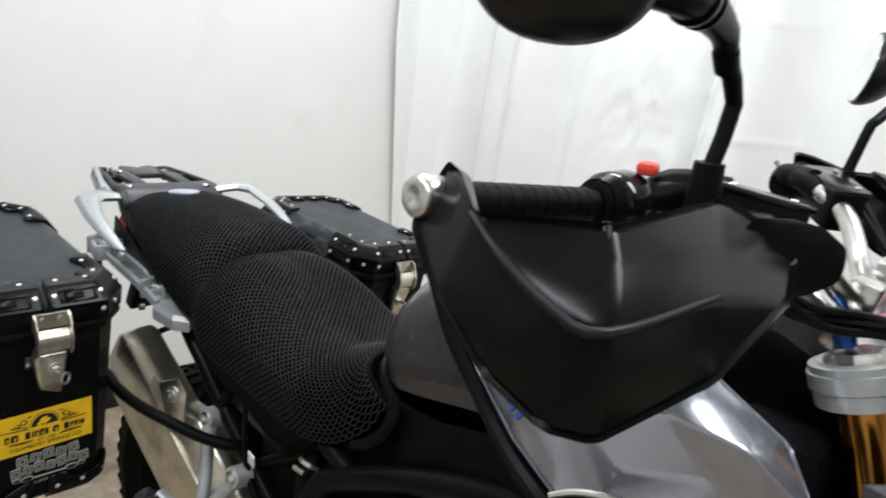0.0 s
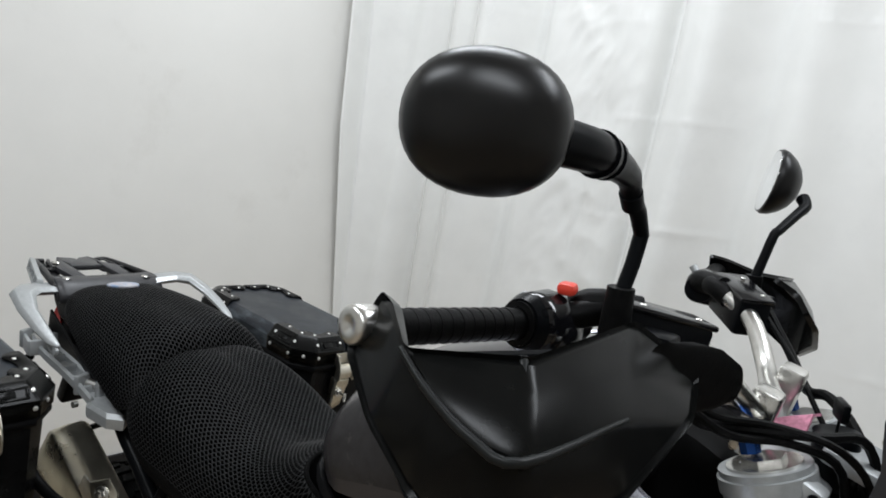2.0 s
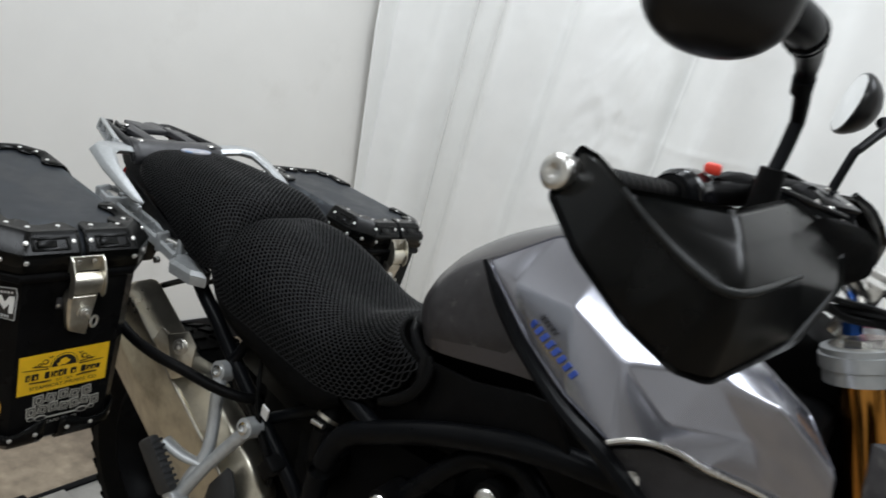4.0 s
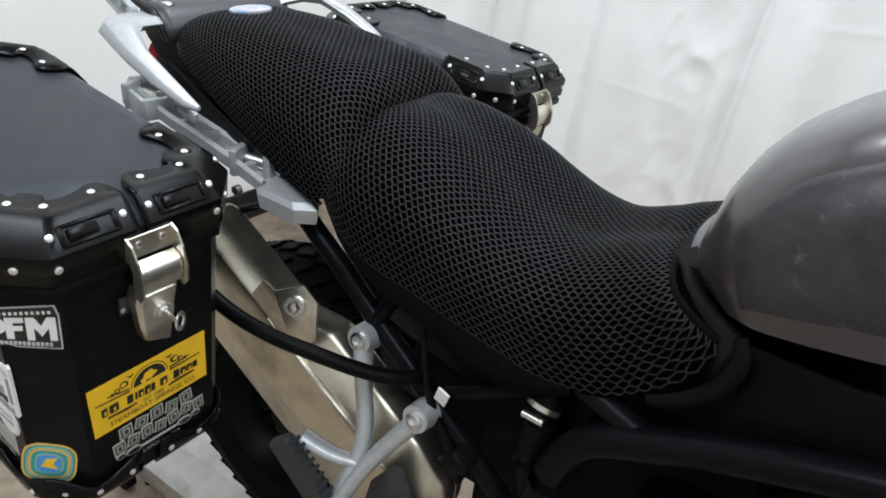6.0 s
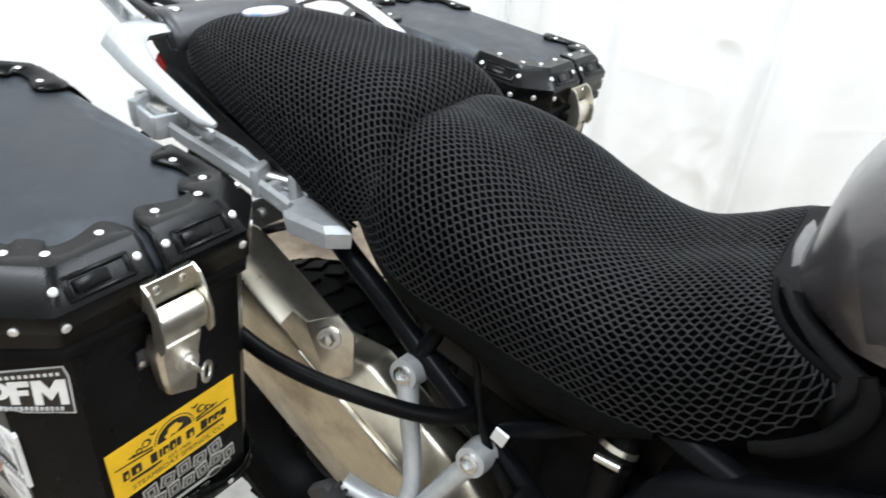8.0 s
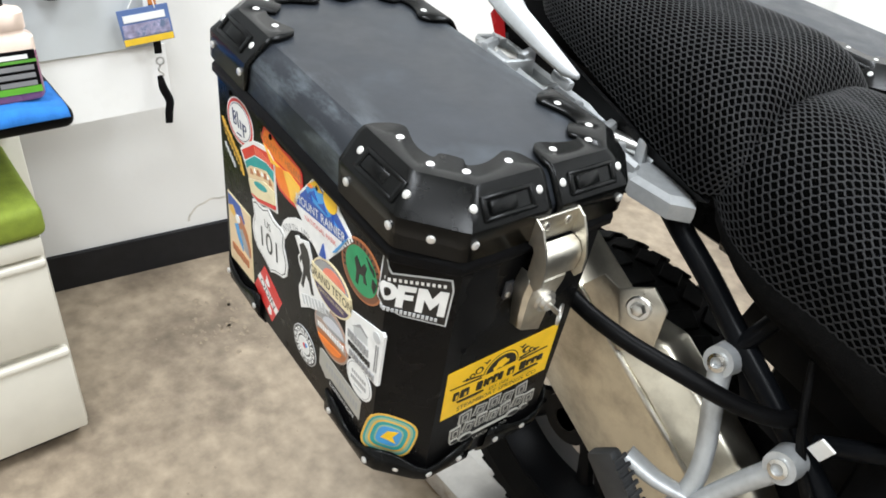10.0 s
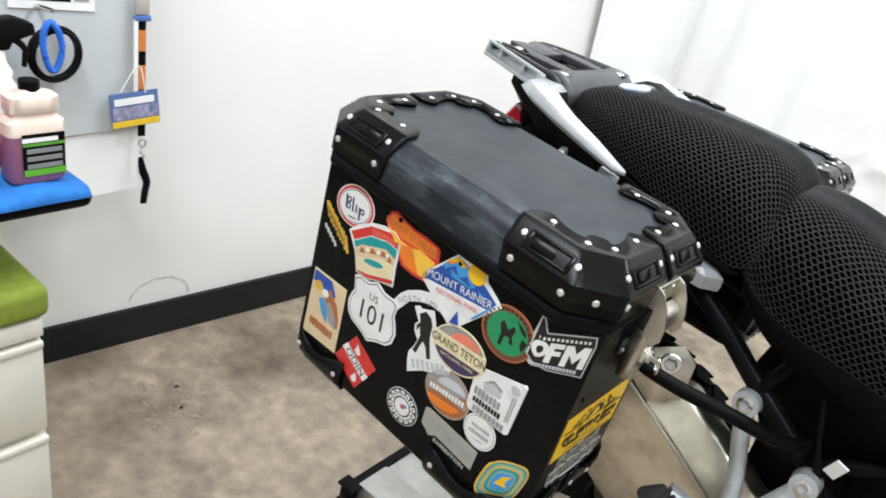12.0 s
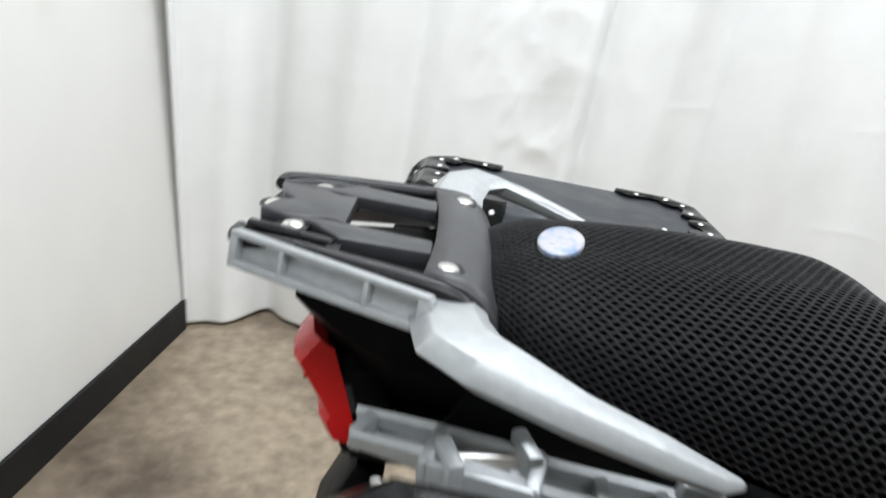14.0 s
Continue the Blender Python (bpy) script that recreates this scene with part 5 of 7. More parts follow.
# handlebar, clamps, forks
for sgn in (1, -1):
    def q(p):
        return Vector(p if sgn == 1 else mir(p))
    bpart("bar_riser", box((0.03, 0.032, 0.075), Matrix.Translation(q((0.80, -0.035, 1.18))) @ Matrix.Rotation(radians(12), 4, "Y"), 0.006), M_ALU, "silver handlebar riser")
    # fork leg
    ftop = q((0.826, -0.068, 1.141))
    fdir = Vector((0.37, 0, -0.93)).normalized()
    bpart("fork_tube", cyl(ftop, ftop + fdir * 0.42, 0.0265, segs=32), M_GOLD, "gold anodised fork tube")
    bpart("fork_lower", cyl(ftop + fdir * 0.40, ftop + fdir * 0.80, 0.033, 0.03, 24), M_SATIN, "black fork lower leg")
    cap = cyl(ftop + fdir * 0.026, ftop - fdir * 0.012, 0.044, 0.044, 40)
    bmesh.ops.bevel(cap, geom=[e for e in cap.edges if not e.smooth or len(e.link_faces) == 2 and e.calc_face_angle(0) > 1], offset=0.004, segments=2, affect="EDGES", profile=0.5)
    clamp = bpart("top_clamp", cap, M_CAST, "silver fork top clamp", True, 40)
    part("clamp_band", ring_mesh(ftop + fdir * 0.004, fdir, [(0.042, -0.010), (0.0465, -0.009), (0.0465, 0.006), (0.042, 0.008)], 40), M_CAST, clamp, "", True, 30)
    part("clamp_lug", box((0.030, 0.028, 0.022), Matrix.Translation(ftop + Vector((0.040, -0.014 * sgn, 0.004))) @ Matrix.Rotation(radians(22), 4, "Y"), 0.006), M_CAST, clamp, "", True, 30)
    part("clamp_screw", cyl(ftop + Vector((0.046, -0.022 * sgn, 0.004)), ftop + Vector((0.046, -0.030 * sgn, 0.004)), 0.0055, segs=12), M_SATIN, clamp, "dark pinch bolt", True, 30)
    part("cap_plate", cyl(ftop - fdir * 0.010, ftop - fdir * 0.0145, 0.036, segs=32), M_ALU, clamp, "", True, 30)
    bpart("fork_cap", cyl(ftop - fdir * 0.011, ftop - fdir * 0.020, 0.022, segs=6), M_ALU, "silver fork cap", True, 30)
    bm = cyl(ftop - fdir * 0.019 + Vector((-0.012, 0, 0)), ftop - fdir * 0.046 + Vector((-0.012, 0, 0)), 0.0105, segs=8)
    bpart("preload_adjuster", bm, M_BLUE, "blue anodised adjuster", True, 30)
bm = box((0.085, 0.20, 0.032), Matrix.Translation((0.835, CY, 1.122)) @ Matrix.Rotation(radians(22), 4, "Y"), 0.008)
bpart("yoke", bm, M_CAST, "cast silver top yoke")
bpart("lower_yoke", box((0.11, 0.22, 0.05), Matrix.Translation((0.92, CY, 0.90)) @ Matrix.Rotation(radians(22), 4, "Y"), 0.01), M_SATIN, "black lower yoke")


# cables, ignition lock, key and tag
for pts, r in (([(0.735, -0.17, 1.215), (0.77, -0.12, 1.178), (0.80, -0.08, 1.172), (0.86, -0.05, 1.176), (0.90, 0.0, 1.165), (0.93, 0.02, 1.08)], 0.0065), ([(0.735, -0.16, 1.225), (0.775, -0.11, 1.186), (0.82, -0.07, 1.180), (0.88, -0.05, 1.170), (0.915, -0.02, 1.120), (0.93, -0.03, 1.02)], 0.005), ([(0.75, -0.15, 1.205), (0.79, -0.10, 1.168), (0.84, -0.06, 1.165), (0.885, -0.04, 1.145), (0.90, -0.05, 1.06)], 0.0055), ([(0.745, 0.19, 1.24), (0.79, 0.17, 1.19), (0.82, 0.13, 1.165), (0.85, 0.09, 1.175), (0.89, 0.05, 1.15), (0.92, 0.03, 1.08)], 0.0075), ([(0.75, 0.18, 1.23), (0.80, 0.15, 1.185), (0.83, 0.10, 1.165), (0.88, 0.04, 1.12)], 0.004)):
    bpart("cable", tube([(x, y, z + 0.012) for x, y, z in pts], r * 0.82, 8), M_RUBBER, "black control cable")
bpart("ignition_lock", cyl((0.875, 0.03, 1.115), (0.868, 0.03, 1.172), 0.024, segs=24), M_SATIN, "black ignition lock")
bpart("lock_surround", box((0.07, 0.085, 0.018), Matrix.Translation((0.895, 0.03, 1.150)) @ Matrix.Rotation(radians(15), 4, "Y"), 0.006), M_CAST, "silver lock surround")
bm = box((0.010, 0.032, 0.022), Matrix.Translation((0.868, 0.03, 1.196)) @ Matrix.Rotation(radians(25), 4, "Z"), 0.0045)
box((0.003, 0.008, 0.022), Matrix.Translation((0.868, 0.03, 1.182)), 0, bm)
bpart("ignition_key", bm, M_SATIN, "black-headed ignition key")
bpart("key_tag", shell([(0.806, 0.036, 1.164), (0.842, 0.033, 1.182), (0.848, 0.050, 1.180), (0.812, 0.064, 1.160), (0.808, 0.018, 1.150), (0.840, 0.014, 1.160)], [(0, 1, 2, 3), (4, 5, 1, 0)], 0.003), M_PINK, "pink cloth key tag", True, 60)

# nose cowl, wedge in front of the fork, screen
cowl = [(0.915, -0.175, 1.258), (0.985, -0.19, 1.285), (1.06, -0.150, 1.26), (0.920, -0.168, 1.215), (0.985, -0.182, 1.222), (1.07, -0.17, 1.19), (0.908, -0.165, 1.140), (0.955, -0.180, 1.150), (1.06, -0.17, 1.10), (0.93, -0.12, 1.285), (0.99, -0.12, 1.31)]
for sgn in (1, -1):
    c = cowl if sgn == 1 else [mir(p) for p in cowl]
    bpart("nose_cowl", shell(c, [(0, 1, 4, 3), (1, 2, 5, 4), (3, 4, 7, 6), (4, 5, 8, 7), (0, 9, 10, 1)], 0.005, bevel=0.0015), M_NOSE, "dark grey faceted nose cowl panel", True, 30)
    w = [(0.862, -0.175, 1.090), (0.895, -0.160, 1.100), (0.945, -0.165, 1.072), (0.872, -0.195, 1.030), (0.945, -0.185, 1.010), (0.885, -0.19, 0.95), (0.95, -0.18, 0.95)]
    w = w if sgn == 1 else [mir(p) for p in w]
    bpart("lower_cowl", shell(w, [(0, 1, 2), (0, 2, 4, 3), (3, 4, 6, 5)], 0.005, bevel=0.0015), M_KNEE, "dark grey lower cowl wedge", True, 30)
    w = [(0.905, -0.158, 1.135), (0.945, -0.168, 1.140), (0.985, -0.17, 1.06), (0.935, -0.165, 1.055)]
    w = w if sgn == 1 else [mir(p) for p in w]
    bpart("cowl_bracket", shell(w, [(0, 1, 2, 3)], 0.006, bevel=0.001), M_STEEL, "bare metal cowl bracket", True, 30)
knob = cyl((0.957, -0.166, 1.098), (0.960, -0.186, 1.102), 0.021, 0.018, 10)
bpart("cowl_knob", knob, M_BLACK, "black star knob on the bracket", True, 20)
bpart("screen_bracket", tube([(0.925, -0.12, 1.27), (0.955, -0.10, 1.33), (0.99, -0.08, 1.39)], 0.008, 8), M_ALU, "zip-tied silver screen bracket")
bpart("headlight_housing", box((0.16, 0.24, 0.17), Matrix.Translation((1.05, CY, 1.19)), 0.03), M_BLACK, "black headlight housing behind the cowl")

# engine, radiator, dark inner mass
bpart("engine", box((0.42, 0.30, 0.36), Matrix.Translation((0.50, CY, 0.55)), 0.04), M_ENGINE, "dark engine block")
bpart("airbox", box((0.44, 0.20, 0.20), Matrix.Translation((0.46, CY, 0.88)), 0.03), M_ENGINE, "black airbox under the tank")
bpart("steering_head", box((0.12, 0.13, 0.24), Matrix.Translation((0.74, CY, 1.02)) @ Matrix.Rotation(radians(22), 4, "Y"), 0.02), M_ENGINE, "black steering head")
bpart("gearbox", box((0.34, 0.20, 0.34), Matrix.Translation((0.24, CY, 0.60)), 0.04), M_ENGINE, "black gearbox casing")
bpart("shock_linkage", box((0.20, 0.15, 0.24), Matrix.Translation((0.05, CY, 0.62)), 0.03), M_ENGINE, "black shock linkage")
bpart("radiator", box((0.05, 0.34, 0.34), Matrix.Translation((0.83, CY, 0.80)) @ Matrix.Rotation(radians(15), 4, "Y"), 0.01), M_ENGINE, "black radiator")
bpart("inner_panel", box((0.10, 0.28, 0.16), Matrix.Translation((0.775, CY, 0.99)), 0.02), M_BLACK, "black inner cowling")

# added filler boxes that keep the gaps round the fork dark
bpart("radiator_shroud", box((0.12, 0.14, 0.30), Matrix.Translation((0.865, 0.10, 0.97)) @ Matrix.Rotation(radians(22), 4, "Y"), 0.02), M_BLACK, "plain black filler box in the gap beside the fork")
bpart("wiring_mass", box((0.10, 0.10, 0.26), Matrix.Translation((0.905, 0.055, 0.985)) @ Matrix.Rotation(radians(22), 4, "Y"), 0.02), M_RUBBER, "plain black filler box behind the fork")

# subframe and crash bars
for sgn in (1, -1):
    def q(p):
        return Vector(p if sgn == 1 else mir(p))
    fr = [
        ([(-0.26, -0.090, 0.905), (-0.19, -0.104, 0.855), (-0.125, -0.110, 0.813), (-0.073, -0.113, 0.772), (-0.03, -0.116, 0.741), (0.04, -0.118, 0.687), (0.14, -0.115, 0.60), (0.20, -0.11, 0.53)], 0.0135),
        ([(-0.02, -0.10, 0.86), (-0.045, -0.112, 0.80), (-0.06, -0.117, 0.768)], 0.010),
        ([(0.045, -0.105, 0.70), (0.12, -0.10, 0.75), (0.20, -0.09, 0.80)], 0.011),
        ([(-0.42, -0.058, 0.752), (-0.34, -0.060, 0.798), (-0.26, -0.064, 0.842)], 0.006),
    ]
    for pts, r in fr:
        bpart("subframe_tube", tube([q(p) for p in pts], r, 12), M_SATIN, "black steel subframe tube")
    bpart("crash_bar", tube([q(p) for p in ((0.66, -0.20, 0.940), (0.53, -0.187, 0.912), (0.40, -0.168, 0.868), (0.30, -0.152, 0.820), (0.235, -0.148, 0.778), (0.205, -0.15, 0.70), (0.20, -0.15, 0.60))], 0.018, 14), M_SATIN, "thick black crash bar")
    bpart("crash_bar", tube([q(p) for p in ((0.62, -0.17, 0.80), (0.54, -0.165, 0.86), (0.50, -0.16, 0.865), (0.44, -0.158, 0.84), (0.36, -0.155, 0.74))], 0.016, 14), M_SATIN, "thick black crash bar")
    bpart("brace_tube", tube([q(p) for p in ((0.165, -0.112, 0.845), (0.22, -0.130, 0.833), (0.285, -0.142, 0.818))], 0.014, 12), M_SATIN, "black frame brace")
    bpart("side_panel", box((0.30, 0.012, 0.14), Matrix.Translation(q((0.07, -0.075, 0.78))) @ Matrix.Rotation(radians(14), 4, "Y"), 0.004), M_BLACK, "black inner side panel")
    vs = [q(p) for p in ((-0.060, -0.119, 0.755), (0.012, -0.122, 0.722), (0.028, -0.122, 0.682), (-0.034, -0.119, 0.698))]
    bpart("gusset", shell(vs, [(0, 1, 2, 3)], 0.004, bevel=0.001), M_SATIN, "black welded gusset plate", True, 30)
for x, y, z in ((0.351, -0.19, 0.744), (0.50, -0.19, 0.825)):
    bpart("engine_bolt", dome((x, y, z), (0.1, -1, 0.2), 0.013, 0.008, 14), M_ALU, "silver bolt head")
    bpart("bolt_boss", cyl((x, y + 0.05, z), (x, y + 0.002, z), 0.02), M_ENGINE, "black bolt boss")

# pillion peg hanger (right)
def hanger(sgn):
    def q(p):
        return Vector(p if sgn == 1 else mir(p))
    bm = tube([q(p) for p in ((-0.066, -0.136, 0.744), (-0.052, -0.150, 0.700), (-0.036, -0.163, 0.650), (-0.030, -0.175, 0.612), (-0.034, -0.195, 0.575), (-0.038, -0.208, 0.548))], [0.013, 0.0115, 0.011, 0.0115, 0.0125, 0.013], 14, 5)
    tube([q(p) for p in ((0.037, -0.150, 0.688), (0.010, -0.165, 0.645), (-0.012, -0.182, 0.605), (-0.030, -0.200, 0.566), (-0.037, -0.208, 0.548))], [0.013, 0.0115, 0.011, 0.0125, 0.013], 14, 5, bm)
    tube([q(p) for p in ((-0.028, -0.185, 0.598), (-0.06, -0.200, 0.604), (-0.098, -0.210, 0.616))], [0.010, 0.012, 0.014], 12, 4, bm, 0.7)
    for p in ((-0.066, -0.129, 0.744), (0.037, -0.145, 0.688)):
        cyl(q((p[0], p[1] + 0.012, p[2])), q((p[0], p[1] - 0.016, p[2] + 0.006)), 0.019, 0.0175, 24, bm)
    box((0.035, 0.03, 0.03), Matrix.Translation(q((-0.040, -0.218, 0.538))) @ Matrix.Rotation(radians(35), 4, "Y"), 0.005, bm)
    ob = bpart("peg_hanger", bm, M_CAST, "cast silver Y-shaped pillion peg hanger", True, 45)
    for p in ((-0.066, -0.146, 0.750), (0.037, -0.162, 0.694)):
        part("hanger_bolt", ring_mesh(q(p), (0, -sgn, 0.3), [(0.004, -0.004), (0.0105, -0.004), (0.0105, 0.003), (0.0065, 0.004), (0.006, -0.002), (0.004, -0.004)], 16), M_ALU, ob, "", True, 30)
    # folded rubber peg
    a, b = q((-0.050, -0.228, 0.548)), q((-0.116, -0.232, 0.618))
    m = Matrix.Translation(a.lerp(b, 0.5)) @ (b - a).to_track_quat("X", "Z").to_matrix().to_4x4()
    bm = box(((b - a).length * 1.05, 0.020, 0.042), m, 0.007)
    peg = bpart("pillion_peg", bm, M_HEEL, "folded dark grey rubber pillion peg")
    for k in range(8):
        part("tread_rib", box((0.005, 0.0235, 0.004), m @ Matrix.Translation(((k - 3.5) * 0.011, 0, 0.0215)), 0.001), M_HEEL, peg, "", False)
    part("peg_pin", cyl(q((-0.036, -0.236, 0.530)), q((-0.044, -0.226, 0.542)), 0.006), M_ALU, peg, "", True)


hanger(1)
hanger(-1)
bpart("cable_tag", box((0.017, 0.003, 0.030), pose(0.058, -0.140, 0.728, 15, 20, 0), 0.001), M_WHITE, "white folded cable label", False)
bpart("wiring", tube([(0.01, -0.12, 0.80), (0.03, -0.135, 0.74), (0.05, -0.137, 0.69), (0.075, -0.135, 0.65), (0.09, -0.13, 0.60)], [0.004, 0.004, 0.006, 0.008, 0.005], 10), M_RUBBER, "taped black wiring loom")
bpart("connector", box((0.03, 0.03, 0.045), pose(0.085, -0.13, 0.635, 10, 35, 0), 0.005), M_BLACK, "black plastic connector")
for z_, r_ in ((0.770, 0.0),):
    bm = ring_mesh((0.175, -0.118, z_), (0.1, 0.55, 0.85), [(0.0178, -0.003), (0.0196 + r_, -0.003), (0.0196 + r_, 0.003), (0.0178, 0.003), (0.0178, -0.003)], 24)
    clamp_ = bpart("hose_clamp", bm, M_STEEL, "bright hose clamp", True, 40)
    part("clamp_screw", cyl((0.160, -0.136, z_ - 0.006), (0.186, -0.138, z_ - 0.004), 0.0045, segs=10), M_ALU, clamp_, "", True, 40)
bpart("throttle_block", box((0.055, 0.05, 0.050), pose(0.180, -0.105, 0.695, 8, 12, 0), 0.008), M_BLACK, "black throttle body block")
bpart("hose", tube([(0.175, -0.09, 0.80), (0.175, -0.118, 0.76), (0.172, -0.12, 0.70), (0.17, -0.10, 0.62)], 0.018, 12), M_RUBBER, "black rubber hose")

# pannier frame tube
for sgn in (1, -1):
    def q(p):
        return Vector(p if sgn == 1 else mir(p))
    bpart("pannier_frame", tube([q(p) for p in ((-0.30, -0.246, 0.835), (-0.205, -0.238, 0.788), (-0.136, -0.230, 0.774), (-0.074, -0.214, 0.767), (-0.022, -0.182, 0.748), (0.010, -0.152, 0.737), (0.020, -0.125, 0.730))], 0.0095, 12), M_COVER, "black bent pannier frame tube")
    bpart("pannier_frame", tube([q(p) for p in ((-0.30, -0.246, 0.850), (-0.42, -0.22, 0.87), (-0.50, -0.18, 0.875), (-0.54, -0.10, 0.885))], 0.0078, 12), M_COVER, "black bent pannier frame tube")

# muffler (right)
ax0, ax1 = Vector((-0.43, 0.0, 0.724)), Vector((0.03, 0.0, 0.421))
d_ = (ax1 - ax0).normalized()
u_ = Vector((-d_.z, 0, d_.x))
s_ = Vector((0, 1, 0))
outline = [(-0.116, -0.100), (-0.140, -0.008), (-0.140, 0.0875), (-0.112, 0.138), (-0.070, 0.140), (-0.050, 0.06), (-0.050, -0.09), (-0.090, -0.118)]
rings = []
for f_, k_, top_ in ((0.0, 0.86, 0.70), (0.015, 0.97, 0.70), (0.05, 1.0, 0.70), (0.36, 1.0, 0.72), (0.46, 1.0, 1.0), (0.80, 0.98, 1.0), (0.92, 0.86, 1.0), (1.0, 0.5, 1.0)):
    c_ = ax0.lerp(ax1, f_)
    rings.append([c_ + s_ * (-0.105 + (x + 0.105) * k_) + u_ * (y * k_ * (top_ if y > 0.1 else 1.0)) for x, y in outline])
bm = loft(rings)
bmesh.ops.bevel(bm, geom=bm.edges[:], offset=0.006, segments=2, affect="EDGES", profile=0.5)
muf = bpart("muffler", bm, M_MUFFLER, "stained stainless steel faceted muffler", True, 30)
bm = shell([(-0.258, -0.144, 0.728), (-0.226, -0.152, 0.768), (-0.200, -0.155, 0.765), (-0.176, -0.153, 0.684), (-0.186, -0.146, 0.676), (-0.166, -0.138, 0.781), (-0.143, -0.136, 0.761), (-0.142, -0.142, 0.704)], [(0, 1, 2, 3, 4), (2, 5, 6, 7, 3)], 0.0045, bevel=0.0020)
part("muffler_bracket", bm, M_STEEL, muf, "folded steel muffler bracket", True, 30)
bolt_ = part("bracket_bolt", dome((-0.172, -0.148, 0.751), (0.35, -1, 0.25), 0.0095, 0.009, 6), M_ALU, muf, "", True, 30)
part("bolt_washer", ring_mesh((-0.172, -0.148, 0.751), (0.35, -1, 0.25), [(0.006, -0.002), (0.0150, -0.002), (0.0150, 0.0008), (0.013, 0.002), (0.006, 0.002)], 24), M_ALU, bolt_, "", True, 30)
bm = tube([ax0.lerp(ax1, 0.33) + s_ * -0.1415 + u_ * 0.088, ax0.lerp(ax1, 0.62) + s_ * -0.1415 + u_ * 0.088, ax0.lerp(ax1, 0.90) + s_ * -0.134 + u_ * 0.078], 0.0035, 8)
part("heat_shield_edge", bm, M_STEEL, muf, "bright rolled edge of the heat shield", True, 40)
part("exhaust_pipe", tube([(0.04, -0.15, 0.51), (0.10, -0.13, 0.45), (0.2, -0.10, 0.38), (0.3, -0.05, 0.33)], 0.028, 14), M_MUFFLER, muf, "", True)
bpart("heel_plate", shell([(-0.018, -0.165, 0.556), (0.016, -0.162, 0.607), (0.028, -0.160, 0.604), (0.042, -0.160, 0.575), (0.055, -0.160, 0.50), (0.055, -0.160, 0.38), (-0.02, -0.168, 0.38), (-0.034, -0.168, 0.47)], [(0, 1, 2, 3, 4, 5, 6, 7)], 0.004, bevel=0.001), M_HEEL, "dark grey plastic heel guard", True, 30)

# rear wheel, swingarm
WC, WR = Vector((-0.30, CY, 0.384)), 0.298


def wheel(center, radius, half, name):
    prof = [(radius - 0.095, -half * 0.72), (radius - 0.06, -half * 0.98), (radius - 0.02, -half * 0.86), (radius - 0.004, -half * 0.45), (radius, 0), (radius - 0.004, half * 0.45), (radius - 0.02, half * 0.86), (radius - 0.06, half * 0.98), (radius - 0.095, half * 0.72)]
    hub = new(name)
    hub.parent = bike
    hub.location = center - Vector((0, 0, 0.08))
    hub.empty_display_size = 0.05
    o = Vector((0, 0, 0))
    tyre = part("tyre", ring_mesh(o, (0, 1, 0), prof + [prof[0]], 72), M_TYRE, hub, "dusty black dual-sport tyre", True, 40)
    bm = None
    for k in range(44):
        for e in (-1, 1):
            a = 2 * math.pi * (k + 0.25 * e) / 44
            ring = Matrix.Rotation(a, 4, "Y")
            m = ring @ Matrix.Translation((0, e * half * 0.30, radius - 0.0015)) @ Matrix.Rotation(radians(24 * e), 4, "Z") @ Matrix.Rotation(radians(-8 * e), 4, "X")
            bm = box((0.030, half * 0.50, 0.0055), m, 0.0014, bm, 1)
            m = ring @ Matrix.Translation((0, e * half * 0.74, radius - 0.0125)) @ Matrix.Rotation(radians(12 * e), 4, "Z") @ Matrix.Rotation(radians(-34 * e), 4, "X")
            bm = box((0.026, half * 0.34, 0.0055), m, 0.0014, bm, 1)
    part("tread", bm, M_TYRE, tyre, "dusty block tread", False)
    rim = [(radius - 0.085, -half * 0.70), (radius - 0.105, -half * 0.74), (radius - 0.12, -half * 0.45), (radius - 0.135, 0), (radius - 0.12, half * 0.45), (radius - 0.105, half * 0.74), (radius - 0.085, half * 0.70)]
    part("rim", ring_mesh(o, (0, 1, 0), rim + [rim[0]], 60), M_SATIN, hub, "black alloy rim", True, 40)
    bm = cyl((0, -0.06, 0), (0, 0.06, 0), 0.045, segs=24)
    part("hub", bm, M_SATIN, hub, "", True, 40)
    for k in range(10):
        a = 2 * math.pi * (k // 2) / 5 + (0.13 if k % 2 else -0.13)
        e = Vector((math.cos(a), 0, math.sin(a)))
        part("spoke", tube([e * 0.04, e * (radius * 0.35), e * (radius - 0.125)], [0.012, 0.009, 0.012], 8, 3, None, 1.6), M_SATIN, hub, "", True)
    part("brake_disc", ring_mesh((0, 0.055, 0), (0, 1, 0), [(0.075, -0.0025), (0.13, -0.0025), (0.13, 0.0025), (0.075, 0.0025), (0.075, -0.0025)], 48), M_STEEL, hub, "drilled steel brake disc", True, 30)
    return hub


wheel(WC, WR, 0.078, "rear_wheel")
wheel(Vector((1.16, CY, 0.40)), 0.32, 0.058, "front_wheel")
bpart("swingarm", tube([(0.22, CY + 0.12, 0.46), (0.0, CY + 0.13, 0.44), (-0.30, CY + 0.12, 0.384)], [0.045, 0.04, 0.035], 12), M_SATIN, "black single-sided swingarm")
bpart("rear_axle", cyl((-0.30, -0.04, 0.384), (-0.30, CY + 0.13, 0.384), 0.02), M_ALU, "axle")
bpart("rear_mudguard", tube([(-0.02, CY, 0.81), (-0.20, CY, 0.86), (-0.42, CY, 0.88), (-0.56, CY, 0.88)], [0.05, 0.06, 0.07, 0.06], 14, 5, None, 0.4), M_BLACK, "black inner mudguard")

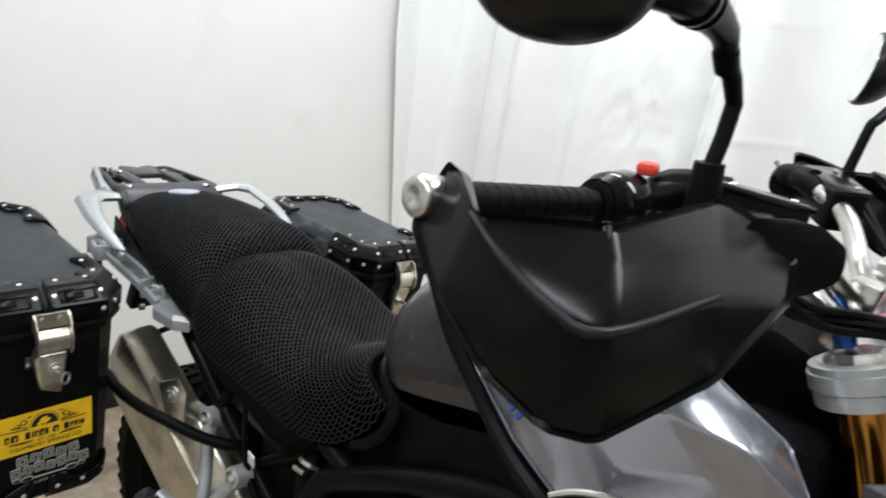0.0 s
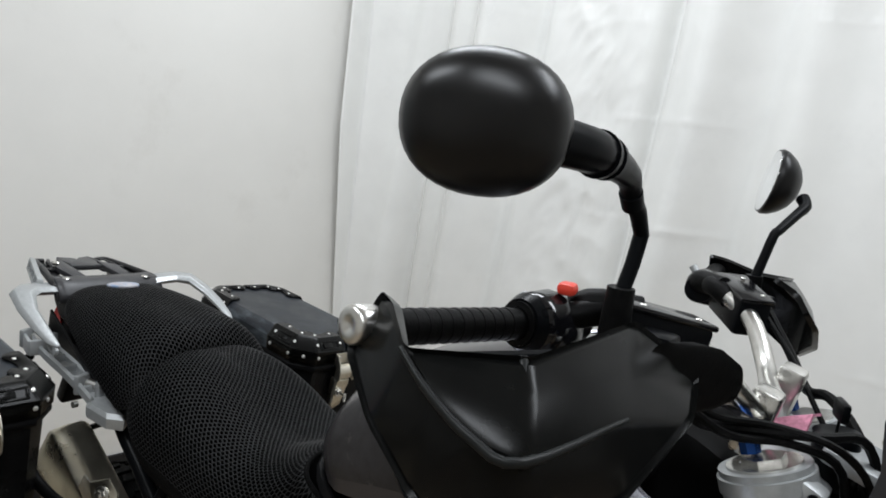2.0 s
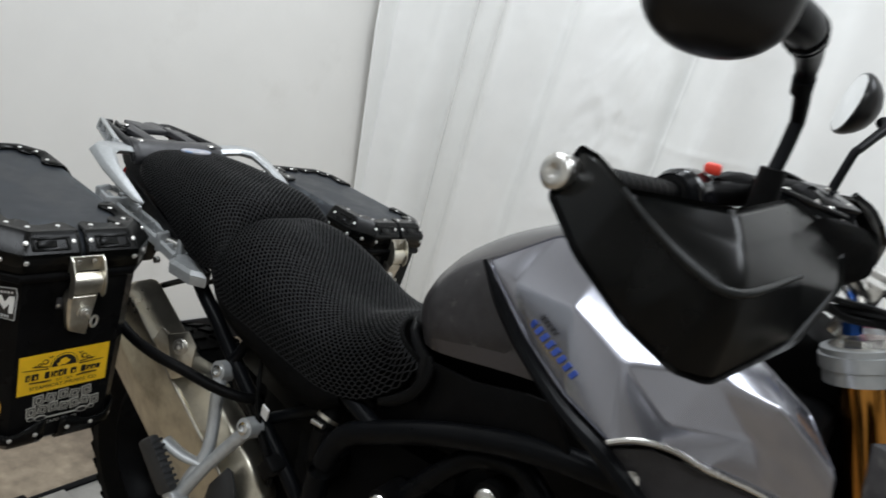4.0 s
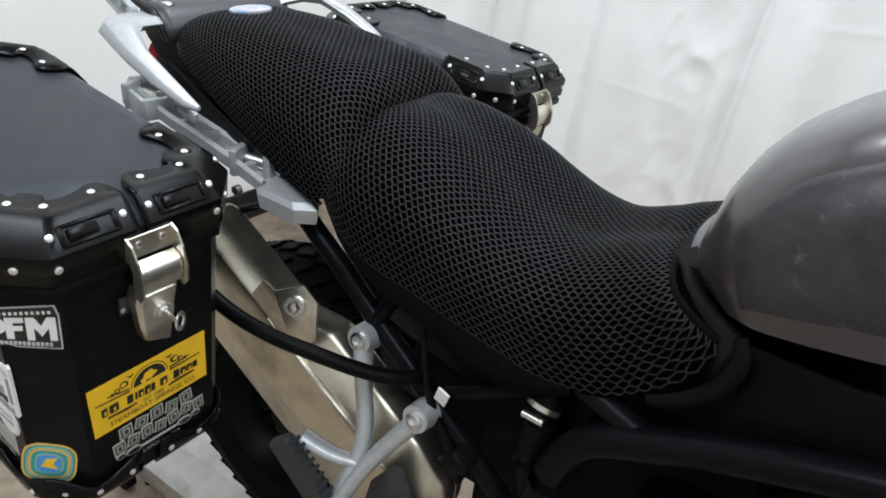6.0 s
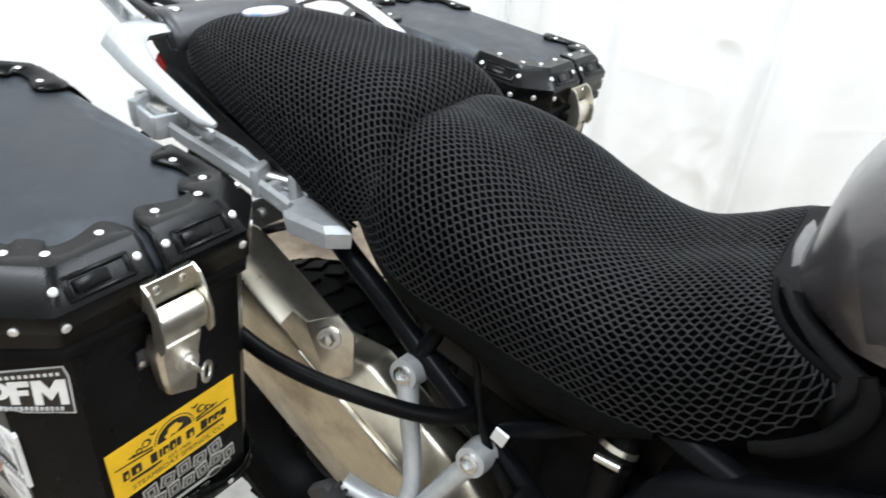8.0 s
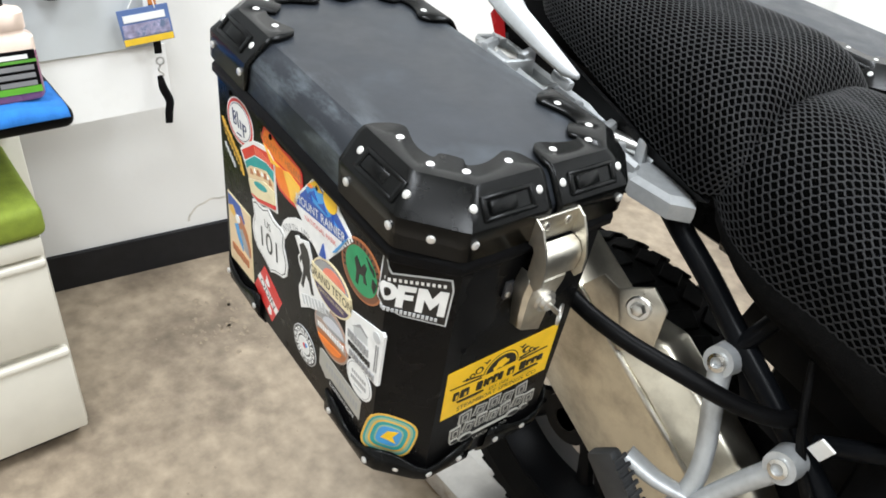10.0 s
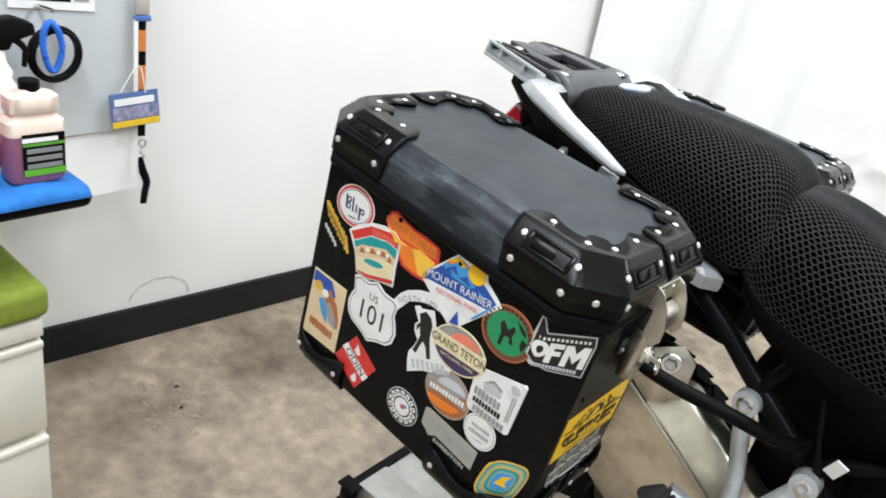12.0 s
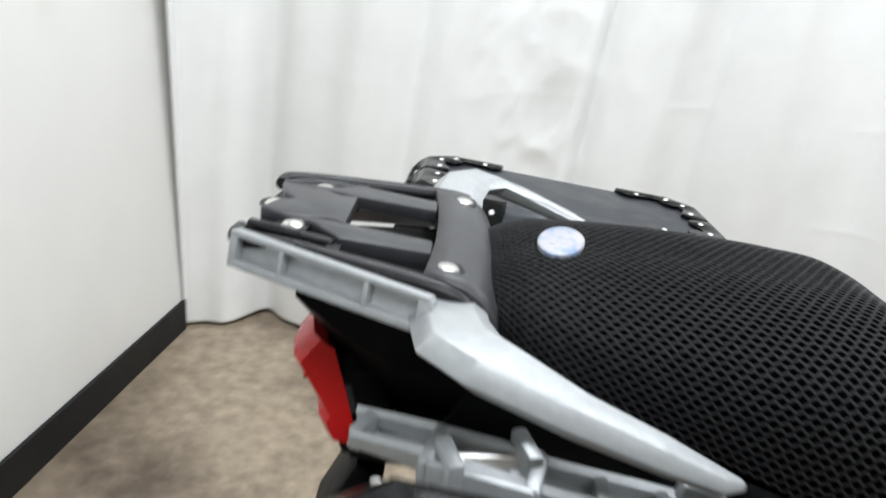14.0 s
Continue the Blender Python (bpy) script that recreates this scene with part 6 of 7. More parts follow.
# tail: cowl, lamp, rack, grab rails, pannier mounts
tail = [[Vector((x, CY + 0.008 + y * w, z0 + (z1 - z0) * h)) for y, h in ((-1, 0.5), (-0.94, 1), (0.94, 1), (1, 0.5), (0.55, 0), (-0.55, 0))] for x, w, z0, z1 in ((-0.22, 0.10, 0.905, 0.955), (-0.36, 0.095, 0.91, 0.985), (-0.47, 0.088, 0.912, 1.008), (-0.53, 0.080, 0.920, 1.016), (-0.575, 0.068, 0.955, 1.018), (-0.608, 0.056, 0.990, 1.018))]
bm = loft(tail)
bpart("tail_cowl", bm, M_BLACK, "black plastic tail cowl", True, 30)
lamp = [(-0.609, 0.948), (-0.594, 0.970), (-0.583, 0.962), (-0.573, 0.927), (-0.564, 0.891), (-0.566, 0.877), (-0.581, 0.880), (-0.588, 0.896), (-0.584, 0.902)]
bm = loft([[Vector((x - dx, y, z)) for x, z in lamp] for y, dx in ((-0.028, -0.006), (-0.018, 0.001), (0.005, 0.006), (0.035, 0.006), (0.058, 0.001), (0.068, -0.006))])
red = bpart("tail_lamp", bm, M_RED, "red slanted tail lamp lens", True, 30)
part("lens_rib", box((0.003, 0.080, 0.004), pose(-0.6005, 0.02, 0.931, 0, -30, 0), 0.001), M_RED, red, "", True, 30)
bpart("lamp_side_piece", box((0.012, 0.006, 0.026), pose(-0.566, -0.024, 0.918, 0, -14, 0), 0.002), M_HEEL, "small grey lamp side piece")
bpart("lamp_housing", box((0.05, 0.09, 0.08), pose(-0.555, CY, 0.905, 0, -14, 0), 0.008), M_BLACK, "black tail lamp housing")
bpart("plate_bracket", box((0.03, 0.08, 0.10), pose(-0.565, CY, 0.80, 0, 25, 0), 0.008), M_BLACK, "black number plate bracket")


def rack():
    """The carrier: a slotted cast plate with grooves, a window, side rails and screws, sloping with the machine."""
    turn = Matrix(((1, 0, 0, 0), (0, 1, 0, 0.028), (-0.096, -0.043, 1, 0.9963), (0, 0, 0, 1)))

    def slab(poly, top, th, b=0.0022):
        bm = prism(poly, th, Matrix.Translation((0, 0, top - th)), None, b)
        bmesh.ops.transform(bm, matrix=turn, verts=bm.verts)
        return bm

    def bar(pts, r, flat=1.0):
        return tube([turn @ Vector(p) for p in pts], r, 10, 4, None, flat)

    # front deck rolls over to the seat; rear deck carries the grooves
    rows = [[turn @ Vector((x + 0.006 * (1 - (e * 1.0) ** 2), e * w, z)) for e in np.linspace(-1, 1, 15)] for x, w, z in ((-0.516, 0.104, 0), (-0.500, 0.108, 0.0005), (-0.488, 0.110, -0.001), (-0.478, 0.112, -0.007), (-0.470, 0.113, -0.018), (-0.466, 0.112, -0.034))]
    bm = loft(rows, cap=False, closed=False)
    ob = bpart("rack_plate", bm, M_RACK, "black slotted cast luggage rack plate", True, 40)
    mod = ob.modifiers.new("thickness", "SOLIDIFY")
    mod.thickness, mod.offset = 0.009, 0.0
    part("rear_deck", slab([(-0.640, -0.036), (-0.632, -0.008), (-0.622, 0.0), (-0.632, 0.008), (-0.640, 0.036), (-0.604, 0.036), (-0.590, 0.030), (-0.577, 0.034), (-0.577, -0.034), (-0.590, -0.030), (-0.604, -0.036)], 0.0045, 0.012), M_RACK, ob, "", True, 30)
    for e in (-1, 1):
        part("slot_bar", slab([(-0.640, e * 0.036), (-0.606, e * 0.036), (-0.577, e * 0.0345), (-0.512, e * 0.037), (-0.512, e * 0.064), (-0.577, e * 0.068), (-0.600, e * 0.046), (-0.622, e * 0.042)][:: e], 0.0045, 0.012), M_RACK, ob, "", True, 30)
        # near-black floor puts the recess's shade into its colour
        part("groove", slab([(-0.645, e * 0.030), (-0.580, e * 0.040), (-0.574, e * 0.070), (-0.512, e * 0.066), (-0.512, e * 0.098), (-0.640, e * 0.082)][:: e], -0.008, 0.006, 0.001), M_RACKRAIL, ob, "recessed groove with its shade in the colour", True, 30)
        part("cross_lip", slab([(-0.584, e * 0.048), (-0.574, e * 0.048), (-0.574, e * 0.086), (-0.584, e * 0.084)][:: e], 0.0, 0.010, 0.001), M_RACKRAIL, ob, "", True, 30)
        part("side_rail", bar([(-0.646, e * 0.060, -0.006), (-0.642, e * 0.078, -0.006), (-0.60, e * 0.087, -0.004), (-0.53, e * 0.103, -0.003), (-0.498, e * 0.111, -0.004), (-0.480, e * 0.113, -0.014), (-0.470, e * 0.113, -0.032)], [0.0055, 0.0065, 0.0072, 0.0075, 0.007, 0.0055, 0.004]), M_RACKRAIL, ob, "rounded black side rail", True, 40)
        part("inner_rib", bar([(-0.642, e * 0.052, -0.004), (-0.62, e * 0.062, -0.002), (-0.58, e * 0.070, -0.001)], [0.004, 0.005, 0.004]), M_RACKRAIL, ob, "", True, 40)
    for x, v, z in ((-0.5005, -0.0846, 0.001), (-0.4901, 0.0824, 0.001), (-0.6127, -0.0481, -0.002), (-0.6349, -0.0075, -0.003), (-0.6076, 0.0504, -0.002)):
        at = turn @ Vector((x, v, z))
        part("screw_seat", ring_mesh(at, (0, 0, 1), [(0.0065, 0.0), (0.0115, 0.0), (0.0125, 0.0018), (0.0115, 0.003), (0.0065, 0.002)], 20), M_RACKRAIL, ob, "", True, 40)
        part("rack_screw", dome(at, (0, 0, 1), 0.0085, 0.0050, 16), M_ALU, ob, "", True, 40)


rack()
for sgn in (1, -1):
    def q(p):
        return Vector((p[0], p[1] if sgn == 1 else 2 * 0.028 - p[1], p[2] if sgn == 1 else p[2] - 0.012 * 2 * (0.028 - p[1])))
    # grab rail: from the rack's side out round the corner and forward to a thin tip
    rings = []
    for (ox, oy), (ix, iy), z, h in (((-0.521, -0.042), (-0.473, -0.042), 1.033, 1), ((-0.523, -0.100), (-0.470, -0.096), 1.038, 1), ((-0.515, -0.145), (-0.464, -0.120), 1.041, 1), ((-0.487, -0.171), (-0.447, -0.138), 1.040, 1.1), ((-0.430, -0.180), (-0.411, -0.150), 1.023, 1.05), ((-0.375, -0.179), (-0.363, -0.153), 1.003, 0.9), ((-0.332, -0.172), (-0.328, -0.153), 0.985, 0.66), ((-0.315, -0.162), (-0.316, -0.155), 0.980, 0.32)):
        o, i = Vector((ox, oy, z)), Vector((ix, iy, z))
        rings.append([q(o.lerp(i, f) + Vector((0, 0, dz * h))) for f, dz in ((0, -0.004), (0.20, 0.007), (0.78, 0.006), (1, -0.002), (0.8, -0.011), (0.2, -0.013))])
    bm = loft(rings)
    bmesh.ops.bevel(bm, geom=bm.edges[:], offset=0.0016, segments=2, affect="EDGES", profile=0.5)
    rail = bpart("grab_rail", bm, M_CAST, "cast silver pillion grab rail", True, 24)
    part("rail_lug", box((0.030, 0.010, 0.012), Matrix.Translation(q((-0.338, -0.158, 0.968))) @ Matrix.Rotation(radians(14), 4, "Y"), 0.003), M_CAST, rail, "", True, 30)
    # side web under the rack: a channel with ribs
    drop = 0.0 if sgn == 1 else 0.026
    a, b = q((-0.644, -0.058, 1.055 - drop)), q((-0.508, -0.105, 1.043 - drop))
    d = (b - a).normalized()
    m = Matrix.Translation(a) @ Matrix((d, Vector((0, 0, 1)), d.cross(Vector((0, 0, 1))))).transposed().to_4x4() @ Matrix.Rotation(radians(-14 * sgn), 4, "X")
    L_ = (b - a).length
    web = part("rail_web", box((L_, 0.020, 0.004), m @ Matrix.Translation((L_ / 2, -0.003, -0.005 * sgn)), 0.001), M_CAST, rail, "cast silver channel beside the rack", True, 30)
    for x, y, w, h in ((L_ / 2, 0.0075, L_, 0.0045), (L_ / 2, -0.0125, L_, 0.006), (0.003, -0.003, 0.006, 0.018), (L_ * 0.27, -0.003, 0.004, 0.018), (L_ * 0.70, -0.003, 0.004, 0.018), (L_ - 0.003, -0.003, 0.010, 0.022)):
        part("web_rib", box((w, h, 0.011), m @ Matrix.Translation((x, y, 0)), 0.0012), M_CAST, rail, "", True, 30)
    # cast pannier mount bar between seat and box
    pts = [(-0.552, -0.080, 0.932), (-0.49, -0.108, 0.941), (-0.42, -0.123, 0.934), (-0.35, -0.1235, 0.9225), (-0.28, -0.125, 0.910), (-0.225, -0.130, 0.901)]
    bm = tube([q((p[0], p[1], p[2] - 0.007)) for p in pts], [0.011, 0.015, 0.016, 0.0165, 0.017, 0.017], 8, 5, None, 0.35, (0, 0, 1), 0.7)
    mount = bpart("pannier_mount", bm, M_CAST, "cast silver open-channel pannier mount bar", True, 35)
    for e in (-1, 1):
        part("channel_wall", tube([q((p[0], p[1] + e * 0.0145, p[2] + 0.002)) for p in pts], [0.008, 0.010, 0.0105, 0.0105, 0.0105, 0.010], 6, 5, None, 0.42, (0, 1, 0), 0.8), M_CAST, mount, "", True, 30)
    for i, f in ((0, 0.1), (0, 0.9), (1, 0.7), (2, 0.5), (3, 0.1), (3, 0.7), (4, 0.3)):
        c = q(pts[i]).lerp(q(pts[i + 1]), f)
        d = (q(pts[i + 1]) - q(pts[i])).normalized()
        part("channel_rib", box((0.010, 0.028, 0.018), Matrix.Translation(c + Vector((0, 0, 0.001))) @ Matrix.Rotation(math.atan2(d.y, d.x), 4, "Z"), 0.002), M_CAST, mount, "", True, 30)
    for c, w in (((-0.462, -0.124, 0.939), 0.05), ((-0.262, -0.122, 0.909), 0.042)):
        c = q(c)
        for e in (-1, 1):
            part("lug", box((0.012, 0.034, 0.036), Matrix.Translation(c + Vector((e * w / 2, e * 0.008 * sgn, 0.006))) @ Matrix.Rotation(radians(18 * sgn), 4, "Z"), 0.004), M_CAST, mount, "", True, 30)
        if w == 0.05:
            turn = Matrix.Translation(c + Vector((-0.002, -0.002 * sgn, 0.002))) @ Matrix.Rotation(radians(-15 * sgn), 4, "Z")
            for dx, dy, sx, sy in ((-0.034, 0, 0.010, 0.046), (0.034, 0, 0.010, 0.040), (0, -0.019, 0.072, 0.008), (0, 0.019, 0.072, 0.008)):
                part("bracket_wall", box((sx, sy, 0.030), turn @ Matrix.Translation((dx, dy, 0)), 0.003), M_CAST, mount, "", True, 30)
        part("pivot_pin", cyl(c + Vector((-w / 2, 0, 0.006)), c + Vector((w / 2, 0.01 * sgn, 0.004)), 0.009), M_ALU, mount, "", True, 40)
    low = [(-0.2403, -0.1419), (-0.2367, -0.1148), (-0.1752, -0.0987), (-0.1554, -0.1237), (-0.1737, -0.1454), (-0.2221, -0.1557)]
    mid = Vector((-0.200, -0.130, 0))
    rings = []
    for k, up in ((0.96, -0.022), (1.0, -0.014), (1.0, -0.003), (0.80, 0.004), (0.50, 0.0045)):
        ring = []
        for x, y in low:
            p = mid + (Vector((x, y, 0)) - mid) * k
            ring.append(q((p.x, p.y, 0.897 - 0.17 * (p.x + 0.2) + up)))
        rings.append(ring)
    block = part("end_block", loft(rings), M_CAST, mount, "faceted cast end block", True, 25)
    part("end_screw", cyl(q((-0.262, -0.150, 0.888)), q((-0.262, -0.158, 0.888)), 0.006, segs=12), M_ALU, block, "", True, 30)
    bpart("tail_panel", shell([q(p) for p in ((-0.47, -0.100, 1.000), (-0.30, -0.128, 0.955), (-0.14, -0.135, 0.905), (-0.17, -0.115, 0.888), (-0.32, -0.105, 0.915), (-0.50, -0.09, 0.935))], [(0, 1, 4, 5), (1, 2, 3, 4)], 0.004), M_BLACK, "matt black tail side panel", True, 30)



def widen_front():
    """The steering and fairing stand a little higher and wider than the frame they are laid out on."""
    bpy.context.view_layer.update()
    for ob in bike.children_recursive:
        if ob.type != "MESH":
            continue
        n = len(ob.data.vertices)
        co = np.empty(n * 3)
        ob.data.vertices.foreach_get("co", co)
        mw = np.array(ob.matrix_world)
        p = co.reshape(-1, 3) @ mw[:3, :3].T + mw[:3, 3]
        u = np.clip((p[:, 0] - 0.25) / 0.35, 0, 1)
        w = u * u * (3 - 2 * u) * np.clip((p[:, 2] - 0.7) / 0.1, 0, 1)
        if w.max() <= 0:
            continue
        p[:, 0] += w * np.interp(p[:, 1], [-0.42, -0.05, 0.26, 0.5], [0.004, 0.003, -0.008, -0.02])
        p[:, 2] += w * np.interp(p[:, 1], [-0.42, -0.05, 0.5], [0.021, 0.016, 0.012])
        p[:, 1] += w * np.interp(p[:, 1], [-0.42, -0.28, -0.05, 0.26, 0.5], [0.008, 0.012, 0.026, 0.066, 0.10])
        mi = np.linalg.inv(mw)
        ob.data.vertices.foreach_set("co", (p @ mi[:3, :3].T + mi[:3, 3]).ravel())
        ob.data.update()


widen_front()

# model lettering, as bars laid on the fairing
M_BLUEBAR = paint("blue_lettering", (0.03, 0.07, 0.34))
M_DARKBAR = paint("dark_lettering", (0.03, 0.03, 0.035))
bpy.context.view_layer.update()
tree = BVHTree.FromObject(fair, bpy.context.evaluated_depsgraph_get())


def letter_row(a, b, n, wide, high, material):
    a, b = Vector(a), Vector(b)
    d = (b - a).normalized()
    for k in range(n):
        p = a.lerp(b, (k + 0.5) / n)
        hit = tree.ray_cast(p + Vector((0.06, -0.19, 0.09)), Vector((-0.06, 0.19, -0.09)).normalized())
        at, nn = (hit[0], hit[1]) if hit[0] else (p, Vector((0, -1, 0.4)))
        if nn.y > 0:
            nn = -nn
        nn = nn.normalized()
        dd = (d - nn * d.dot(nn)).normalized()
        m = Matrix((dd, nn.cross(dd), nn)).transposed().to_4x4()
        m.translation = at + nn * 0.0006
        slant = Matrix(((1, 0.25, 0, 0), (0, 1, 0, 0), (0, 0, 1, 0), (0, 0, 0, 1)))
        part("letter_bar", box((wide, high, 0.0024), m @ slant), material, fair, "", False)


letter_row((0.503, -0.190, 1.094), (0.588, -0.217, 1.062), 8, 0.0070, 0.0110, M_BLUEBAR)
letter_row((0.514, -0.188, 1.104), (0.544, -0.198, 1.093), 5, 0.0042, 0.0070, M_DARKBAR)


def opp(p):
    """The other end of the handlebar, which hangs lower as the machine leans."""
    return (p[0] - 0.018, 0.128 - p[1], p[2] - 0.100 * (0.07 - p[1]))


bar_r = [(0.806, 0.030, 1.212), (0.800, -0.030, 1.216), (0.755, -0.085, 1.272), (0.690, -0.125, 1.300), (0.635, -0.180, 1.285), (0.612, -0.255, 1.286), (0.588, -0.385, 1.294)]
bar_l = [(0.788, 0.098, 1.206), (0.770, 0.155, 1.212), (0.730, 0.207, 1.256), (0.664, 0.246, 1.281), (0.634, 0.310, 1.272), (0.614, 0.392, 1.262), (0.594, 0.528, 1.256)]
bpart("handlebar", tube(bar_r[::-1] + bar_l, 0.0115, 14), M_ALU, "silver tapered alloy handlebar")

for e in (1, -1):
    sleeve = [(0.632, -0.190, 1.286), (0.645, -0.168, 1.288), (0.690, -0.125, 1.300), (0.722, -0.105, 1.288)]
    if e == -1:
        sleeve = [(0.694, 0.228, 1.271), (0.664, 0.246, 1.281), (0.634, 0.310, 1.272), (0.622, 0.365, 1.265)]
    bpart("bar_sleeve", tube(sleeve, 0.0138, 14), M_RUBBER, "black cable sleeve over the bar")


def controls(sgn):
    def q(p):
        return Vector(p if sgn == 1 else opp(p))

    off = Vector((0, 0, 0)) if sgn == 1 else Vector((0.020, 0.018, 0.012))
    size = 1.0 if sgn == 1 else 0.74
    g0, g1 = q((0.590, -0.375, 1.294)) + off, q((0.622, -0.207, 1.281)) + off
    axis = (g1 - g0).normalized()
    gob = bpart("grip", tube([g0, g0.lerp(g1, 0.5), g1], [0.0150, 0.0148, 0.0146], 20, 4), M_RUBBER, "black ribbed rubber grip")
    for k in range(12):
        p = g0.lerp(g1, 0.06 + 0.075 * k)
        part("rib", ring_mesh(p, axis, [(0.0142, -0.0040), (0.0154, -0.0030), (0.0154, 0.0030), (0.0142, 0.0040)], 20), M_RUBBER, gob, "", True)
    part("grip_flange", ring_mesh(g1, axis, [(0.0155, -0.004), (0.021, -0.003), (0.021, 0.003), (0.0155, 0.004)], 24), M_RUBBER, gob, "", True)
    be = q((0.586, -0.393, 1.298)) + off
    bpart("bar_end", loft([[be + axis * o + r * (frame_along(axis)[0] * math.cos(t) + frame_along(axis)[1] * math.sin(t)) for t in (2 * math.pi * k / 28 for k in range(28))] for r, o in ((0.0155, 0.016), (0.0160, 0.002), (0.0157, -0.004), (0.0135, -0.0065), (0.006, -0.007), (0.004, -0.005))]), M_ALU, "silver alloy bar-end weight", True, 50)
    # switch housing
    h0, h1 = g1 + axis * 0.004, g1 + axis * 0.064
    bm = tube([h0, h0 + axis * 0.010, h0.lerp(h1, 0.6), h1 - axis * 0.01, h1], [r * size for r in (0.020, 0.030, 0.033, 0.030, 0.020)], 18, 3)
    sw = bpart("switch_housing", bm, M_GLOSS, "glossy black switch housing", True, 40)
    part("switch_body", box((0.04, 0.036, 0.032), Matrix.Translation(h0.lerp(h1, 0.62) + Vector((0.014, 0, -0.010))), 0.007), M_GLOSS, sw, "", True, 30)
    part("throttle_drum", cyl(h0 - axis * 0.004, h0 + axis * 0.006, 0.0235 * size, 0.0285 * size, 24), M_SATIN, sw, "", True, 30)
    part("button", cyl(h0.lerp(h1, 0.35) + Vector((-0.014, 0, 0.016)), h0.lerp(h1, 0.35) + Vector((-0.021, 0, 0.024)), 0.006, segs=12), M_CAST, sw, "small grey push button", True, 40)
    if sgn == 1:
        part("kill_switch", box((0.018, 0.020, 0.012), Matrix.Translation(Vector((0.644, -0.162, 1.315))) @ Matrix.Rotation(radians(12), 4, "Z"), 0.0045), M_REDP, sw, "red engine stop switch", True, 40)
    # master cylinder with reservoir
    c0 = h1 + axis * 0.016
    turn = Matrix.Translation(q((0.722, -0.118, 1.288))) @ Matrix.Rotation(radians(-40 * sgn), 4, "Z") @ Matrix.Rotation(radians(-10 * sgn), 4, "X")
    bm = box((0.044, 0.092, 0.050), turn @ Matrix.Translation((0, 0, -0.008)), 0.006)
    mc = bpart("master_cylinder", bm, M_SATIN, "black brake fluid reservoir", True, 40)
    part("reservoir_lid", box((0.046, 0.095, 0.006), turn @ Matrix.Translation((0, 0, 0.018)), 0.002), M_GLOSS, mc, "", True, 30)
    for ex in (-0.036, 0.036):
        part("lid_screw", dome(turn @ Vector((0.012, ex * 0.85, 0.021)), (0, 0, 1), 0.0035, 0.002, 10), M_ALU, mc, "", True, 40)
    part("sight_glass", cyl(turn @ Vector((0.019, 0.026 * sgn, 0.002)), turn @ Vector((0.021, 0.026 * sgn, 0.002)), 0.0035, segs=16), M_AMBER, mc, "amber sight glass", True, 40)
    part("bar_clamp", tube([c0 + axis * -0.012, c0 + axis * 0.012], 0.019, 16, 1), M_SATIN, mc, "", True, 30)
    part("cable_boot", tube([h1 - axis * 0.004, q((0.660, -0.140, 1.300)), q((0.700, -0.112, 1.300))], [0.017, 0.0165, 0.015], 14, 4), M_RUBBER, mc, "", True, 40)
    part("lever_pivot", box((0.035, 0.03, 0.02), Matrix.Translation(q((0.738, -0.165, 1.288))), 0.004), M_SATIN, mc, "", True, 30)
    bpart("hand_lever", tube([q(p) for p in ((0.738, -0.165, 1.288), (0.720, -0.24, 1.285), (0.680, -0.31, 1.284), (0.650, -0.37, 1.284))], [0.009, 0.007, 0.006, 0.007], 8, 5), M_SATIN, "black lever")
    # mirror
    if sgn == 1:
        stem = [Vector(p) for p in ((0.703, -0.178, 1.322), (0.706, -0.160, 1.380), (0.707, -0.200, 1.415), (0.709, -0.218, 1.432), (0.713, -0.270, 1.444), (0.715, -0.310, 1.450), (0.705, -0.348, 1.454))]
        center, face = Vector((0.665, -0.372, 1.460)), Vector((-0.55, 0.82, 0.10)).normalized()
        sx, sz = 0.0595, 0.0505
    else:
        stem = [Vector(p) for p in ((0.687, 0.376, 1.278), (0.693, 0.387, 1.318), (0.6985, 0.396, 1.352), (0.702, 0.402, 1.3575), (0.716, 0.445, 1.386), (0.721, 0.463, 1.397), (0.712, 0.478, 1.408))]
        center, face = Vector((0.654, 0.499, 1.428)), Vector((-0.915, -0.420, 0.180)).normalized()
        sx, sz = 0.055, 0.055
    bm = tube(stem, [0.0070, 0.0072, 0.0085, 0.0110, 0.0146, 0.0168, 0.0172] if sgn == 1 else [0.0076, 0.0072, 0.0072, 0.0072, 0.0078, 0.0090, 0.0105], 14, 2, None, 1.0, (1, 0, 0))
    stem_ob = bpart("mirror_stem", bm, M_SATIN, "black mirror stem")
    part("stem_boot", cyl(stem[0] - Vector((0, 0, 0.034)), stem[0] + Vector((0, 0, 0.010)), 0.0145, 0.0125, 16), M_RUBBER, stem_ob, "", True, 40)
    if sgn == 1:
        for a, b, r in ((stem[2].lerp(stem[3], -0.5), stem[2].lerp(stem[3], 0.2), 0.0098), (stem[4].lerp(stem[5], 0.05), stem[4].lerp(stem[5], 0.22), 0.0166), (stem[4].lerp(stem[5], 0.45), stem[4].lerp(stem[5], 0.62), 0.0178)):
            part("stem_collar", cyl(a, b, r, r * 1.04, 20), M_SATIN, stem_ob, "", True, 30)
    s, u, d = frame_along(face)
    rings = []
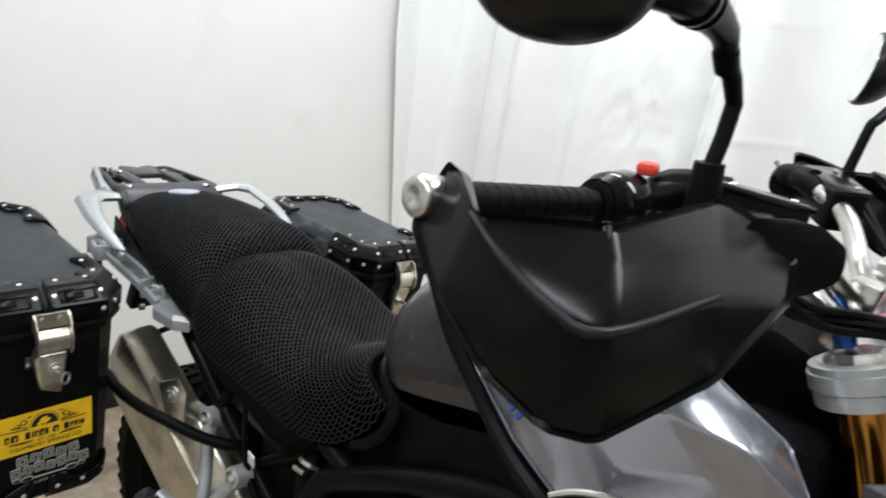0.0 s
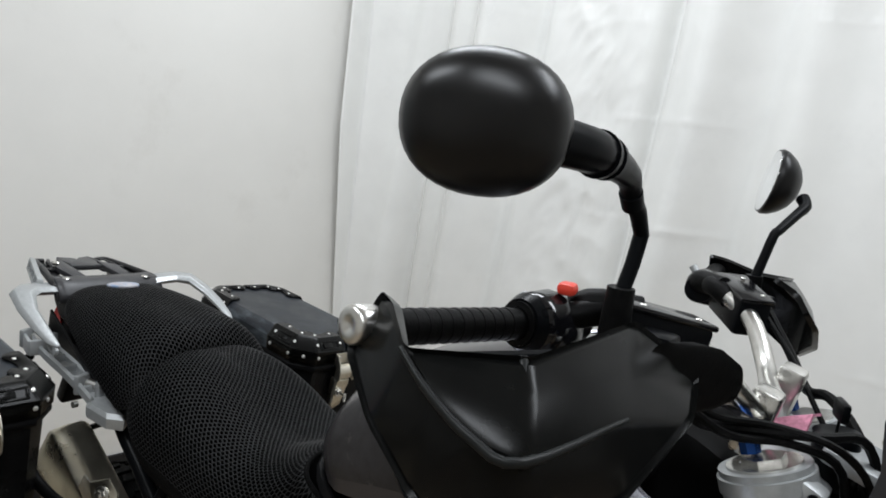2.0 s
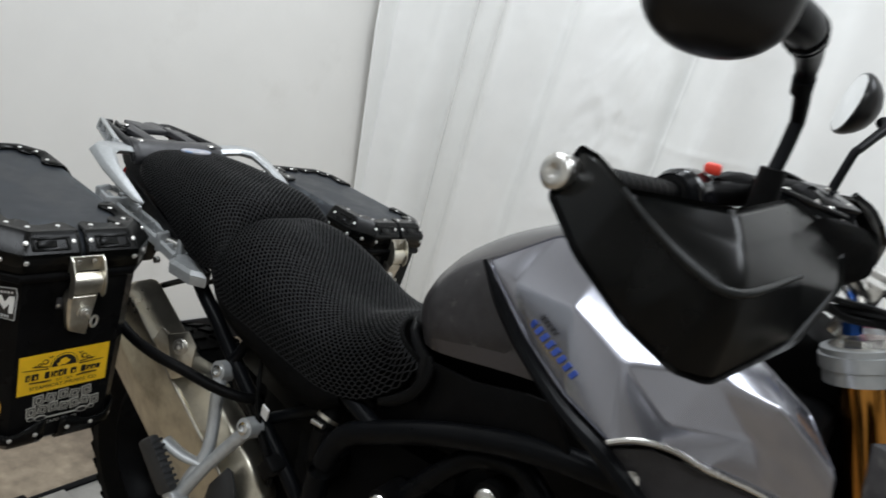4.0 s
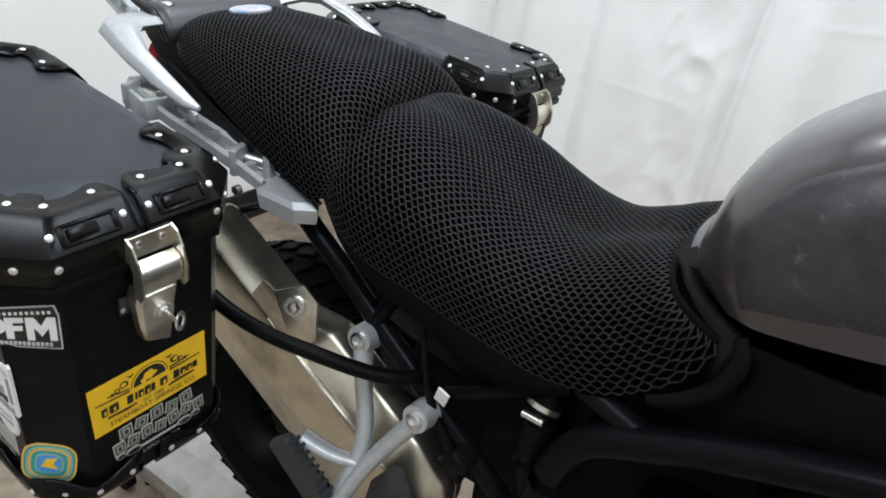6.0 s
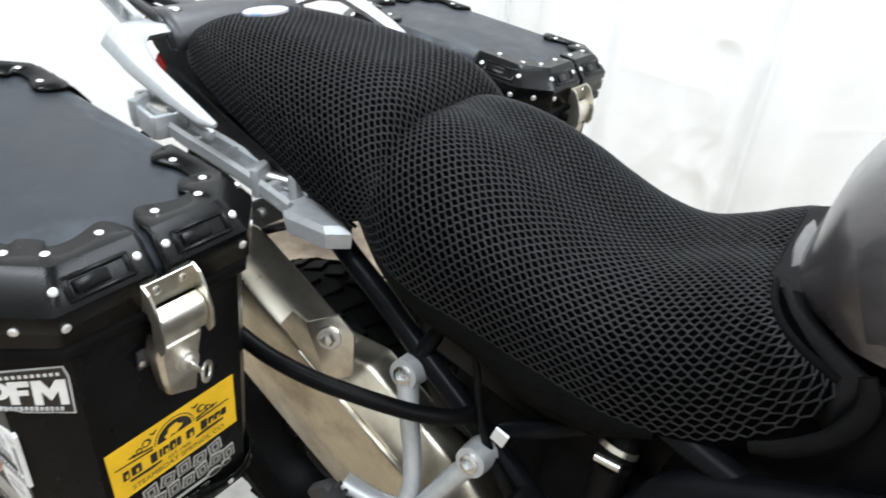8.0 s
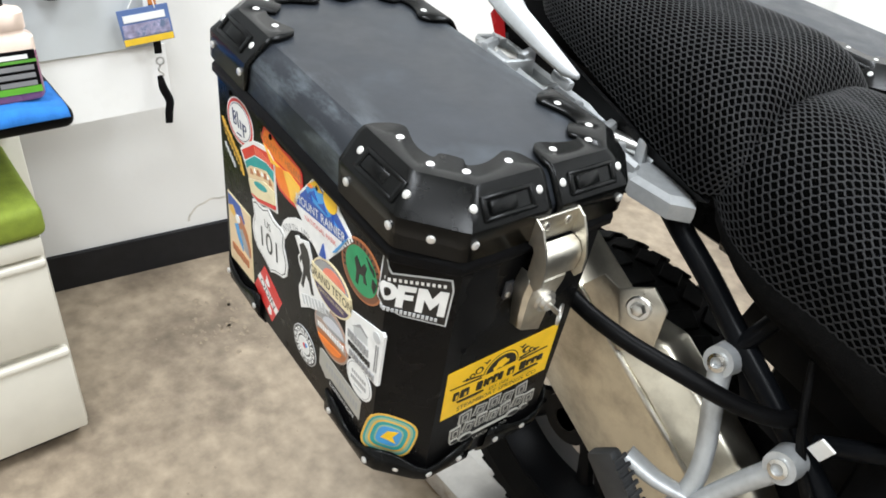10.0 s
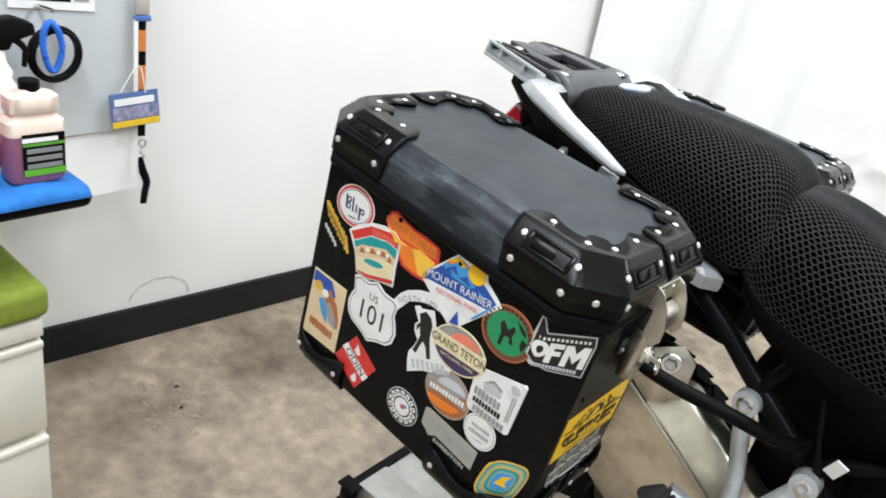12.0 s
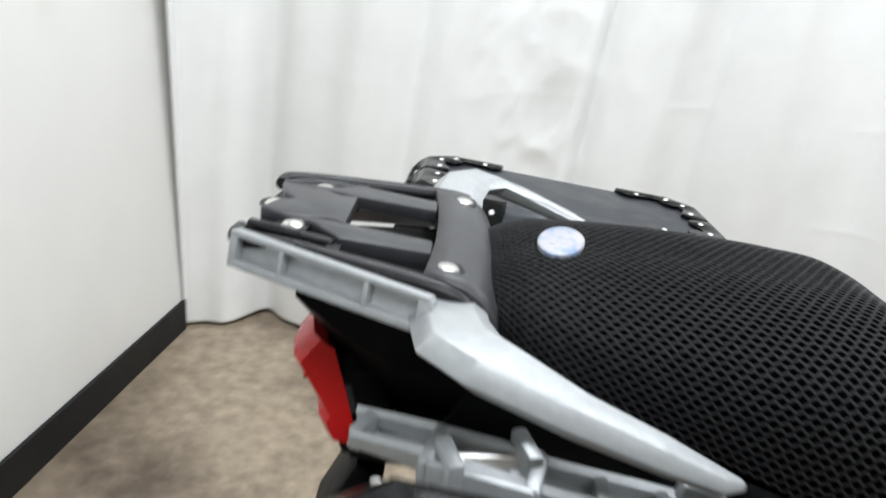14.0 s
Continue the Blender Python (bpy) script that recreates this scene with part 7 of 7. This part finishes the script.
    for r, o in ((0.96, 0.002), (1.0, -0.004), (0.985, -0.012), (0.9, -0.024), (0.72, -0.034), (0.42, -0.041), (0.1, -0.043)) if sgn == 1 else ((0.96, 0.002), (1.0, -0.003), (0.96, -0.012), (0.82, -0.025), (0.62, -0.036), (0.36, -0.044), (0.1, -0.047)):
        rings.append([center + d * o + s * (sx * r * math.copysign(abs(math.cos(t)) ** 0.92, math.cos(t))) + u * (sz * r * math.copysign(abs(math.sin(t)) ** 0.92, math.sin(t))) for t in (2 * math.pi * k / 40 for k in range(40))])
    shell_ob = bpart("mirror", loft(rings), M_HOUSING, "round satin black mirror housing", True, 50)
    glass = loft([[center + d * o + s * (sx * 0.92 * r * math.cos(t)) + u * (sz * 0.92 * r * math.sin(t)) for t in (2 * math.pi * k / 40 for k in range(40))] for r, o in ((1.0, 0.0015), (1.0, 0.0032), (0.5, 0.0036))])
    part("mirror_glass", glass, M_CHROME, shell_ob, "mirror glass", True, 40)


controls(1)
controls(-1)


def handguard(sgn):
    v = dict(T0=(0.584, -0.368, 1.322), T1=(0.610, -0.384, 1.320), N=(0.655, -0.424, 1.306), L1=(0.580, -0.398, 1.278), L2=(0.627, -0.420, 1.243), L3=(0.680, -0.432, 1.212), BL=(0.722, -0.424, 1.189), BT=(0.747, -0.404, 1.183), P1=(0.688, -0.432, 1.287), P2=(0.724, -0.431, 1.268), V=(0.754, -0.416, 1.259), RT=(0.721, -0.373, 1.309), RM=(0.738, -0.392, 1.287), TC=(0.727, -0.208, 1.312), CR=(0.752, -0.262, 1.286), ET=(0.760, -0.208, 1.297), EM=(0.780, -0.186, 1.275), EB=(0.792, -0.222, 1.250), LR=(0.772, -0.300, 1.263), B1=(0.782, -0.320, 1.212))
    names = list(v)
    pts = [v[n] if sgn == 1 else opp(v[n]) for n in names]
    faces = ["T0 L1 T1", "T1 L1 L2 N", "N L2 L3 P1", "P1 L3 P2", "P2 L3 BL", "P2 BL V", "V BL BT", "N P1 RM", "N RM RT", "P1 P2 RM", "P2 V RM", "RT RM CR TC", "TC CR ET", "RM V LR CR", "CR LR EB EM", "CR EM ET", "V BT B1 LR", "LR B1 EB"]
    bm = shell(pts, [[names.index(n) for n in f.split()] for f in faces], 0.004, bevel=0.0060)
    bmesh.ops.translate(bm, vec=(0.005, 0, 0) if sgn == 1 else (0.016, 0, 0.012), verts=bm.verts)
    ob = bpart("handguard", bm, M_GUARD, "black faceted plastic handguard", True, 21)

    def q(p):
        return Vector(p if sgn == 1 else opp(p))

    rings = []
    for c, r in (((0.766, -0.215, 1.274), 0.031), ((0.778, -0.193, 1.273), 0.032), ((0.792, -0.172, 1.272), 0.028), ((0.804, -0.155, 1.270), 0.018), ((0.808, -0.148, 1.269), 0.008)):
        rings.append([q(c) + Vector((0.42 * r * math.cos(t), 0.42 * r * math.cos(t) * sgn, r * math.copysign(abs(math.sin(t)) ** 0.7, math.sin(t)))) for t in (2 * math.pi * k / 20 for k in range(20))])
    if sgn == -1:
        return
    part("guard_tip", loft(rings), M_RUBBER, ob, "soft black end cap", True, 50)
    # the ridge's highlight is put into its paler colour
    part("guard_ridge", tube([q(v["RT"]), q(v["RM"])], [0.0034, 0.0010], 10, 1, None, 0.6), M_LIP, ob, "upright ridge with its highlight in a paler grey", True, 60)
    lip = [v[n] for n in ("N", "P1", "P2", "V", "LR")]
    part("guard_lip", tube([q((p[0] + 0.001, p[1] - 0.001, p[2])) for p in lip], [0.002, 0.0030, 0.0036, 0.0038, 0.0026], 8, 4), M_LIP, ob, "", True, 60)


handguard(1)
handguard(-1)


# ---------------------------------------------------------------- dolly under the wheels
dolly = thing("motorcycle_dolly", "low aluminium wheel dolly with black castors under the motorcycle", "dolly")
for y0, y1 in ((-0.115, -0.029), (0.069, 0.155)):
    bm = box((2.2, y1 - y0, 0.006), Matrix.Translation((0.400, (y0 + y1) / 2, 0.087)), 0.002)
    box((2.2, 0.005, 0.044), Matrix.Translation((0.400, y0 + 0.0025, 0.063)), 0.001, bm)
    box((2.2, 0.005, 0.044), Matrix.Translation((0.400, y1 - 0.0025, 0.063)), 0.001, bm)
    part("rail", bm, M_DOLLY, dolly, "worn aluminium channel rail", True, 30)
part("trough", box((2.2, 0.096, 0.010), Matrix.Translation((0.400, CY, 0.076)), 0.002), M_DOLLY, dolly, "aluminium wheel trough", True, 30)
for x in (-0.712, 1.512):
    part("crossbar", box((0.022, 0.330, 0.034), Matrix.Translation((x, CY, 0.068)), 0.003), M_SATIN, dolly, "black end crossbar", True, 30)
    for y in (-0.128, 0.168):
        plate = part("castor_plate", box((0.046, 0.034, 0.006), Matrix.Translation((x, y, 0.086)), 0.002), M_SATIN, dolly, "black castor plate", True, 30)
        part("castor_fork", box((0.030, 0.030, 0.030), Matrix.Translation((x, y, 0.064)), 0.004), M_SATIN, plate, "", True, 30)
        part("castor", cyl((x, y - 0.011, 0.026), (x, y + 0.011, 0.026), 0.026), M_RUBBER, plate, "black castor wheel", True, 40)
    e = 1 if x < 0 else -1
    for y in (-0.105, 0.145):
        part("end_bolt", cyl((x + e * 0.055, y, 0.030), (x + e * 0.055, y, 0.045), 0.010, 0.008, 12), M_SATIN, dolly, "black levelling foot", True, 40)

# ---------------------------------------------------------------- desk corner
cab = thing("filing_cabinet", "cream steel drawer pedestal with a green seat cushion", "cabinet", (-1.278, -0.790, 0))
def cpart(name, bm, m, label="", parent=None):
    return part(name, bm, m, parent or cab, label, True, 35)
cpart("carcass", box((0.44, 0.38, 0.47), pose(0, 0, 0.27), 0.004), M_CABINET)
for z, h in ((0.125, 0.225), (0.345, 0.205)):
    d = cpart("drawer", box((0.02, 0.372, h - 0.012), pose(0.228, 0, z + 0.02), 0.005), M_CABINET, "cream steel drawer front")
    cpart("drawer_pull", box((0.012, 0.372, 0.014), pose(0.236, 0, z + h / 2 + 0.006), 0.004), M_CABINET, "", d)
cpart("top_rail", box((0.022, 0.376, 0.036), pose(0.228, 0, 0.487), 0.004), M_CABINET)
cpart("lock", cyl((0.236, -0.10, 0.487), (0.250, -0.10, 0.487), 0.009), M_ALU, "silver lock")
cpart("cushion", box((0.47, 0.40, 0.06), pose(0.01, 0, 0.537), 0.016, segs=4), M_GREEN, "green fabric cushion")
cpart("plinth", box((0.40, 0.34, 0.03), pose(0, 0, 0.015)), M_BLACK)

desk = thing("desk", "desk with a dark rounded edge on a grey leg", "desk", (-1.270, -1.058, 0))
part("desktop", box((0.46, 1.10, 0.036), pose(0.0, 0.0, 0.708), 0.016, segs=4), M_BLACK, desk, "dark desk top", True, 40)
part("leg", box((0.05, 0.05, 0.657), pose(-0.12, 0.46, 0.3285), 0.006), M_GREYPANEL, desk, "grey steel leg", True, 40)
part("leg", box((0.05, 0.05, 0.657), pose(-0.12, -0.46, 0.3285), 0.006), M_GREYPANEL, desk, "grey steel leg", True, 40)
part("modesty_board", box((0.02, 1.0, 0.30), pose(-0.04, 0.0, 0.5), 0.003), M_CABINET, desk, "pale board under the desk", True, 40)

# bottles and cloth on the desk
cloth = bmesh.new()
vs = {}
for i in range(15):
    for j in range(17):
        x, y = -1.160 + 0.125 * i / 14, -0.862 + 0.345 * j / 16
        z = 0.7305 + 0.007 * abs(noise.noise(Vector((x * 14, y * 11, 0)))) + 0.004 * math.sin(y * 40)
        if i == 14:
            z = 0.716
            x += 0.004
        vs[i, j] = cloth.verts.new((x, y, z))
for i in range(14):
    for j in range(16):
        cloth.faces.new((vs[i, j], vs[i + 1, j], vs[i + 1, j + 1], vs[i, j + 1]))
ob = part("shop_towel", cloth, mat("blue_cloth", (0.02, 0.16, 0.50), 0.9, vary=0.12, scale=60, bump=0.3, bscale=400), None, "", True, None)
ob.modifiers.new("thickness", "SOLIDIFY").thickness = 0.003
tagged(ob, "crumpled blue shop towel on the desk edge", "cloth")


def jug(x, y, label, liquid, shell_c, w, d, h):
    root = thing("jug", label, "bottle", (x, y, 0.738))
    m_low, m_up = paint("jug_low", liquid, 0.3), paint("jug_up", shell_c, 0.35)

    def slab(z, f, g=1.0):
        return [Vector((d / 2 * f * math.copysign(abs(math.cos(t)) ** 0.45, math.cos(t)), w / 2 * g * math.copysign(abs(math.sin(t)) ** 0.45, math.sin(t)), z)) for t in (2 * math.pi * k / 28 for k in range(28))]

    part("liquid", loft([slab(0, 0.9, 0.92), slab(0.006, 1, 1), slab(h * 0.52, 1, 1)]), m_low, root, "purple liquid in the lower half", True, 50)
    part("shell", loft([slab(h * 0.52, 1, 1), slab(h * 0.66, 1, 1), slab(h * 0.70, 0.8, 0.78), slab(h * 0.74, 0.78, 0.76), slab(h * 0.76, 0.9, 0.84), slab(h * 0.92, 0.9, 0.84), slab(h * 0.95, 0.7, 0.5), slab(h, 0.4, 0.2)]), m_up, root, "pale translucent upper shell", True, 50)
    part("cap", cyl((0, 0.0, h * 0.97), (0, 0.0, h * 1.07), w * 0.17), M_BLACK, root, "black screw cap", True, 40)
    lab = part("label", box((0.002, w * 0.72, h * 0.46), pose(d / 2 + 0.001, 0.006, h * 0.32)), M_BLACK, root, "dark printed label", False)
    part("label_band", box((0.001, w * 0.72, h * 0.07), pose(d / 2 + 0.003, 0.006, h * 0.13)), paint("label_green", (0.12, 0.38, 0.03)), lab, "", False)
    part("label_band", box((0.001, w * 0.72, h * 0.03), pose(d / 2 + 0.003, 0.006, h * 0.44)), paint("label_green2", (0.10, 0.30, 0.04)), lab, "", False)
    for k in range(3):
        part("label_line", box((0.001, w * 0.6, h * 0.05), pose(d / 2 + 0.003, 0.006, h * (0.20 + 0.085 * k))), paint("label_grey", (0.22, 0.22, 0.22)), lab, "", False)
    part("label_line", box((0.001, w * 0.6, h * 0.045), pose(d / 2 + 0.003, 0.0, h * 0.49)), M_WHITE, lab, "", False)
    return root


jug(-1.092, -0.580, "squeeze jug of purple fuel additive with a black cap", (0.26, 0.10, 0.17), (0.74, 0.60, 0.50), 0.088, 0.05, 0.148)
spray = thing("spray_bottle", "white spray bottle with a black trigger head", "bottle", (-1.162, -0.600, 0.734))
part("bottle", loft([[Vector((r * math.cos(t) * 0.8, r * math.sin(t), z)) for t in (2 * math.pi * k / 24 for k in range(24))] for r, z in ((0.042, 0), (0.045, 0.01), (0.045, 0.085), (0.038, 0.118), (0.024, 0.145), (0.026, 0.155), (0.018, 0.17), (0.015, 0.195))]), M_WHITE, spray, "", True, 50)
bm = prism([(-0.050, 0.0), (-0.044, 0.026), (0.030, 0.034), (0.058, 0.024), (0.060, 0.008), (0.026, -0.004), (0.020, -0.016), (-0.016, -0.016)], 0.026, pose(-0.013, 0, 0.205) @ Matrix.Rotation(radians(90), 4, "Z") @ Matrix.Rotation(radians(90), 4, "X"), None, 0.004)
part("trigger_head", bm, M_BLACK, spray, "black trigger head", True, 40)
part("trigger", tube([(0.0, 0.030, 0.206), (0.0, 0.046, 0.188), (0.0, 0.044, 0.160)], [0.006, 0.005, 0.004], 8, 4), M_BLACK, spray, "black curved trigger", True)
part("label", loft([[Vector((r * math.cos(t) * 0.8, r * math.sin(t), z)) for t in (2 * math.pi * k / 24 for k in range(24))] for r, z in ((0.0455, 0.012), (0.0455, 0.050))], cap=False), M_BLACK, spray, "black label", True, 50)
redb = thing("spray_can", "red spray can with a black cap", "can", (-1.150, -0.672, 0.734))
part("can", cyl((0, 0, 0), (0, 0, 0.20), 0.032), M_REDP, redb, "", True, 40)
part("cap", cyl((0, 0, 0.20), (0, 0, 0.24), 0.027), M_BLACK, redb, "", True, 40)

# grey panel, lanyard, card, coiled loop on the wall
wr = Matrix.Rotation(math.atan2(wall_dir.y, wall_dir.x) + math.pi, 4, "Z")  # local x along the wall to the corner, local y into the wall
tagged(part("wall_panel", box((1.3, 0.012, 1.1), pose(-1.340, -0.905, 1.245, 0, 0, 90), 0.002), M_GREYPANEL), "grey partition board standing behind the desk", "panel", kind="structure")
tagged(part("wall_panel", box((1.32, 0.006, 0.14), pose(-1.344, -0.905, 0.624, 0, 0, 90), 0.001), M_WALL), "pale strip of board below the grey panel", "panel", kind="structure")
notice = thing("notice", "white paper notice with a dark printed picture on the grey board", "notice", (-1.331, -0.427, 1.02))
part("sheet", box((0.001, 0.152, 0.16), pose(0, 0, 0, -3, 0, 0)), M_WHITE, notice, "", False)
part("print", box((0.001, 0.100, 0.10), pose(0.001, -0.020, -0.014, -3, 0, 0)), M_BLACK, notice, "dark printed picture", False)
part("print", box((0.001, 0.026, 0.030), pose(0.0015, 0.048, -0.050, -3, 0, 0)), paint("print_grey", (0.30, 0.29, 0.26)), notice, "small grey print", False)
lan = thing("lanyard", "black and orange lanyard with a white cord hanging on the wall", "lanyard", (-1.318, -0.268, 0.747))
M_ORANGE = paint("orange_webbing", (0.55, 0.18, 0.03), 0.8)
for z0, z1, m in ((0.175, 0.157, M_BLACK), (0.157, 0.115, M_ORANGE), (0.115, 0.087, M_BLACK), (0.087, 0.037, M_ORANGE), (0.037, -0.063, M_BLACK)):
    part("webbing", box((0.015, 0.004, z0 - z1), Matrix.Translation((0, 0, (z0 + z1) / 2)) @ wr, 0.001), m, lan, "", False)
part("cord", box((0.009, 0.003, 0.16), Matrix.Translation((0.0, -0.013, 0.100)) @ wr, 0.001), M_WHITE, lan, "white cord", False)
part("clip", ring_mesh((0.004, 0.0, -0.078), (1, 0, 0.2), [(0.006, -0.0015), (0.009, -0.0015), (0.009, 0.0015), (0.006, 0.0015), (0.006, -0.0015)], 16), M_ALU, lan, "metal split ring", True, 40)
part("clip_hook", tube([(0.004, 0.0, -0.086), (0.006, -0.006, -0.096), (0.006, 0.004, -0.106), (0.006, -0.002, -0.112)], 0.0022, 8, 4), M_ALU, lan, "metal hook", True)
part("strap", tube([(0.006, -0.005, -0.108), (0.008, -0.002, -0.135), (0.008, 0.008, -0.165), (0.008, 0.004, -0.190), (0.008, 0.001, -0.215)], [0.006, 0.009, 0.009, 0.009, 0.008], 10, 5, None, 0.4, (1, 0, 0)), M_BLACK, lan, "black woven strap", True)
part("clasp_band", box((0.034, 0.008, 0.011), Matrix.Translation((0, 0, 0.180)) @ wr, 0.002), paint("clasp_blue", (0.08, 0.16, 0.42)), lan, "blue band", True, 40)
part("clasp", box((0.028, 0.010, 0.040), Matrix.Translation((0, 0, 0.206)) @ wr, 0.004), paint("clasp_grey", (0.42, 0.38, 0.35)), lan, "grey clasp", True, 40)
part("webbing", box((0.018, 0.004, 0.20), Matrix.Translation((0, 0, 0.325)) @ wr, 0.001), M_BLACK, lan, "", False)
card = thing("badge_card", "tilted laminated event card in blue and yellow", "card", (-1.306, -0.289, 0.749))
card.rotation_euler = wr.to_euler()
tilt = Matrix.Rotation(radians(-6), 4, "Y")
part("sheet", box((0.098, 0.002, 0.072), tilt, 0.0005), paint("card_blue", (0.10, 0.16, 0.34)), card, "", False)
part("stripe", box((0.096, 0.001, 0.013), tilt @ Matrix.Translation((0, -0.0018, -0.028))), paint("card_yellow", (0.72, 0.47, 0.03)), card, "", False)
part("picture", box((0.090, 0.001, 0.026), tilt @ Matrix.Translation((0, -0.0018, -0.006))), mat("card_print", (0.30, 0.28, 0.40), 0.5, vary=0.5, scale=60, stain=(0.12, 0.16, 0.25), stain_scale=50), card, "", False)
part("heading", box((0.080, 0.001, 0.014), tilt @ Matrix.Translation((0, -0.0018, 0.018))), M_WHITE, card, "", False)
part("string", tube([(0.02, -0.002, 0.034), (0.006, -0.002, 0.09), (-0.03, -0.002, 0.036)], 0.0012, 6, 4), M_WHITE, card, "", True)
loop = thing("coiled_strap", "blue cord loop over a dark coiled strap", "strap", (-1.300, -0.460, 0.885))
for r_, dx in ((0.046, 0.0), (0.049, 0.008), (0.044, 0.014)):
    part("coil", ring_mesh((dx, 0.012, -0.014), (1, 0.1, 0), [(r_ - 0.004, -0.004), (r_, -0.0045), (r_ + 0.003, 0), (r_, 0.0045), (r_ - 0.004, 0.004), (r_ - 0.004, -0.004)], 32), M_RUBBER, loop, "dark coiled cord", True, 40)
part("loop", tube([(0.022, 0.012, 0.032), (0.024, 0.017, 0.0), (0.024, 0.006, -0.034), (0.024, -0.006, -0.034), (0.024, -0.015, 0.0), (0.022, -0.012, 0.032), (0.020, 0.0, 0.046), (0.022, 0.012, 0.032)], 0.0058, 8), paint("blue_cord", (0.02, 0.13, 0.55)), loop, "bright blue loop", True)
part("hook", cyl((-0.03, 0, 0.062), (0.03, 0, 0.068), 0.004), M_ALU, loop, "", True)



def wall_ring(at, r, label):
    """A dried ring mark: a thin arc on the wall's face."""
    bm = None
    pts = []
    for k in range(29):
        t = math.pi * (-0.02 + 1.0 * k / 28)
        wob = 1 + 0.06 * noise.noise(Vector((k * 0.4, 1.0, 2.0)))
        pts.append(at + wall_dir * (-r * wob * math.cos(t)) + Vector((0, 0, 0.72 * r * wob * math.sin(t))))
    bm = tube(pts, 0.0032, 6, 1)
    for v in bm.verts:
        d = (v.co - at).dot(wall_out)
        v.co -= wall_out * (d * 0.9)
    return tagged(part("wall_mark", bm, M_MARK), label, "stain", kind="structure")


M_MARK = mat("dried_dirt", (0.56, 0.53, 0.47), 0.8, vary=0.2, scale=60)
foot = CORNER + wall_dir * ((Vector((WX, -0.085, 0)) - CORNER).length)
wall_ring(Vector((foot.x, foot.y, 0.118)) - wall_out * 0.0005, 0.082, "faint brown dried ring on the painted wall")


def floor_spots():
    """Old oil specks and scabs scattered on the concrete by the wall."""
    rng = np.random.default_rng(11)
    bm = bmesh.new()
    for k in range(90):
        if k < 62:
            cx, cy = -1.245 + rng.normal(0, 0.075), -0.215 + rng.normal(0, 0.055)
        else:
            cx, cy = rng.uniform(-1.5, -0.7), rng.uniform(-0.75, 0.15)
        r = rng.uniform(0.0020, 0.008) * (1.0 if k < 62 else 0.45)
        ring = []
        for i in range(9):
            a = 2 * math.pi * i / 9
            d = r * rng.uniform(0.55, 1.35)
            ring.append(bm.verts.new((cx + 1.5 * d * math.cos(a), cy + d * math.sin(a), 0.0012)))
        face = bm.faces.new(ring)
        if face.normal.z < 0:
            face.normal_flip()
    ob = part("floor_stain", bm, mat("oil_specks", (0.27, 0.215, 0.152), 0.42, vary=0.2, scale=70))
    tagged(ob, "scattered dark oil specks on the concrete floor", "stain", kind="stuff")


floor_spots()
